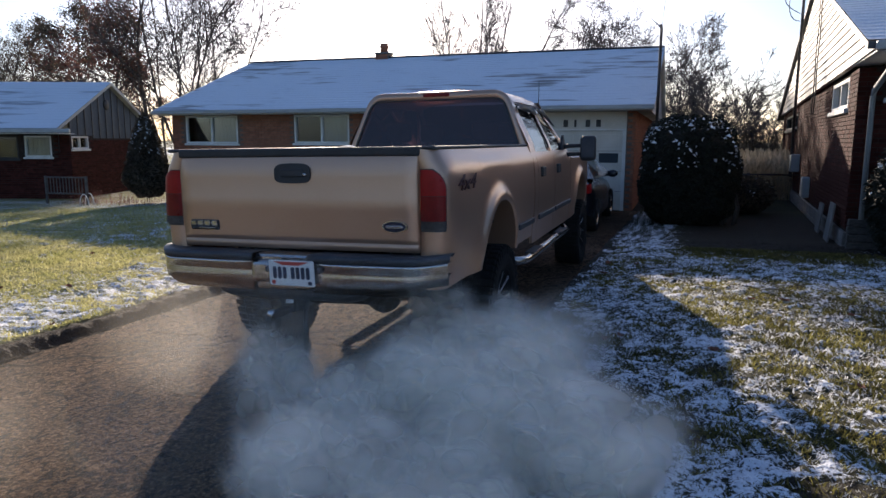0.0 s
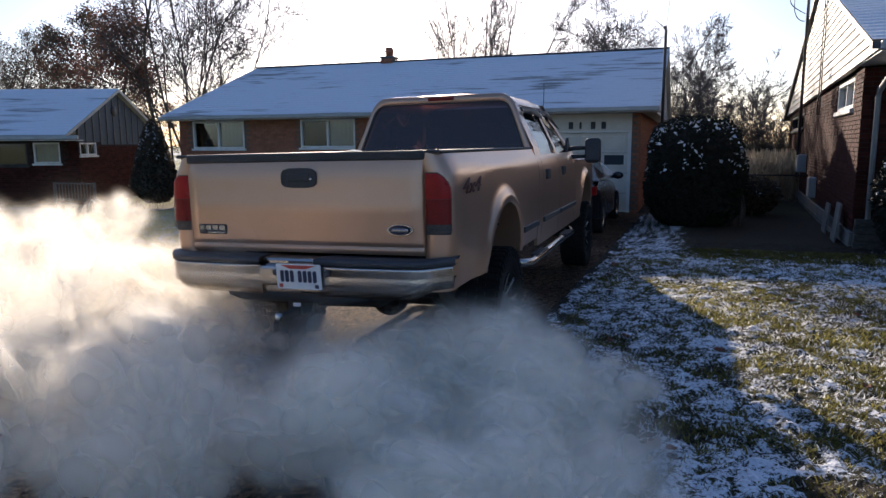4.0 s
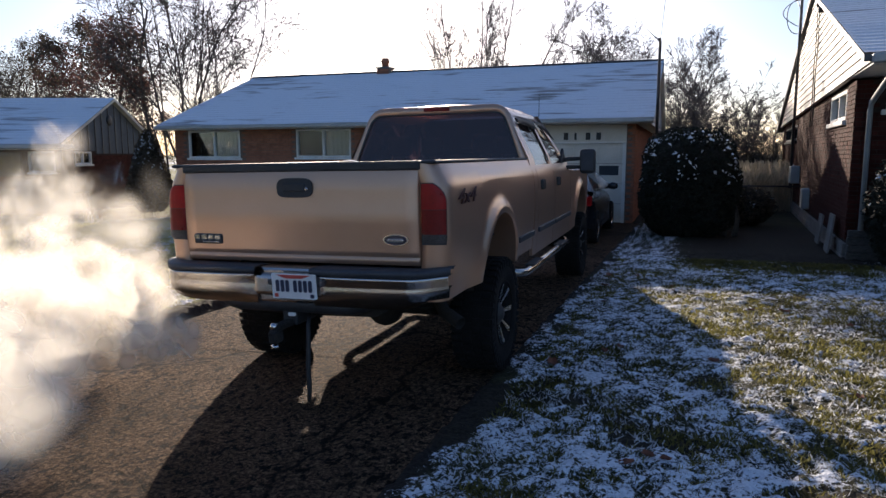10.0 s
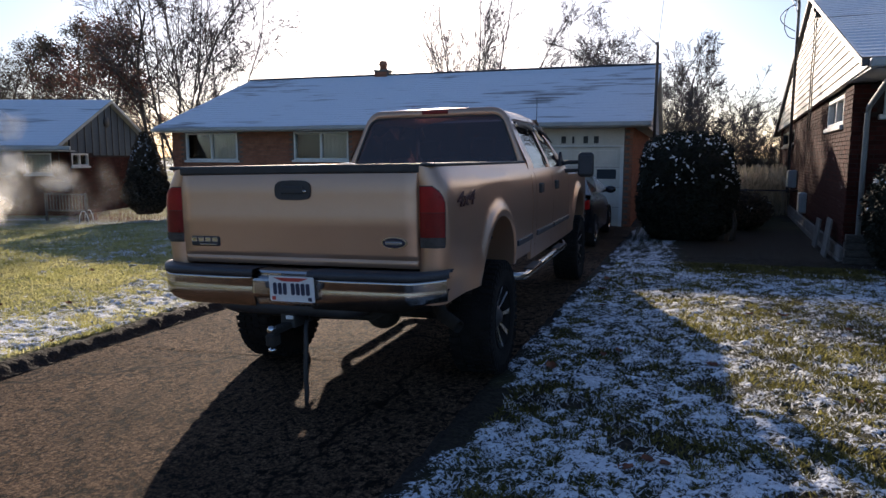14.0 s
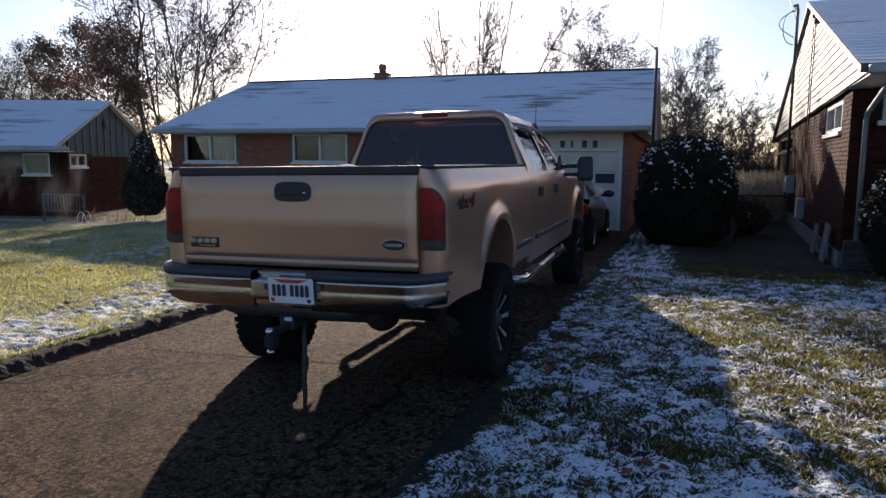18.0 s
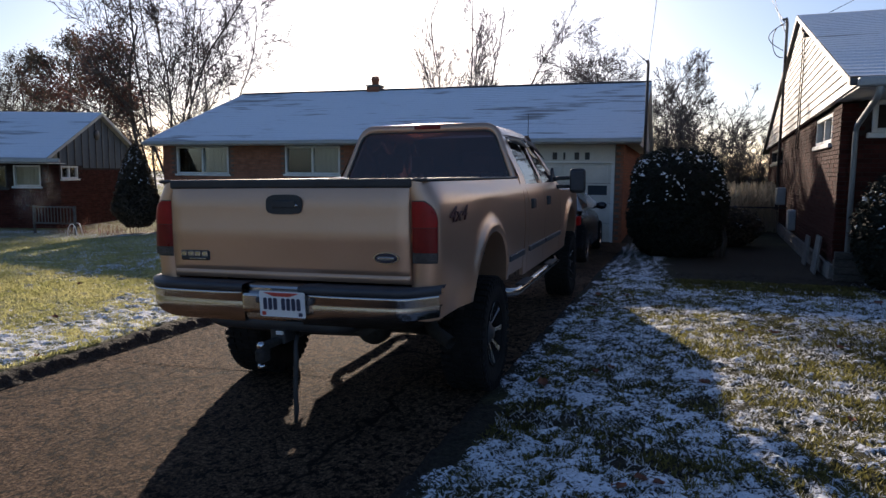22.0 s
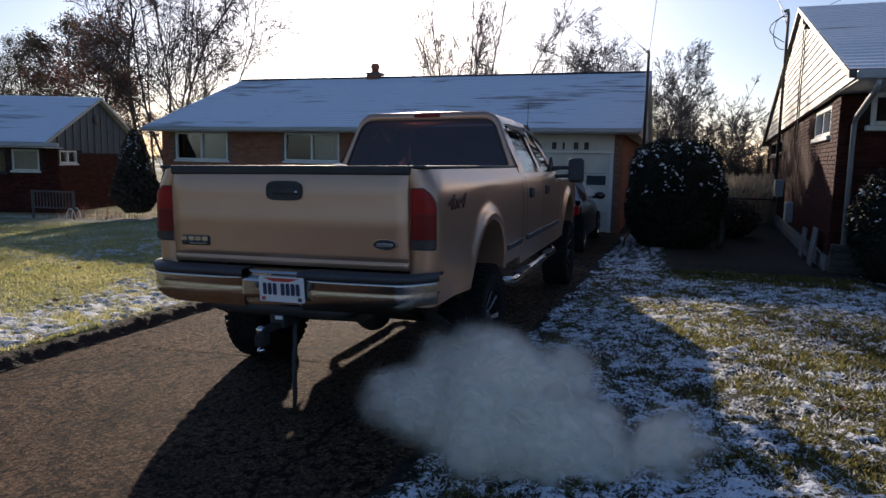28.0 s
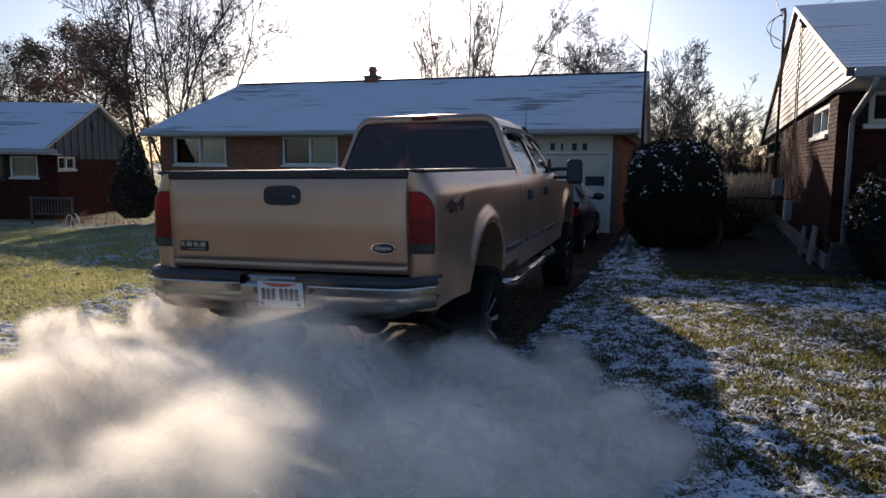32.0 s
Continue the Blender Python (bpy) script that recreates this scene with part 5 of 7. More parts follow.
    ring_o = [(x, lean(z) - 0.003, z) for x, z in rounded([(-0.853, 1.575), (0.853, 1.575), (0.678, 2.045), (-0.678, 2.045)], [0.05, 0.05, 0.10, 0.10], 8)]
    ring_i = [(x * 0.975, lean(z) - 0.004, z * 1.0 + (0.012 if z < 1.8 else -0.012)) for x, z in rounded([(-0.853, 1.575), (0.853, 1.575), (0.678, 2.045), (-0.678, 2.045)], [0.05, 0.05, 0.10, 0.10], 8)]
    a, b = [bm.verts.new(p) for p in ring_o], [bm.verts.new(p) for p in ring_i]
    for i in range(len(a)):
        bm.faces.new((a[i], a[(i + 1) % len(a)], b[(i + 1) % len(a)], b[i]))
    part("window_seal", bm, M["black_plastic"], cab)
    bm = bmesh.new()
    soft_box(bm, -0.135, 0.135, lean(2.09) - 0.012, lean(2.09) + 0.03, 2.068, 2.104, 0.008, 2)
    part("high_brake_lamp", bm, M["red_lens_dark"], cab, "dark red high brake lamp")
    # roof
    bm = bmesh.new()
    rows = []
    ys = [2.70, 2.73, 2.80, 2.95, 3.2, 3.5, 3.8, 4.0, 4.08]
    for j, y in enumerate(ys):
        drop = 0.045 * max(0, (2.95 - y) / 0.25) ** 2 + 0.06 * max(0, (y - 3.8) / 0.28) ** 2
        row = []
        for i in range(17):
            s = -1 + 2 * i / 16
            x = 0.735 * math.sin(s * math.pi / 2) if abs(s) < 1 else 0.735 * s
            z = 2.145 - 0.045 * (x / 0.70) ** 2 - 0.085 * max(0, (abs(x) - 0.56) / 0.175) ** 2 - drop
            row.append((x, y, z))
        rows.append(row)
    grid_sheet(bm, rows)
    part("roof", bm, M["paint"], cab)
    # pillars and side glass
    for sx in (1, -1):
        def g(y, z, d=0.0):
            return (sx * (glass_half(z) - d), y, z)
        bm = bmesh.new()
        zs = [1.50, 1.53, 1.60, 1.7, 1.8, 1.9, 1.98, 2.04]
        grid_sheet(bm, [[g(lean(z) + 0.01 if k == 0 else 2.86 + 0.02 * (z - 1.5), z) for z in zs] for k in (0, 1)])
        part("rear_pillar", bm, M["paint"], cab)
        bm = bmesh.new()
        grid_sheet(bm, [[g(y, z, -0.004) for z in zs] for y in (3.62, 3.72)])
        part("middle_pillar", bm, M["paint"], cab)
        bm = bmesh.new()
        grid_sheet(bm, [[g(4.70 - 0.66 * (z - 1.5) / 0.54 + d, z) for z in zs] for d in (-0.06, 0.06)])
        part("front_pillar", bm, M["paint"], cab)
        bm = bmesh.new()
        grid_sheet(bm, [[g(y, z) for y in (2.70, 3.2, 3.66, 4.12)] for z in (1.99, 2.04, 2.08)])
        part("roof_rail", bm, M["paint"], cab)
        for name, y0, y1 in (("rear_side_glass", 2.86, 3.63), ("front_side_glass", 3.71, None)):
            bm = bmesh.new()
            rows = []
            for z in (1.525, 1.65, 1.8, 1.92, 2.0):
                e = y1 if y1 else 4.70 - 0.66 * (z - 1.5) / 0.54 - 0.05
                rows.append([g(y0 + (e - y0) * k / 4, z, 0.012) for k in range(5)])
            grid_sheet(bm, rows)
            part(name, bm, M["cab_glass"], cab)
            bm = bmesh.new()
            e = y1 if y1 else 4.16
            e2 = y1 if y1 else 4.40
            rows = [[g(y0 - 0.01, 1.985, -0.03), g((y0 + e) / 2, 1.99, -0.035), g(e, 1.985, -0.03)], [g(y0 - 0.01, 1.93, -0.034), g((y0 + e) / 2, 1.92, -0.04), g(e2, 1.90 if y1 else 1.80, -0.034)], [g(y0, 1.93, -0.022), g((y0 + e) / 2, 1.92, -0.026), g(e2 - 0.01, 1.90 if y1 else 1.80, -0.022)]]
            grid_sheet(bm, rows)
            part("rain_visor", bm, M["black_plastic"], cab, "dark plastic rain visor")
    # windscreen, bonnet, nose
    bm = bmesh.new()
    rows = []
    for k in range(7):
        t = k / 6
        z, y, hw = 1.50 + 0.56 * t, 4.78 - 0.70 * t, 0.90 - 0.17 * t
        rows.append([(hw * s, y + 0.08 * (1 - s * s), z) for s in np.linspace(-1, 1, 9)])
    grid_sheet(bm, rows)
    part("windscreen", bm, M["cab_glass"], cab)
    bm = bmesh.new()
    rows = []
    for y, z, hw in ((4.76, 1.50, 0.93), (5.2, 1.50, 0.93), (5.8, 1.47, 0.93), (6.2, 1.43, 0.92), (6.36, 1.38, 0.90), (6.40, 1.25, 0.90)):
        rows.append([(hw * s, y, z - 0.07 * s ** 4) for s in np.linspace(-1, 1, 13)])
    grid_sheet(bm, rows)
    part("bonnet", bm, M["paint"], cab)
    bm = bmesh.new()
    soft_box(bm, -0.9, 0.9, 6.32, 6.42, 0.9, 1.28, 0.03, 2)
    for k in range(4):
        soft_box(bm, -0.55, 0.55, 6.41, 6.44, 0.95 + 0.08 * k, 0.98 + 0.08 * k, 0.008, 1)
    part("grille", bm, M["dark_metal"], cab)
    bm = bmesh.new()
    soft_box(bm, -0.98, 0.98, 6.38, 6.58, 0.68, 0.90, 0.05, 3)
    part("front_bumper", bm, M["chrome"], cab)
    # inside: seats with headrests
    bm = bmesh.new()
    box(bm, -0.9, 0.9, 2.66, 4.7, 0.98, 1.02)
    part("cab_floor", bm, M["under"], cab)
    for x in (-0.45, 0.45):
        for y in (2.78, 3.75):
            bm = bmesh.new()
            soft_box(bm, x - 0.26, x + 0.26, y, y + 0.14, 1.02, 1.60, 0.05, 3)
            soft_box(bm, x - 0.13, x + 0.13, y, y + 0.10, 1.64, 1.84, 0.04, 3)
            tube(bm, [(x - 0.05, y + 0.05, 1.58), (x - 0.05, y + 0.05, 1.66)], 0.01, 6)
            tube(bm, [(x + 0.05, y + 0.05, 1.58), (x + 0.05, y + 0.05, 1.66)], 0.01, 6)
            part("seat", bm, M["seat"], cab)
    # towing mirrors
    for sx in (1, -1):
        mi = new("towing_mirror")
        mi.parent = TRUCK
        tagged(mi, "big black towing mirror on two arms")
        bm = bmesh.new()
        b = bmesh.new()
        box(b, 1.125, 1.31, 4.60, 4.74, 1.395, 1.69)
        bmesh.ops.bevel(b, geom=b.edges[:], offset=0.045, segments=4, affect="EDGES", profile=0.5)
        for f in b.faces:
            f.smooth = True
        join(bm, b, Matrix.Diagonal((sx, 1, 1, 1)))
        part("mirror_head", bm, M["black_plastic"], mi)
        bm = bmesh.new()
        soft_box(bm, sx * 1.217 - 0.075, sx * 1.217 + 0.075, 4.588, 4.602, 1.43, 1.655, 0.006, 1)
        part("mirror_glass", bm, M["step_pad"], mi)
        for z in (1.475, 1.575):
            bm = bmesh.new()
            tube(bm, [(sx * 0.90, 4.60, z - 0.02), (sx * 1.0, 4.64, z), (sx * 1.14, 4.66, z)], [0.03, 0.026, 0.022], 8)
            part("mirror_arm", bm, M["black_plastic"], mi)
        bm = bmesh.new()
        prism(bm, [(4.42, 1.53), (4.78, 1.53), (4.60, 1.70)], 0.03, Matrix.Translation((sx * 0.92 - 0.015, 0, 0)) @ pose(0, 0, 0, 0, 0, 90) @ Matrix.Diagonal((1, -1, 1, 1)))
        part("mirror_base", bm, M["black_plastic"], mi)
    # step bars
    for sx in (1, -1):
        st = new("step_bar")
        st.parent = TRUCK
        bm = bmesh.new()
        back = 2.05 if sx > 0 else 3.0
        tube(bm, [(sx * 0.86, back - 0.19, 0.66), (sx * 0.97, back - 0.12, 0.62), (sx * 1.02, back, 0.61), (sx * 1.02, 3.3, 0.61), (sx * 1.02, 4.3, 0.61), (sx * 0.97, 4.44, 0.62), (sx * 0.86, 4.5, 0.66)], 0.038, 12)
        part("bar", bm, M["chrome"], st, "chrome side step bar")
        for y in (back + 0.4, 3.9):
            bm = bmesh.new()
            soft_box(bm, sx * 1.02 - 0.045, sx * 1.02 + 0.045, y - 0.22, y + 0.22, 0.635, 0.653, 0.006, 1)
            part("tread_pad", bm, M["black_plastic"], st)


def build_under():
    un = new("underbody")
    un.parent = TRUCK
    for x in (-0.45, 0.45):
        bm = bmesh.new()
        soft_box(bm, x - 0.04, x + 0.04, 0.05, 6.2, 0.68, 0.84, 0.01, 1)
        part("frame_rail", bm, M["under"], un)
        bm = bmesh.new()
        for k in range(3):
            pts = [(x * 1.2, 0.55 + 0.05 * k + t * (1.35 - 0.1 * k), 0.62 + 0.018 * k - 0.12 * math.sin(math.pi * t)) for t in np.linspace(0, 1, 9)]
            tube(bm, pts, 0.022, 6)
        part("leaf_spring", bm, M["under"], un)
        bm = bmesh.new()
        tube(bm, [(x * 1.15, 1.05, 0.45), (x * 0.85, 0.75, 0.80)], 0.03, 8)
        part("shock", bm, M["under"], un)
    for y in (1.22, FRONT_ARCH_Y):
        bm = bmesh.new()
        tube(bm, [(-0.78, y, 0.43), (0.78, y, 0.43)], 0.045, 10)
        b = bmesh.new()
        bmesh.ops.create_uvsphere(b, u_segments=14, v_segments=10, radius=0.15)
        join(bm, b, Matrix.Translation((0.05 if y < 2 else -0.2, y, 0.43)))
        part("axle", bm, M["under"], un)
    bm = bmesh.new()
    tube(bm, [(0.28, 4.2, 0.62), (0.32, 2.4, 0.60), (0.40, 1.8, 0.70), (0.52, 1.2, 0.74), (0.62, 0.80, 0.66), (0.76, 0.62, 0.56), (0.90, 0.55, 0.50)], 0.045, 12, False)
    part("exhaust_pipe", bm, M["under"], un, "dark tailpipe")
    bm = bmesh.new()
    tube(bm, [(0.30, 2.5, 0.60), (0.28, 3.3, 0.61)], 0.12, 14)
    part("muffler", bm, M["rust"], un)
    bm = bmesh.new()
    box(bm, -0.9, 0.9, 2.6, 4.7, 0.78, 0.98)
    box(bm, -0.85, 0.85, 4.75, 6.3, 0.80, 1.1)
    part("floor_pan", bm, M["under"], un)
    bm = bmesh.new()
    lathe(bm, [(0.2, 0.66), (0.36, 0.64), (0.39, 0.70), (0.39, 0.82), (0.36, 0.88), (0.2, 0.86)], 28, Matrix.Translation((0.0, 0.52, 0.02)))
    part("spare_tyre", bm, M["rubber"], un, "spare tyre slung under the bed")
    bm = bmesh.new()
    soft_box(bm, -0.40, -0.05, 1.9, 3.2, 0.56, 0.78, 0.04, 2)
    part("fuel_tank", bm, M["under"], un)
    # mud-dark inner arches
    for y in (ARCH_Y, FRONT_ARCH_Y):
        for sx in (1, -1):
            bm = bmesh.new()
            rows = [[(sx * x, y - 0.52 * math.cos(a), ARCH_Z + 0.53 * math.sin(a)) for a in np.linspace(0, math.pi, 15)] for x in (0.95, 0.60)]
            grid_sheet(bm, rows)
            part("inner_arch", bm, M["under"], un)


M["tint_pane"] = bpy.data.materials.new("tinted_pane")
M["tint_pane"].use_nodes = True
_n, _l = links_of(M["tint_pane"])
_g, _t, _x = _n.new("ShaderNodeBsdfGlossy"), _n.new("ShaderNodeBsdfTransparent"), _n.new("ShaderNodeMixShader")
_g.inputs["Roughness"].default_value = 0.03
_t.inputs["Color"].default_value = (0.15, 0.085, 0.085, 1)
_f = _n.new("ShaderNodeFresnel")
_f.inputs["IOR"].default_value = 1.55
_l.new(_f.outputs[0], _x.inputs[0])
# a thin dull red film mixed over the tint
_d, _w = _n.new("ShaderNodeBsdfDiffuse"), _n.new("ShaderNodeMixShader")
_d.inputs["Color"].default_value = (0.17, 0.10, 0.10, 1)
_w.inputs[0].default_value = 0.22
_l.new(_t.outputs[0], _w.inputs[1])
_l.new(_d.outputs[0], _w.inputs[2])
_l.new(_w.outputs[0], _x.inputs[1])
_l.new(_g.outputs[0], _x.inputs[2])
_l.new(_x.outputs[0], _n["Material Output"].inputs["Surface"])
build_bed()
build_tailgate()
for s in (1, -1):
    tail_lamp(s)
build_bumper()
build_wheels()
build_cab()
build_under()


def bed_load():
    """A snow-dusted tarpaulin lying in the bed, its ridges just over the tailgate."""
    bm = bmesh.new()
    rows = []
    for j in range(13):
        y = 0.25 + 1.2 * j / 12
        row = []
        for i in range(25):
            x = -0.55 + 1.0 * i / 24
            h = 0.592 * max(0, math.sin(math.pi * i / 24)) ** 0.5 * max(0.0, math.sin(math.pi * j / 12)) ** 0.5
            row.append((x, y, 1.06 + h * (0.93 + 0.12 * noise.noise(Vector((x * 5, y * 5, 3))))))
        rows.append(row)
    grid_sheet(bm, rows)
    ob = simple("tarpaulin", bm, M["snow_tarp"], "crumpled dark tarpaulin dusted with snow in the truck bed", "tarp")
    ob.matrix_basis = TRUCK.matrix_basis.copy()


M["snow_tarp"] = snow_cover("snowy_tarp", (0.03, 0.03, 0.035), (0.07, 0.07, 0.08), 0.48, 7)
bed_load()


# ---- parked car behind the truck ----
M["dark_paint"] = material("dark_blue_black_paint", (0.010, 0.011, 0.015), (0.018, 0.02, 0.028), 0.25, 0.2, scale=2, fine=150, bump=0.02, depth=0.002, coat=0.1)


def parked_car():
    car = thing("sedan", "dark blue-black sedan parked before the garage", "car", pose(0.27, 8.35, 0.0, 0, 0, SITE))
    sec = [(0.0, 0.62, 0.86, 0.74), (0.06, 0.36, 0.95, 0.80), (0.35, 0.30, 1.0, 0.86), (0.8, 0.28, 1.0, 0.88), (1.6, 0.27, 0.97, 0.89), (2.6, 0.27, 0.95, 0.89), (3.4, 0.28, 0.90, 0.87), (4.0, 0.32, 0.80, 0.80), (4.25, 0.45, 0.66, 0.66)]
    bm = bmesh.new()
    rows = []
    for y, z0, z1, hw in sec:
        row = []
        for k in range(17):
            a = math.pi * k / 16
            c, s = math.cos(a), math.sin(a)
            x = hw * (abs(c) ** 0.35) * (1 if c > 0 else -1)
            z = z0 + (z1 - z0) * s ** 0.45
            row.append((x, y, z))
        rows.append(row)
    grid_sheet(bm, rows)
    bm.faces.new([v for v in bm.verts][:17][::-1])
    part("body", bm, M["dark_paint"], car)
    bm = bmesh.new()
    rows = []
    for y, z, hw in ((0.55, 0.98, 0.78), (0.95, 1.22, 0.66), (1.35, 1.36, 0.58), (1.9, 1.40, 0.57), (2.4, 1.34, 0.60), (3.05, 0.95, 0.76)):
        rows.append([(hw * s * (1 + 0.25 * (1 - t)), y, 0.92 + (z - 0.92) * t) for s, t in ((-1, 0), (-1, 0.85), (-0.8, 0.97), (-0.4, 1), (0, 1.01), (0.4, 1), (0.8, 0.97), (1, 0.85), (1, 0))])
    grid_sheet(bm, rows)
    part("roof", bm, M["dark_paint"], car)
    bm = bmesh.new()
    grid_sheet(bm, [[(hw * s, y, z + 0.012) for s in np.linspace(-0.86, 0.86, 7)] for y, z, hw in ((0.60, 0.995, 0.78), (0.93, 1.205, 0.67), (1.25, 1.325, 0.60))])
    part("rear_glass", bm, M["tint"], car)
    for sx in (1, -1):
        bm = bmesh.new()
        grid_sheet(bm, [[(sx * (0.735 - 0.13 * t + 0.02), y, 0.98 + 0.28 * t) for t in (0, 1)] for y in (1.15, 1.5, 1.95, 2.35)])
        part("side_glass", bm, M["tint"], car)
        bm = bmesh.new()
        grid_sheet(bm, [[(sx * x, y, z) for x, y in ((0.50, -0.005), (0.66, 0.005), (0.77, 0.05), (0.82, 0.16), (0.835, 0.30))] for z in (0.74, 0.80, 0.86, 0.90)])
        part("tail_lamp", bm, M["red_lens"], car, "red wrap-round tail lamp")
        bm = bmesh.new()
        b = bmesh.new()
        bmesh.ops.create_uvsphere(b, u_segments=12, v_segments=8, radius=0.1)
        for f in b.faces:
            f.smooth = True
        join(bm, b, Matrix.Translation((sx * 0.99, 2.35, 1.0)) @ Matrix.Diagonal((1.1, 0.6, 0.75, 1)))
        tube(bm, [(sx * 0.84, 2.4, 0.96), (sx * 0.95, 2.36, 0.98)], 0.025, 6)
        part("wing_mirror", bm, M["dark_paint"], car)
        for y in (0.85, 3.45):
            wh = new("wheel")
            wh.parent = car
            wh.matrix_basis = pose(sx * 0.80, y, 0.31, 0, 0, 0 if sx > 0 else 180)
            bm = bmesh.new()
            lathe(bm, [(0.2, -0.09), (0.28, -0.1), (0.31, -0.08), (0.31, 0.08), (0.28, 0.1), (0.2, 0.09)], 28, pose(0, 0, 0, 0, 90, 0))
            part("tyre", bm, M["rubber"], wh)
            bm = bmesh.new()
            lathe(bm, [(0.2, 0.09), (0.19, 0.07), (0.06, 0.06), (0.05, 0.085), (0.001, 0.085)], 20, pose(0, 0, 0, 0, 90, 0))
            part("rim", bm, M["chrome"], wh)
    bm = bmesh.new()
    soft_box(bm, -0.26, 0.26, -0.012, 0.03, 0.62, 0.74, 0.006, 1)
    part("plate_panel", bm, M["black_plastic"], car)


parked_car()


# ---- plants ----
M["twig"] = material("grey_twig", (0.06, 0.05, 0.045), (0.15, 0.125, 0.11), 0.95, scale=5, fine=30, bump=0.2)
M["brown_leaf"] = leafy("dry_brown_leaf", (0.10, 0.05, 0.04), (0.20, 0.105, 0.085), 0.45)
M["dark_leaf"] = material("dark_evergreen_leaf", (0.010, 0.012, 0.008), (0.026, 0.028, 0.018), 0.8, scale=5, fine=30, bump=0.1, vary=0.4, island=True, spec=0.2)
M["olive_leaf"] = leafy("olive_leaf", (0.06, 0.05, 0.038), (0.13, 0.105, 0.075), 0.4)
M["reed"] = leafy("dry_reed", (0.46, 0.37, 0.24), (0.72, 0.60, 0.42), 0.6, 0.3)
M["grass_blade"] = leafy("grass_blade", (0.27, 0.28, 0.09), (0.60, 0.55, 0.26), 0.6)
# blades coloured darker for the right lawn, which lies mostly in shade
M["shaded_lawn_blade"] = leafy("shaded_lawn_blade", (0.055, 0.055, 0.018), (0.26, 0.24, 0.08), 0.75)
M["frost_blade"] = leafy("frosted_blade", (0.58, 0.60, 0.62), (0.82, 0.84, 0.86), 0.5, 0.2)
M["fallen_leaf"] = material("fallen_leaf", (0.10, 0.03, 0.015), (0.24, 0.085, 0.04), 0.8, scale=9, fine=60, bump=0.2)


def add_tube(verts, faces, p, q, r0, r1, n):
    d = (q - p).normalized()
    a = d.orthogonal().normalized()
    b = d.cross(a)
    s = len(verts)
    for c, r in ((p, r0), (q, r1)):
        for k in range(n):
            t = 2 * math.pi * k / n
            verts.append(c + r * (math.cos(t) * a + math.sin(t) * b))
    for k in range(n):
        faces.append((s + k, s + (k + 1) % n, s + n + (k + 1) % n, s + n + k))


def bare_tree(rng, height, lean=0.0, stems=1, spread_=0.7, levels=4, thick=0.016, first=0.3, fill=1.0, limb=0.42, fine=0.008, splay=1.0, wild=1.0, up=0.035):
    """Limbs with side shoots at every joint: lists for trunk and limbs and for the twigs, and the twig ends."""
    wood, twigs, ends = ([], []), ([], []), []

    def shoot(p, d, length, r, level):
        steps = (9, 7, 5, 4, 3)[level]
        seg = length / steps
        for k in range(steps):
            wob = Vector((rng.gauss(0, 1), rng.gauss(0, 1), rng.gauss(0, 1))) * (0.07 + 0.045 * level) * wild
            d = (d + wob + Vector((0, 0, up if level else 0.0))).normalized()
            q = p + d * seg
            r2 = max(r * (1 - 0.8 / steps), fine)
            lst = wood if level < 2 else twigs
            add_tube(lst[0], lst[1], p, q, r, r2, (8, 6, 4, 3, 3)[level])
            done = (k + 1) / steps
            if level < levels and done >= (first if level == 0 else 0.12):
                count = int(rng.random() < (0.9, 0.9, 0.8, 0.6)[level] * fill) + int(level < 2 and rng.random() < 0.5 * fill)
                for _ in range(count):
                    side = Vector((rng.gauss(0, 1), rng.gauss(0, 1), rng.gauss(0, 0.5)))
                    side = (side - d * side.dot(d)).normalized()
                    d2 = (d + side * spread_ * rng.uniform(0.6, 1.3)).normalized()
                    part_left = 1 - 0.55 * done
                    base = height * limb if level == 0 else length * (0.62, 0.68, 0.75)[min(level, 3) - 1]
                    shoot(q, d2, base * part_left * rng.uniform(0.7, 1.15), max(r2 * rng.uniform(0.52, 0.74), fine), level + 1)
            p, r = q, r2
        if level >= 2:
            ends.append((p.copy(), d.copy()))

    for s in range(stems):
        a = 2 * math.pi * s / max(stems, 1) + rng.random()
        off = Vector((math.cos(a), math.sin(a), 0)) * (0.22 if stems > 1 else 0)
        d = (Vector((lean, 0, 1)) + off * splay * rng.uniform(0.4, 1.6)).normalized()
        shoot(off * 0.4 + Vector((0, 0, -0.3)), d, height * rng.uniform(0.85, 1.0), height * thick * (1 if stems == 1 else 0.65), 0)
    return wood, twigs, ends


def leaf_cards(rng, ends, count, size, scatter):
    verts, faces = [], []
    for _ in range(count):
        p, d = ends[rng.randrange(len(ends))]
        c = p + Vector((rng.gauss(0, 1), rng.gauss(0, 1), rng.gauss(0, 1))) * scatter
        a = Vector((rng.uniform(-1, 1), rng.uniform(-1, 1), rng.uniform(-1, 1))).normalized()
        b = a.orthogonal().normalized()
        s = size * rng.uniform(0.6, 1.4)
        k = len(verts)
        n = a.cross(b) * s * 0.18
        verts += [c - a * s, c + b * s * 0.45 + n, c + a * s, c - b * s * 0.45 + n]
        faces += [(k, k + 1, k + 2), (k, k + 2, k + 3)]
    return verts, faces


def tree(name, label, x, y, seed, height, group="", leaves=0, leaf_size=0.07, scatter=0.3, leaf_mat="brown_leaf", z=0.0, **kw):
    rng = random.Random(seed)
    wood, twigs, ends = bare_tree(rng, height, **kw)
    t = thing(name, label, "tree", pose(x, y, z, 0, 0, rng.uniform(0, 360)), group)
    soup("trunk", *wood, M["bark"], t, smooth=True)
    soup("crown", *twigs, M["twig"], t)
    if leaves:
        soup("foliage", *leaf_cards(rng, ends, leaves, leaf_size, scatter), M[leaf_mat], t, "withered leaves still hanging")
    return t


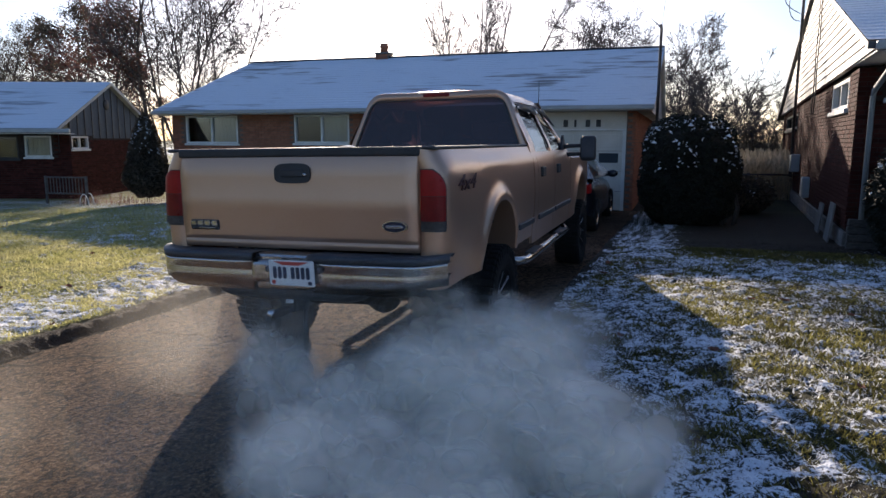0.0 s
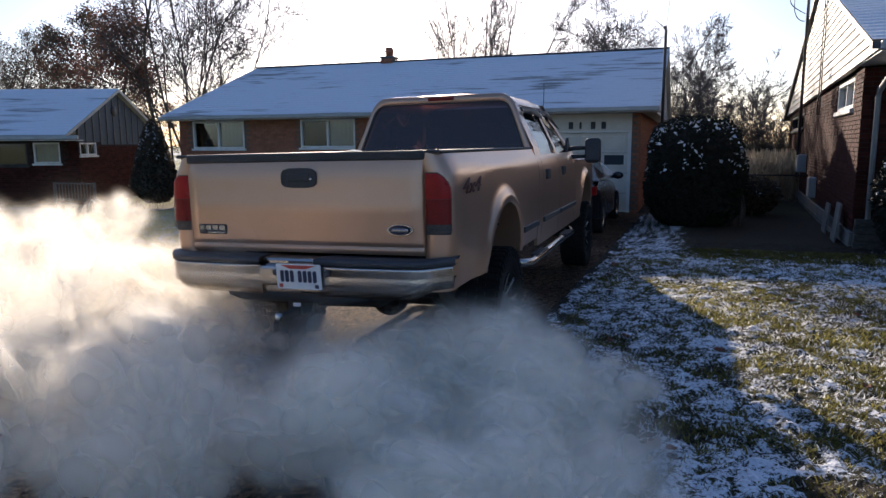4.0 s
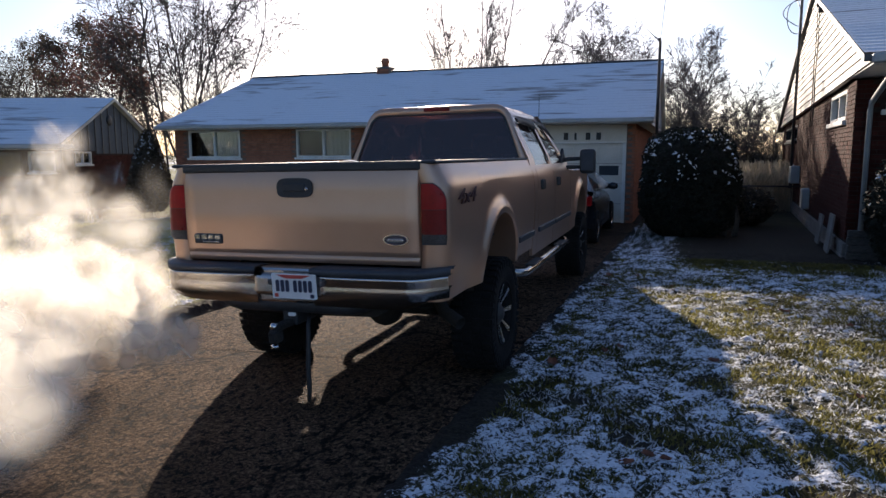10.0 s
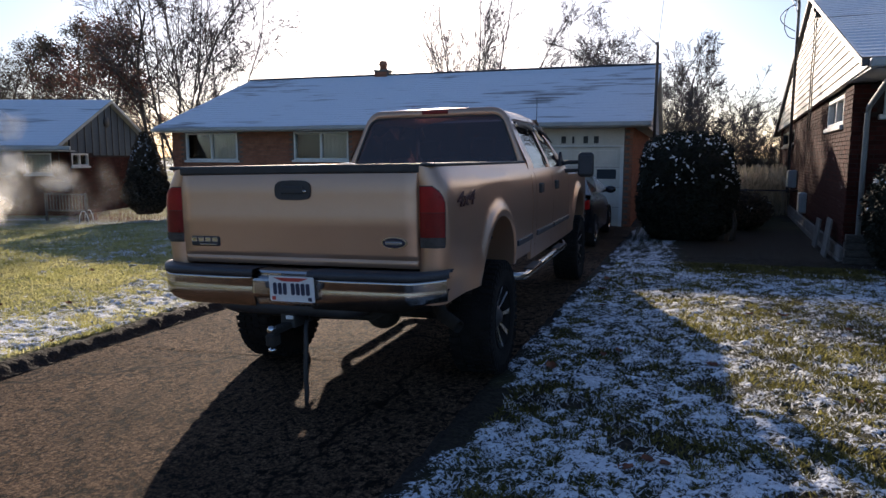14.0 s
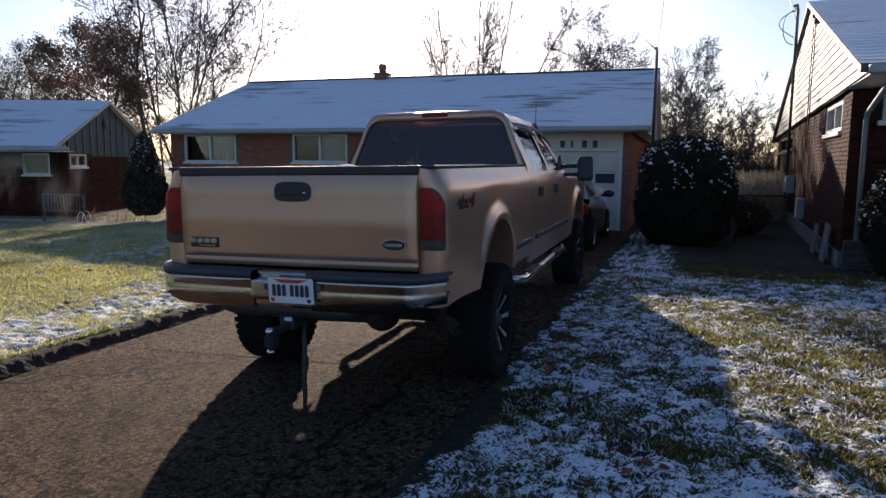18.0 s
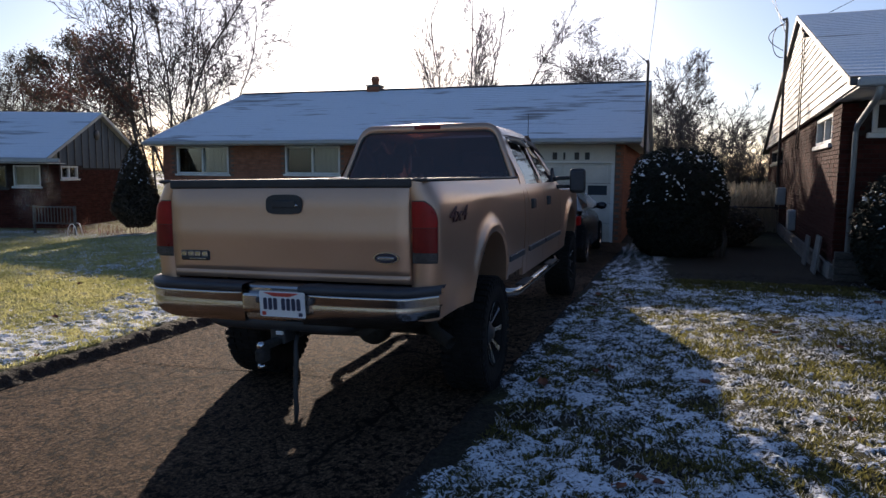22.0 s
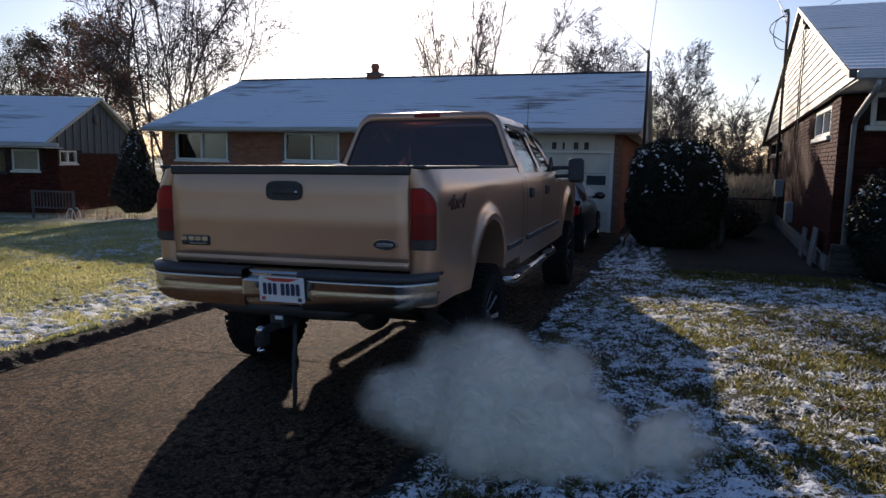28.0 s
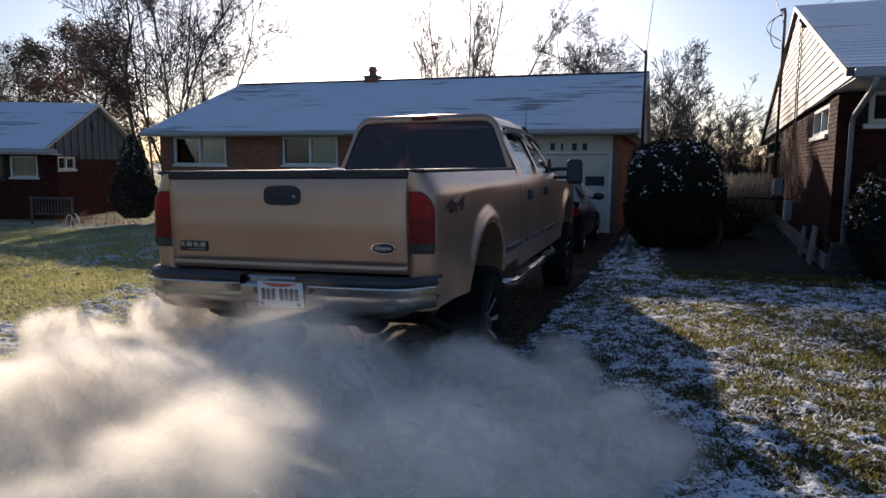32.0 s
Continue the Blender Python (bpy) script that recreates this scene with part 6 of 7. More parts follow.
BT = "bare grey winter tree behind the houses"
tree("bare_tree", "tall forked bare tree behind the roof", -6.3, 30, 11, 10.2, "winter trees", stems=6, spread_=0.58, levels=4, fill=0.95, thick=0.0075, splay=1.7, fine=0.0072, wild=0.42, first=0.3, limb=0.36, up=0.02)
tree("bare_tree", BT, -8.6, 31, 12, 8.0, "winter trees", stems=3, spread_=0.6, levels=4, fill=0.8, thick=0.006, splay=0.9, fine=0.0072, wild=0.5, limb=0.34, up=0.02)
tree("bare_tree", "low leaning bare tree behind the roof", -7.4, 31, 13, 7.6, "winter trees", lean=-0.62, stems=1, spread_=0.7, levels=4, fill=0.6, thick=0.006, fine=0.0072, wild=0.6, limb=0.34)
tree("bare_tree", "small twiggy bare tree behind the roof", -11.4, 32, 16, 7.6, "winter trees", lean=-0.1, stems=2, spread_=0.7, levels=3, fill=0.8, thick=0.006, fine=0.0072, wild=0.6, limb=0.34, up=0.02)
for x, seed, h, wide in ((-2.4, 14, 7.4, 2.0), (-0.2, 17, 8.0, 2.2), (1.8, 15, 7.4, 1.4)):
    tree("bare_tree", "round-crowned bare tree behind the roof", x, 30, seed, h, "winter trees", spread_=0.95, stems=5, thick=0.007, limb=0.36, first=0.2, splay=wide, fine=0.0066, wild=0.75, fill=1.2, up=0.02)
for k, (x, y, h) in enumerate([(2.9, 24.5, 4.6), (3.7, 24, 5.0), (4.3, 25, 4.4), (3.3, 27, 5.0), (2.4, 27, 4.9), (5.1, 26, 3.5), (5.8, 25, 3.5), (6.3, 25.5, 3.3), (7.0, 26, 2.9), (5.5, 28, 3.7)]):
    tree("bare_tree", "many-stemmed bare tree beyond the fence", x, y, 30 + k, h, "winter trees", stems=5, spread_=0.72, thick=0.007, fill=0.85, levels=4, fine=0.0055, wild=0.6, splay=1.8, first=0.15, limb=0.38, up=0.02)
tree("bare_tree", "large bare tree between the houses", -20.4, 26, 51, 14.0, "winter trees", stems=3, splay=1.2, spread_=0.9, thick=0.008, limb=0.40, fine=0.011, wild=1.1, first=0.2)
tree("bare_tree", "large leaning bare tree between the houses", -19.2, 27, 52, 11.5, "winter trees", stems=2, lean=0.30, splay=0.8, spread_=0.9, thick=0.008, limb=0.42, fine=0.011, wild=1.1, first=0.2)
tree("bare_tree", BT, -22.6, 27.5, 53, 13.0, "winter trees", stems=3, splay=1.2, spread_=0.8, fill=0.7, leaves=700, leaf_size=0.05, scatter=0.2, thick=0.007, limb=0.40, fine=0.010, wild=1.2)
tree("oak_tree", "broad oak with withered red-brown leaves", -25.0, 26, 61, 8.0, "", 7000, 0.08, 0.30, spread_=1.4, thick=0.014, limb=0.55, first=0.25, wild=1.2)
tree("oak_tree", "oak with dark withered leaves", -22.3, 26, 62, 9.4, "", 2600, 0.06, 0.22, "olive_leaf", spread_=1.0, thick=0.013, limb=0.42, first=0.25, wild=1.2)
for k, (x, y, h, n) in enumerate([(-37, 31, 9.0, 3600), (-34.5, 30, 9.2, 3600), (-32.2, 31, 8.8, 3400), (-29.6, 30, 8.2, 3600), (-27.4, 29, 8.4, 3600), (-39.5, 33, 9.4, 3600), (-42, 34, 9.6, 3400)]):
    tree("woodland_tree", "slim tree with sparse dark leaves at the wood's edge", x, y, 70 + k, h, "wood's edge", n, 0.075, 0.18, "olive_leaf", spread_=1.2, fill=0.9, thick=0.010, limb=0.5, wild=1.3)
for k in range(16):
    tree("thicket_shrub", "low bare thicket shrub at the wood's edge", -44 + 2.35 * k, 34 + (k % 3), 90 + k, 3.8 + (k * 7 % 5) * 0.3, "thicket", 700, 0.06, 0.15, "olive_leaf", stems=4, spread_=1.0, levels=3, thick=0.009)


def leafy_mound(name, label, category, x, y, z, rx, ry, rz, count, size, mat, snow_n, seed, cone=False, snow_size=0.05, power=2.4):
    """A dense clipped bush: core coloured dark for the shade inside, a shell of leaves with an uneven outline, and
    flecks of snow on top.
    """
    rng = random.Random(seed)
    root = thing(name, label, category, pose(x, y, z))
    bm = bmesh.new()
    b = bmesh.new()
    bmesh.ops.create_icosphere(b, subdivisions=4, radius=1.0)

    def outline(d):
        bump = 1 + 0.10 * noise.noise(d * 2.2 + Vector((seed, 0, 0))) + 0.06 * noise.noise(d * 5.5)
        if cone:
            t = (d.z + 1) / 2
            w = (1 - t) ** 0.62 * (0.35 + 0.65 * min(1, t * 5)) * 1.35
            h = Vector((d.x, d.y, 0))
            h = h.normalized() * w if h.length > 1e-4 else h
            return Vector((h.x * rx * bump, h.y * ry * bump, rz * (2 * t)))
        f = max(abs(d.x) ** power + abs(d.y) ** power + abs(d.z) ** power, 1e-6) ** (-1 / power)
        p = d * f * bump
        return Vector((p.x * rx, p.y * ry, rz + p.z * rz))
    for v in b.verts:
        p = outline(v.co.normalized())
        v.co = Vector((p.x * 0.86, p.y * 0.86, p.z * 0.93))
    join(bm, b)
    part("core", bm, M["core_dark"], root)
    verts, faces, sv, sf = [], [], [], []
    for i in range(count + snow_n):
        d = Vector((rng.gauss(0, 1), rng.gauss(0, 1), rng.gauss(0, 1))).normalized()
        snow = i >= count
        if snow and (d.z < 0.05 or rng.random() > 0.35 + d.z or noise.noise(d * 4 + Vector((3, seed, 1))) < -0.05):
            continue
        p = outline(d)
        q = Vector((p.x, p.y, p.z)) * rng.uniform(0.86, 1.06) if not snow else Vector((p.x * 1.02, p.y * 1.02, p.z * 1.01))
        if q.z < 0.02:
            q.z = 0.02 + 0.1 * rng.random()
        a = Vector((rng.uniform(-1, 1), rng.uniform(-1, 1), rng.uniform(-0.6, 0.6))).normalized()
        o = a.orthogonal().normalized()
        s = (size if not snow else snow_size) * rng.uniform(0.5, 1.5)
        vv, ff = (sv, sf) if snow else (verts, faces)
        k = len(vv)
        n = Vector((0, 0, s * 0.35 if snow else 0)) + a.cross(o) * s * 0.2
        vv += [q - a * s, q + o * s * 0.5 + n, q + a * s, q - o * s * 0.5 + n * 0.5]
        ff += [(k, k + 1, k + 2), (k, k + 2, k + 3)]
        if snow:
            vv.append(q + Vector((0, 0, s * 0.5)))
            ff += [(k, k + 4, k + 1), (k + 1, k + 4, k + 2), (k + 2, k + 4, k + 3), (k + 3, k + 4, k)]
    soup("foliage", verts, faces, M[mat], root)
    tagged(soup("snow_cover", sv, sf, M["snow"], root, "small clots of snow caught in the leaves"), kind="stuff")
    return root


# near-black core stands in for the shade deep among the leaves
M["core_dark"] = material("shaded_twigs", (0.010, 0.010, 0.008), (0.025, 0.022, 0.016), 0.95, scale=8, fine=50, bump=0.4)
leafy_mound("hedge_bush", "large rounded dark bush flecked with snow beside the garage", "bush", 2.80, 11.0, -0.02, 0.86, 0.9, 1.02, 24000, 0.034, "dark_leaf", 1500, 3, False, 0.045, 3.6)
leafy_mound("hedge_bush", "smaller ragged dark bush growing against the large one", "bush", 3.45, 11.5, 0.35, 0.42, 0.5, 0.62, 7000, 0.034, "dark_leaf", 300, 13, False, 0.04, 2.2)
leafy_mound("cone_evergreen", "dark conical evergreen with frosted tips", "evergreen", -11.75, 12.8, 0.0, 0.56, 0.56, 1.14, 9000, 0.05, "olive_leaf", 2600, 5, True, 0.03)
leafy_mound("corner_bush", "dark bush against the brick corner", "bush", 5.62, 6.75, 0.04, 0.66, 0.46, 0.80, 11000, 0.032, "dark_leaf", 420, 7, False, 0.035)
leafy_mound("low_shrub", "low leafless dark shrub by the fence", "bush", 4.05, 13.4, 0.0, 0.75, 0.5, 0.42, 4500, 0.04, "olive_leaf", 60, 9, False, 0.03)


def hedge_trunks():
    root = thing("old_shrub", "bare stems of an old shrub beside the bush", "shrub", pose(3.55, 10.9, 0.0))
    rng = random.Random(4)
    for k in range(5):
        bm = bmesh.new()
        x, y = rng.uniform(-0.2, 0.25), rng.uniform(-0.2, 0.2)
        tube(bm, [(x, y, -0.03), (x + 0.05, y, 0.35), (x - 0.03, y + 0.04, 0.7), (x - 0.1, y, 1.1)], [0.035, 0.03, 0.022, 0.015], 6)
        part("stem", bm, M["bark"], root)


hedge_trunks()


def reeds():
    rng = random.Random(8)
    verts, faces = [], []
    for _ in range(5200):
        x, y = rng.uniform(1.5, 12), rng.uniform(17.6, 22)
        h = rng.uniform(0.7, 1.35)
        a = rng.uniform(0, math.pi)
        w = 0.012
        dx, dy = math.cos(a) * w, math.sin(a) * w
        lx, ly = rng.gauss(0, 0.12), rng.gauss(0, 0.12)
        k = len(verts)
        verts += [(x - dx, y - dy, -0.03), (x + dx, y + dy, -0.03), (x + lx + dx, y + ly + dy, h * 0.75), (x + lx - dx, y + ly - dy, h * 0.75), (x + lx * 1.7 - dx * 4, y + ly * 1.7, h * 0.9), (x + lx * 1.7 + dx * 4, y + ly * 1.7, h * 0.95), (x + 2 * lx, y + 2 * ly, h * 1.1)]
        faces += [(k, k + 1, k + 2, k + 3), (k + 3, k + 2, k + 5, k + 4), (k + 4, k + 5, k + 6)]
    tagged(soup("reeds", verts, faces, M["reed"]), "tall dry tan grass beyond the fence", "dry grass", kind="stuff")


reeds()


def wire_fence():
    root = thing("wire_fence", "chain-link fence with dark rails between the gardens", "fence", pose(1.9, 15.2, 0.0, 0, 0, 3))
    L, H = 3.9, 0.82
    for x in np.linspace(0, L, 4):
        bm = bmesh.new()
        tube(bm, [(x, 0, -0.05), (x, 0, H + 0.04)], 0.03, 8)
        part("post", bm, M["grey_pipe"], root)
    bm = bmesh.new()
    tube(bm, [(0, 0, H), (L, 0, H)], 0.022, 8)
    part("top_rail", bm, M["grey_pipe"], root)
    bm = bmesh.new()
    n = int(L / 0.075)
    for k in range(n):
        for s in (1, -1):
            x0 = L * k / n
            x1 = min(max(x0 + s * H, 0), L)
            z1 = abs(x1 - x0)
            v = [bm.verts.new(c) for c in ((x0, -0.003, 0.02), (x0 + 0.006, -0.003, 0.02), (x1 + 0.006, -0.003, 0.02 + z1 * 0.96), (x1, -0.003, 0.02 + z1 * 0.96))]
            bm.faces.new(v)
    part("mesh", bm, M["grey_pipe"], root)


wire_fence()


def porch_rail():
    """The railing and planter before the far neighbour's house."""
    root = thing("porch_railing", "low brown wooden railing of the neighbour's porch", "railing", pose(-14.5, 11.9, -0.25, 0, 0, 4))
    L = 1.35
    for z in (0.34, 0.80):
        bm = bmesh.new()
        soft_box(bm, 0, L, -0.02, 0.02, z, z + 0.045, 0.008, 1)
        part("rail", bm, M["old_timber"], root)
    for x in np.linspace(0.05, L - 0.05, 13):
        bm = bmesh.new()
        box(bm, x - 0.012, x + 0.012, -0.009, 0.009, 0.36, 0.82)
        part("baluster", bm, M["old_timber"], root)
    for x in (0.0, L):
        bm = bmesh.new()
        soft_box(bm, x - 0.03, x + 0.03, -0.03, 0.03, -0.1, 0.86, 0.01, 1)
        part("post", bm, M["old_timber"], root)
    pots = [(-13.1, 12.0), (-12.9, 11.6), (-15.6, 10.9)]
    for k, (x, y) in enumerate(pots):
        b = thing("garden_hoop", "small pale wire edging hoop by the flower bed", "edging", pose(x, y, -0.2), "flower bed edging")
        bm = bmesh.new()
        tube(bm, [(0.16 * math.cos(a), 0, 0.34 * math.sin(a)) for a in np.linspace(0, math.pi, 11)], 0.012, 6)
        part("hoop", bm, M["white_trim"], b)
    rng = random.Random(21)
    verts, faces = [], []
    for _ in range(420):
        x, y = rng.uniform(-14.2, -10.8), rng.uniform(11.9, 12.9)
        h = rng.uniform(0.15, 0.6)
        lx, ly = rng.gauss(0, 0.08), rng.gauss(0, 0.08)
        k = len(verts)
        verts += [(x, y, -0.3), (x + 0.012, y, -0.3), (x + lx, y + ly, h - 0.25)]
        faces.append((k, k + 1, k + 2))
    tagged(soup("withered_flowers", verts, faces, M["brown_leaf"]), "withered flower stalks along the neighbour's wall", "dead flowers", kind="stuff")


porch_rail()


def timber_steps():
    root = thing("timber_edging", "weathered grey timbers stacked at the house corner", "timbers", pose(4.93, 7.62, 0.11, 0, 0, -8))
    for k in range(4):
        bm = bmesh.new()
        soft_box(bm, 0.01 * (k % 2), 0.42 + 0.03 * (k % 3), 0.0, 0.14, 0.112 * k - 0.04, 0.112 * k + 0.066, 0.014, 2)
        part("timber", bm, M["old_timber"], root)
    rail = thing("bed_edging", "long dark weathered timbers edging the planting bed", "timbers", pose(5.42, 7.50, 0.11, 0, 0, -6))
    for k in range(4):
        bm = bmesh.new()
        soft_box(bm, 0.0, 4.2, 0.0, 0.13, 0.112 * k - 0.04, 0.112 * k + 0.064, 0.014, 2)
        part("timber", bm, M["old_timber"], rail)
    for k, (x, y, h) in enumerate([(4.89, 8.6, 0.62), (5.0, 9.8, 0.52)]):
        b = thing("leaning_board", "pale board leaning against the footing", "board", pose(x, y, 0.06, 0, 6, -6), "leaning boards")
        bm = bmesh.new()
        soft_box(bm, -0.03, 0.0, -0.25, 0.25, 0.0, h, 0.006, 1)
        part("board", bm, M["block"], b)


timber_steps()


def overhead_lines():
    M["wire"] = material("black_cable", (0.015, 0.015, 0.015), (0.03, 0.03, 0.03), 0.6, scale=5, bump=0)

    def line(name, a, b, sag, r=0.012):
        bm = bmesh.new()
        a, b = Vector(a), Vector(b)
        tube(bm, [a.lerp(b, t) - Vector((0, 0, sag * 4 * t * (1 - t))) for t in np.linspace(0, 1, 13)], r, 5)
        simple(name, bm, M["wire"], "black overhead service cable", "cable", group="overhead cables")
    line("overhead_cable", (2.16, 13.53, 4.27), (-0.6, 27.0, 9.2), 0.1)
    line("overhead_cable", (2.18, 13.55, 4.15), (2.6, -9, 8.6), 0.4, 0.006)
    line("overhead_cable", (5.62, 16.6, 5.64), (8.2, 36.5, 11.1), 0.1)
    line("overhead_cable", (5.65, 16.6, 5.37), (8.45, 36.5, 11.0), 0.15)
    line("overhead_cable", (5.45, 12.8, 4.88), (7.85, 18.4, 6.62), 0.0, 0.008)
    bm = bmesh.new()
    pts = [(5.63 - 0.29 * math.sin(t * 3.1), 16.6, 5.58 - 0.81 * t + 0.13 * math.sin(6 * t)) for t in np.linspace(0, 1, 12)]
    tube(bm, pts, 0.012, 5)
    pts = [(5.63 - 0.39 * math.sin(t * 3.1), 16.6, 5.64 - 0.72 * t) for t in np.linspace(0, 1, 12)]
    tube(bm, pts, 0.012, 5)
    simple("cable_loops", bm, M["wire"], "loose black cable loops at the mast head", "cable")


overhead_lines()


# ---- lawn litter ----
def grass():
    rng = np.random.default_rng(5)

    def field(n, x0, x1, y0, y1, h0, h1, ok):
        x, y = rng.uniform(x0, x1, n), rng.uniform(y0, y1, n)
        k = ok(x, y)
        x, y = x[k], y[k]
        z = ground_z(x, y) + 0.005
        a, h = rng.uniform(0, 2 * np.pi, len(x)), rng.uniform(h0, h1, len(x))
        w = rng.uniform(0.004, 0.009, len(x))
        lx, ly = rng.normal(0, 0.028, len(x)), rng.normal(0, 0.028, len(x))
        p = np.stack([np.stack([x - w * np.cos(a), y - w * np.sin(a), z - 0.012], -1), np.stack([x + w * np.cos(a), y + w * np.sin(a), z - 0.012], -1), np.stack([x + lx, y + ly, z + h], -1)], 1)
        return p.reshape(-1, 3)

    def off_drive(x, y):
        u = drive_u(x, y)
        return (u > 0.0) | (u < -DRIVE_W - 0.02)
    def right_ok(x, y):
        return (drive_u(x, y) > 0.22) & (x < 5.2)

    def patch(x, y):
        return layered(x, y, 5.0, 31, 3)
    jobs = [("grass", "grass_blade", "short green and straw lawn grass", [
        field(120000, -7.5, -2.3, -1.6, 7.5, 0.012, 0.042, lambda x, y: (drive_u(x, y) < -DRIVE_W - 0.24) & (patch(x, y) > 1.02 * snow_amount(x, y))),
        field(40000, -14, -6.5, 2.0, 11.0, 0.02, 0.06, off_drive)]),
        ("dormant_grass", "shaded_lawn_blade", "short straw and dull green grass between snow flecks", [
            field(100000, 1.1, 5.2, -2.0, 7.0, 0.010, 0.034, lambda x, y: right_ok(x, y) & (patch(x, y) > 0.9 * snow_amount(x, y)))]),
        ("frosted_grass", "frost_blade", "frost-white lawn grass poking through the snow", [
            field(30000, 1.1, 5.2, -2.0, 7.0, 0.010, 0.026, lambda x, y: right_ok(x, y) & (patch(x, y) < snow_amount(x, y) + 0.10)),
            field(22000, -7.5, -2.3, -1.6, 7.5, 0.006, 0.02, lambda x, y: (drive_u(x, y) < -DRIVE_W - 0.24) & (patch(x, y) < snow_amount(x, y) + 0.12))])]
    for name, mt, label, fields in jobs:
        pts = np.concatenate(fields)
        n = len(pts) // 3
        me = bpy.data.meshes.new(name)
        me.vertices.add(3 * n)
        me.vertices.foreach_set("co", pts.ravel())
        me.loops.add(3 * n)
        me.loops.foreach_set("vertex_index", np.arange(3 * n, dtype=np.int32))
        me.polygons.add(n)
        me.polygons.foreach_set("loop_start", np.arange(0, 3 * n, 3, dtype=np.int32))
        me.update(calc_edges=True)
        me.materials.append(M[mt])
        tagged(new(name, me), label, "grass", kind="stuff")


grass()


def dead_leaves():
    rng = random.Random(12)
    spots = [(3.44, 0.96), (-2.85, 0.81), (2.24, -0.31), (2.15, -0.28), (2.05, -0.4)] + [(rng.uniform(1.4, 5), rng.uniform(-1.5, 6)) for _ in range(16)] + [(rng.uniform(-6, -2.6), rng.uniform(-0.5, 5)) for _ in range(9)]
    for k, (x, y) in enumerate(spots):
        bm = bmesh.new()
        s = rng.uniform(0.025, 0.045) if k > 4 else 0.03
        rows = [[(s * a * (1 - 0.55 * b * b) * 0.9, s * b * 1.3, s * (0.35 * a * a + 0.2 * b * b) + 0.01 * rng.random()) for a in (-1, -0.5, 0, 0.5, 1)] for b in (-1, -0.5, 0, 0.5, 1)]
        grid_sheet(bm, rows)
        z = float(ground_z(np.array(x), np.array(y))) + 0.014
        simple("fallen_leaf", bm, M["fallen_leaf"], "curled red-brown fallen leaf on the lawn", "leaf", pose(x, y, z, rng.uniform(-12, 12), rng.uniform(-12, 12), rng.uniform(0, 360)), "fallen leaves")


dead_leaves()


# ---- exhaust smoke ----
def smoke_material(name, dense, coarse=1.4):
    """Soft flakes: each fades to its rim and to the rim of the billow, and is broken up by one cloud of noise through the billow."""
    m = bpy.data.materials.new(name)
    m.use_nodes = True
    nodes, links = links_of(m)
    nodes.remove(nodes["Principled BSDF"])

    def fade(vec, lo, hi):
        ln = nodes.new("ShaderNodeVectorMath")
        ln.operation = "LENGTH"
        links.new(vec, ln.inputs[0])
        f = nodes.new("ShaderNodeMapRange")
        f.interpolation_type = "SMOOTHSTEP"
        f.inputs["From Min"].default_value, f.inputs["From Max"].default_value = lo, hi
        f.inputs["To Min"].default_value, f.inputs["To Max"].default_value = 1.0, 0.0
        links.new(ln.outputs["Value"], f.inputs["Value"])
        return f.outputs[0]

    def times(a, b):
        mu = nodes.new("ShaderNodeMath")
        mu.operation = "MULTIPLY"
        links.new(a, mu.inputs[0])
        if hasattr(b, "links"):
            links.new(b, mu.inputs[1])
        else:
            mu.inputs[1].default_value = b
        return mu.outputs[0]
    tc = nodes.new("ShaderNodeTexCoord")
    flake = fade(tc.outputs["UV"], 0.05, 1.0)
    whole = fade(tc.outputs["Object"], 0.55, 1.12)
    info = nodes.new("ShaderNodeObjectInfo")
    shift = nodes.new("ShaderNodeVectorMath")
    shift.operation = "MULTIPLY_ADD"
    links.new(info.outputs["Random"], shift.inputs[0])
    shift.inputs[1].default_value = (37, 11, 23)
    links.new(tc.outputs["Object"], shift.inputs[2])
    nz = nodes.new("ShaderNodeTexNoise")
    nz.inputs["Scale"].default_value, nz.inputs["Detail"].default_value = coarse, 3
    links.new(shift.outputs[0], nz.inputs["Vector"])
    body = nodes.new("ShaderNodeMapRange")
    body.interpolation_type = "SMOOTHSTEP"
    body.inputs["From Min"].default_value, body.inputs["From Max"].default_value = 0.22, 0.52
    links.new(nz.outputs["Fac"], body.inputs["Value"])
    amt = times(times(times(flake, whole), body.outputs[0]), dense)
    d, t, mix, clear, out = nodes.new("ShaderNodeBsdfDiffuse"), nodes.new("ShaderNodeBsdfTranslucent"), nodes.new("ShaderNodeMixShader"), nodes.new("ShaderNodeBsdfTransparent"), nodes["Material Output"]
    d.inputs["Color"].default_value = t.inputs["Color"].default_value = (0.96, 0.925, 0.85, 1)
    mix.inputs[0].default_value = 0.7
    links.new(d.outputs[0], mix.inputs[1])
    links.new(t.outputs[0], mix.inputs[2])
    top = nodes.new("ShaderNodeMixShader")
    links.new(amt, top.inputs[0])
    links.new(clear.outputs[0], top.inputs[1])
    links.new(mix.outputs[0], top.inputs[2])
    links.new(top.outputs[0], out.inputs["Surface"])
    return m


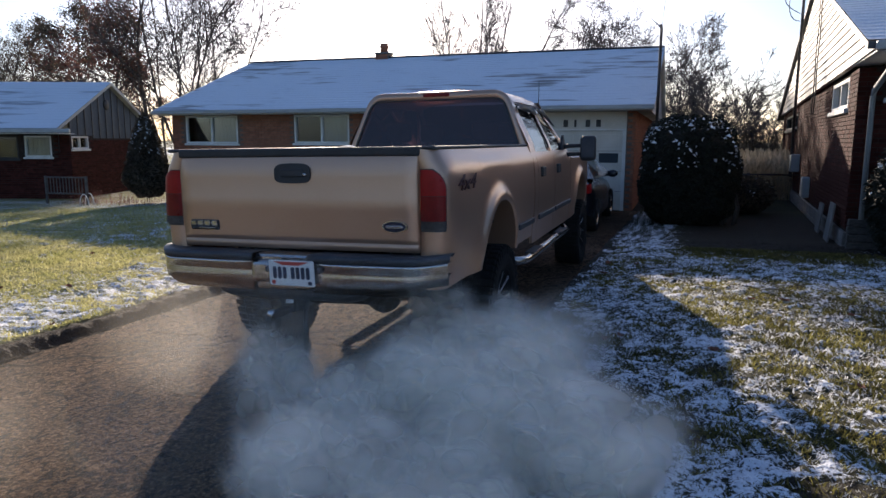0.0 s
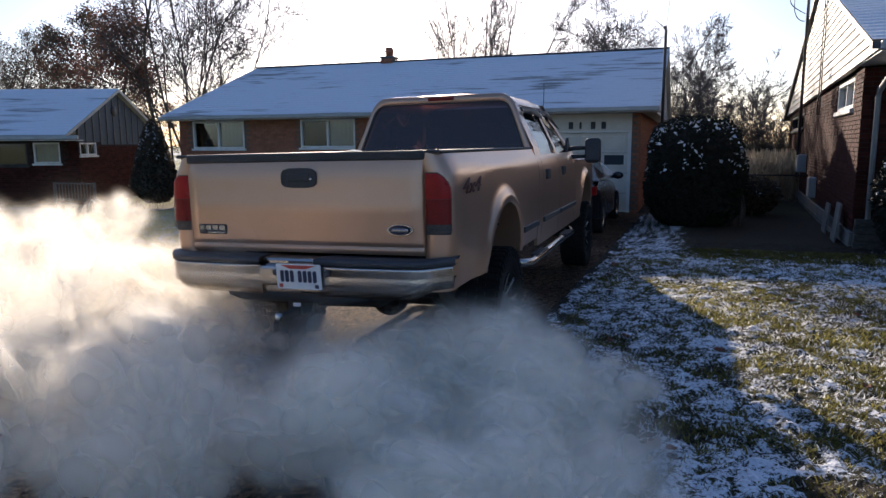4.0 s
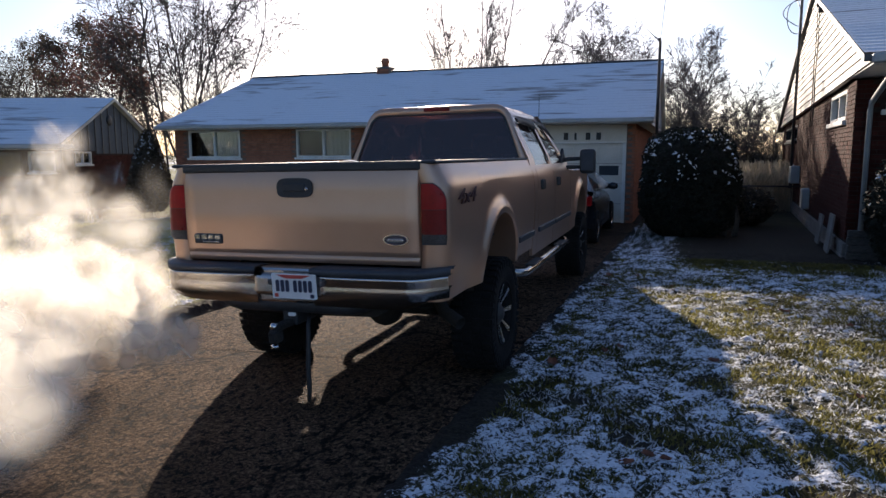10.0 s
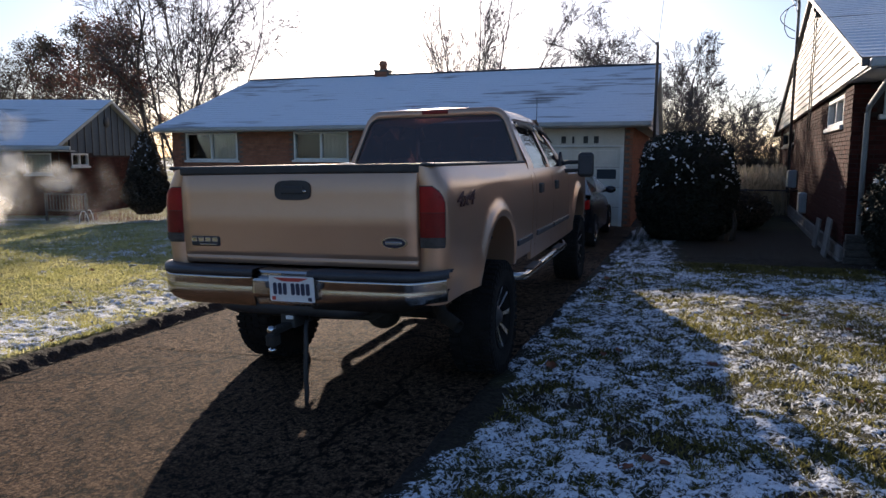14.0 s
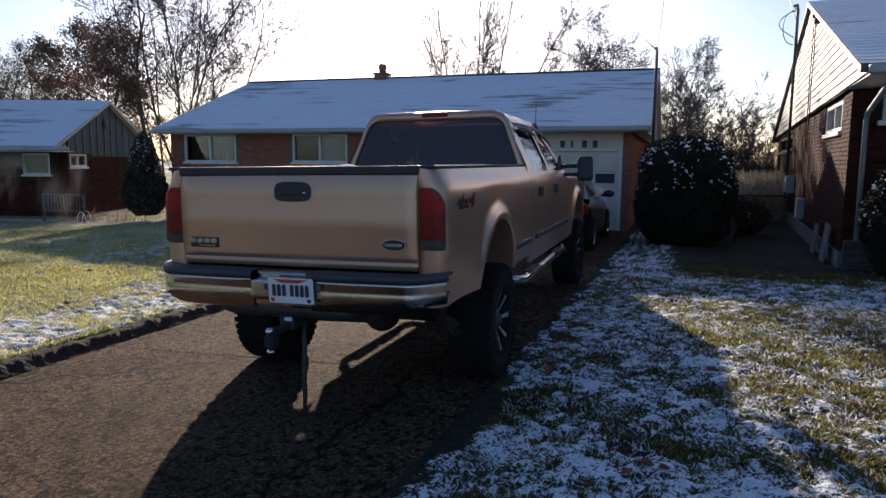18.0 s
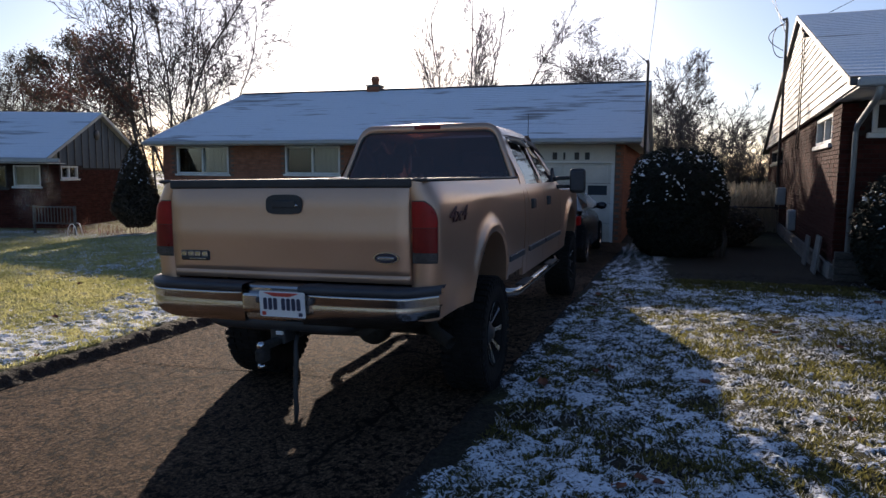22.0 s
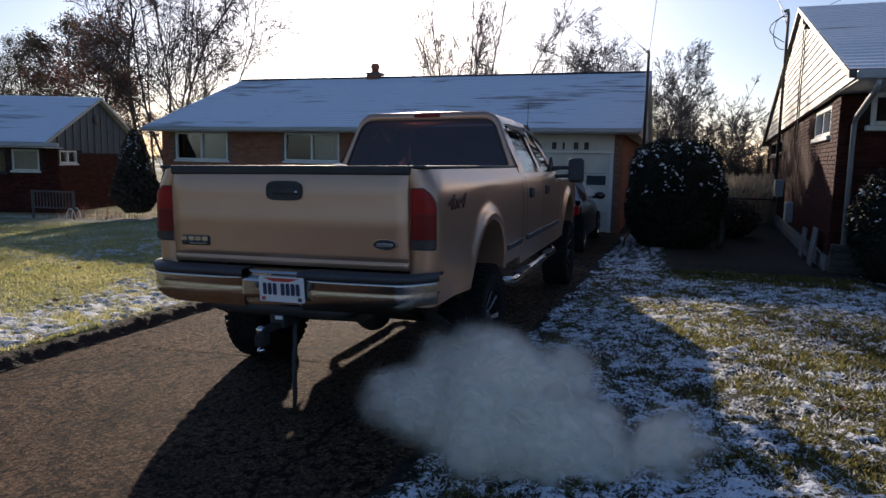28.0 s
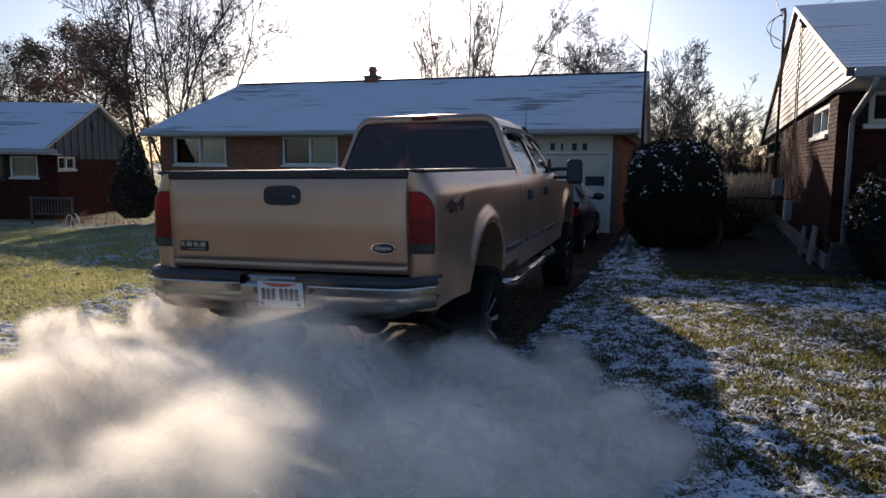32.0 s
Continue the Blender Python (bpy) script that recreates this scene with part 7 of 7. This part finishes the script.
def puff_mesh(seed, mat, flakes=26):
    """A soft billow of radius 1: many small bowl-shaped flakes scattered through a ball."""
    rng = random.Random(seed)
    verts, faces, uvs = [], [], []
    for k in range(flakes):
        while True:
            c = Vector((rng.uniform(-1, 1), rng.uniform(-1, 1), rng.uniform(-1, 1)))
            if c.length < 1:
                break
        c *= 0.62
        n = Vector((rng.gauss(0, 0.3), -1.0, rng.gauss(0.2, 0.3))).normalized()
        u = n.orthogonal().normalized()
        v = n.cross(u)
        r, bend, k0 = rng.uniform(0.38, 0.62), rng.uniform(-0.09, 0.09), len(verts)
        verts.append(c)
        uvs.append((0.0, 0.0))
        for q in (0.55, 1.0):
            for j in range(9):
                a = 2 * math.pi * j / 9
                verts.append(c + (u * math.cos(a) + v * math.sin(a)) * r * q + n * bend * r * q * q)
                uvs.append((q * math.cos(a), q * math.sin(a)))
        for j in range(9):
            e, f = k0 + 1 + j, k0 + 1 + (j + 1) % 9
            faces += [(k0, e, f), (e, e + 9, f + 9, f)]
    me = bpy.data.meshes.new("billow")
    me.from_pydata(verts, [], faces)
    lay = me.uv_layers.new(name="flake")
    for lp in me.loops:
        lay.data[lp.index].uv = uvs[lp.vertex_index]
    me.polygons.foreach_set("use_smooth", [True] * len(me.polygons))
    me.materials.append(mat)
    return me


SMOKE_DENSE = smoke_material("thick_exhaust", 0.38)
SMOKE_THIN = smoke_material("thin_exhaust", 0.14)
SMOKE_FAINT = smoke_material("faint_exhaust", 0.03)
SMOKE = thing("exhaust_smoke", "billowing pale exhaust smoke drifting from the tailpipe", "smoke")

# seconds since leaving the pipe, and the middle of the plume then
FIRST = [(0.0, (0.95, 0.75, 0.24)), (0.5, (1.32, 0.25, 0.24)), (1.1, (1.42, -0.30, 0.26)), (1.8, (1.05, -0.62, 0.28)), (2.5, (0.25, -0.66, 0.30)), (3.2, (-0.65, -0.42, 0.33)), (4.1, (-1.45, 0.0, 0.38)), (5.2, (-2.5, 0.45, 0.46))]
PLUME = FIRST + [(6.6, (-4.6, 1.1, 0.7)), (8.4, (-8.5, 2.6, 0.9)), (12, (-18, 6, 1.4)), (20, (-40, 14, 3.0)), (45, (-90, 32, 9))]

# thin smoke hangs longer over the lawn
LAGGING = FIRST + [(6.6, (-3.8, 1.7, 0.7)), (8.4, (-6.2, 3.6, 0.8)), (12, (-12, 7.5, 1.0)), (15, (-16, 10, 1.2)), (20, (-24, 13, 1.8)), (45, (-70, 28, 9))]

# low smoke rolls on towards the street before it turns away
NEAR = FIRST[:2] + [(1.1, (1.46, -0.55, 0.24)), (1.8, (1.15, -1.30, 0.24)), (2.5, (0.40, -1.62, 0.30)), (3.2, (-0.45, -1.40, 0.42)), (4.1, (-1.15, -1.0, 0.50)), (5.2, (-2.0, -0.5, 0.55)), (6.6, (-3.8, 0.2, 0.6))] + PLUME[9:]

# some of it rolls up before the street and climbs into the sun
CLOSE = FIRST[:1] + [(0.5, (1.36, 0.2, 0.20)), (1.1, (1.60, -0.5, 0.22)), (1.8, (1.55, -1.25, 0.26)), (2.4, (1.26, -1.95, 0.55)), (3.0, (0.90, -2.15, 0.72)), (3.8, (0.28, -2.2, 0.72)), (5.0, (-0.6, -1.9, 0.66)), (7.0, (-2.6, -1.2, 0.8)), (45, (-70, 20, 9))]

# and some of the first burst climbs late, further over the drive
HIGH = CLOSE[:3] + [(1.8, (1.50, -1.25, 0.24)), (2.4, (1.15, -1.9, 0.30)), (3.0, (0.75, -2.15, 0.42)), (3.6, (0.35, -2.3, 0.72)), (4.4, (-0.2, -2.2, 0.80)), (5.5, (-1.2, -1.6, 0.80)), (7.0, (-3.0, -0.8, 0.8)), (45, (-70, 20, 9))]

# the first of the second burst stays behind the truck
SLOW = [(a if a < 1.2 else 1.2 + (a - 1.2) * 1.7, p) for a, p in PLUME]

# some of the second burst first spreads over the lawn
WIDE = FIRST[:1] + [(0.5, (1.45, 0.25, 0.16)), (1.1, (1.68, -0.15, 0.16)), (1.9, (1.78, -0.70, 0.17)), (3.0, (1.75, -1.15, 0.18)), (4.2, (1.5, -1.5, 0.22)), (5.4, (0.6, -1.6, 0.36)), (7.0, (-1.2, -1.0, 0.5)), (9.0, (-4, 0.2, 0.7)), (45, (-70, 28, 9))]


def billows():
    rng = random.Random(77)
    dense = [puff_mesh(k, SMOKE_DENSE) for k in range(4)]
    faint = [puff_mesh(20 + k, SMOKE_FAINT) for k in range(2)]
    thin = [puff_mesh(10 + k, SMOKE_THIN) for k in range(3)]
    out = []

    def add(te, r, wide, lift, slow, mesh, course=PLUME):
        ob = new("billow", mesh)
        ob.parent = SMOKE
        ob.scale = (r, r, r * rng.uniform(0.68, 0.9))
        off = Vector((rng.gauss(0, 1), rng.gauss(0, 1), abs(rng.gauss(0, 0.7))))
        turn = [rng.uniform(-14, 14), rng.uniform(-25, 25), rng.uniform(-16, 16)]
        spin = [rng.uniform(-3, 3), rng.uniform(-7, 7), rng.uniform(-3, 3)]
        rows = []

        def at(age):
            for (a, p), (b, q) in zip(course, course[1:]):
                if age <= b:
                    break
            p = Vector(p).lerp(Vector(q), min(1.0, (age - a) / (b - a)))
            grow = min(1.0, 0.25 + age / 2.0) * wide + 0.10 * max(0, age - 4)
            p = p + Vector((off.x * grow, off.y * grow * 1.15, off.z * grow * 0.35 + lift * age))
            p.z = max(p.z, 0.40 * r)
            return p

        def row(t, p):
            age = t - te
            rows.append((t, pose(*p, *[a + s * max(0, min(age, 9)) for a, s in zip(turn, spin)])))
        ages = [0.0, 0.4, 0.9, 1.5, 2.2, 3.0, 4.0, 5.4, 7.5, 10.5, 15, 22, 30]
        buried = Vector((0.92, 0.72, -0.75))
        if te > 0.25:
            row(0.0, buried)
            row(te - 0.2, buried)
        else:
            row(0.0, at((0 - te) / slow))
        for a in ages:
            t = te + a * slow
            if 0.05 < t < 31.9:
                row(t, at(a))
        row(32.0, at(max(0, 32.0 - te) / slow) if te < 32 else buried)
        out.append((ob, rows))

    t = -2.5
    k = 0
    while t < 4.75:
        late = max(0.0, t - 2.2)
        add(t, rng.uniform(0.30, 0.52), 0.33, rng.uniform(0.0, 0.025), rng.uniform(0.94, 1.06) + 0.08 * late, dense[rng.randrange(4)], (PLUME, NEAR, PLUME, HIGH if t < 1.0 or k % 8 == 7 else NEAR)[k % 4])
        if t > 2.6:
            add(t, rng.uniform(0.34, 0.52), 0.36, rng.uniform(0.0, 0.02), rng.uniform(0.98, 1.1) + 0.08 * late, dense[rng.randrange(4)], NEAR)
        k += 1
        t += 0.055
    t = -0.6
    while t < 4.0:
        add(t, rng.uniform(0.45, 0.7), 0.42, rng.uniform(0.0, 0.04), rng.uniform(0.85, 1.05), thin[rng.randrange(3)], LAGGING)
        t += 0.26
    for k in range(6):
        add(rng.uniform(-6.5, -4.0), rng.uniform(0.8, 1.3), 0.6, -0.03, rng.uniform(1.5, 2.1), faint[rng.randrange(2)], LAGGING)
    t = 26.4
    k = 0
    while t < 31.9:
        add(t, rng.uniform(0.28, 0.48), 0.32, rng.uniform(-0.01, 0.02), rng.uniform(0.92, 1.06), dense[rng.randrange(4)], (WIDE, SLOW, SLOW)[k % 3])
        if t < 27.7:
            add(t, rng.uniform(0.24, 0.40), 0.30, 0.0, rng.uniform(1.0, 1.1), dense[rng.randrange(4)], (WIDE, SLOW)[k % 2])
        else:
            add(t, rng.uniform(0.28, 0.44), 0.25, rng.uniform(0.0, 0.02), rng.uniform(0.92, 1.05), dense[rng.randrange(4)], CLOSE)
            if t < 29.2:
                add(t, rng.uniform(0.30, 0.46), 0.30, rng.uniform(0.0, 0.02), rng.uniform(0.88, 1.0), dense[rng.randrange(4)], CLOSE)
        t += 0.065
        k += 1
    return out


BILLOWS = billows()


def motions():
    for ob, rows in BILLOWS:
        walk(ob, rows)


motions()
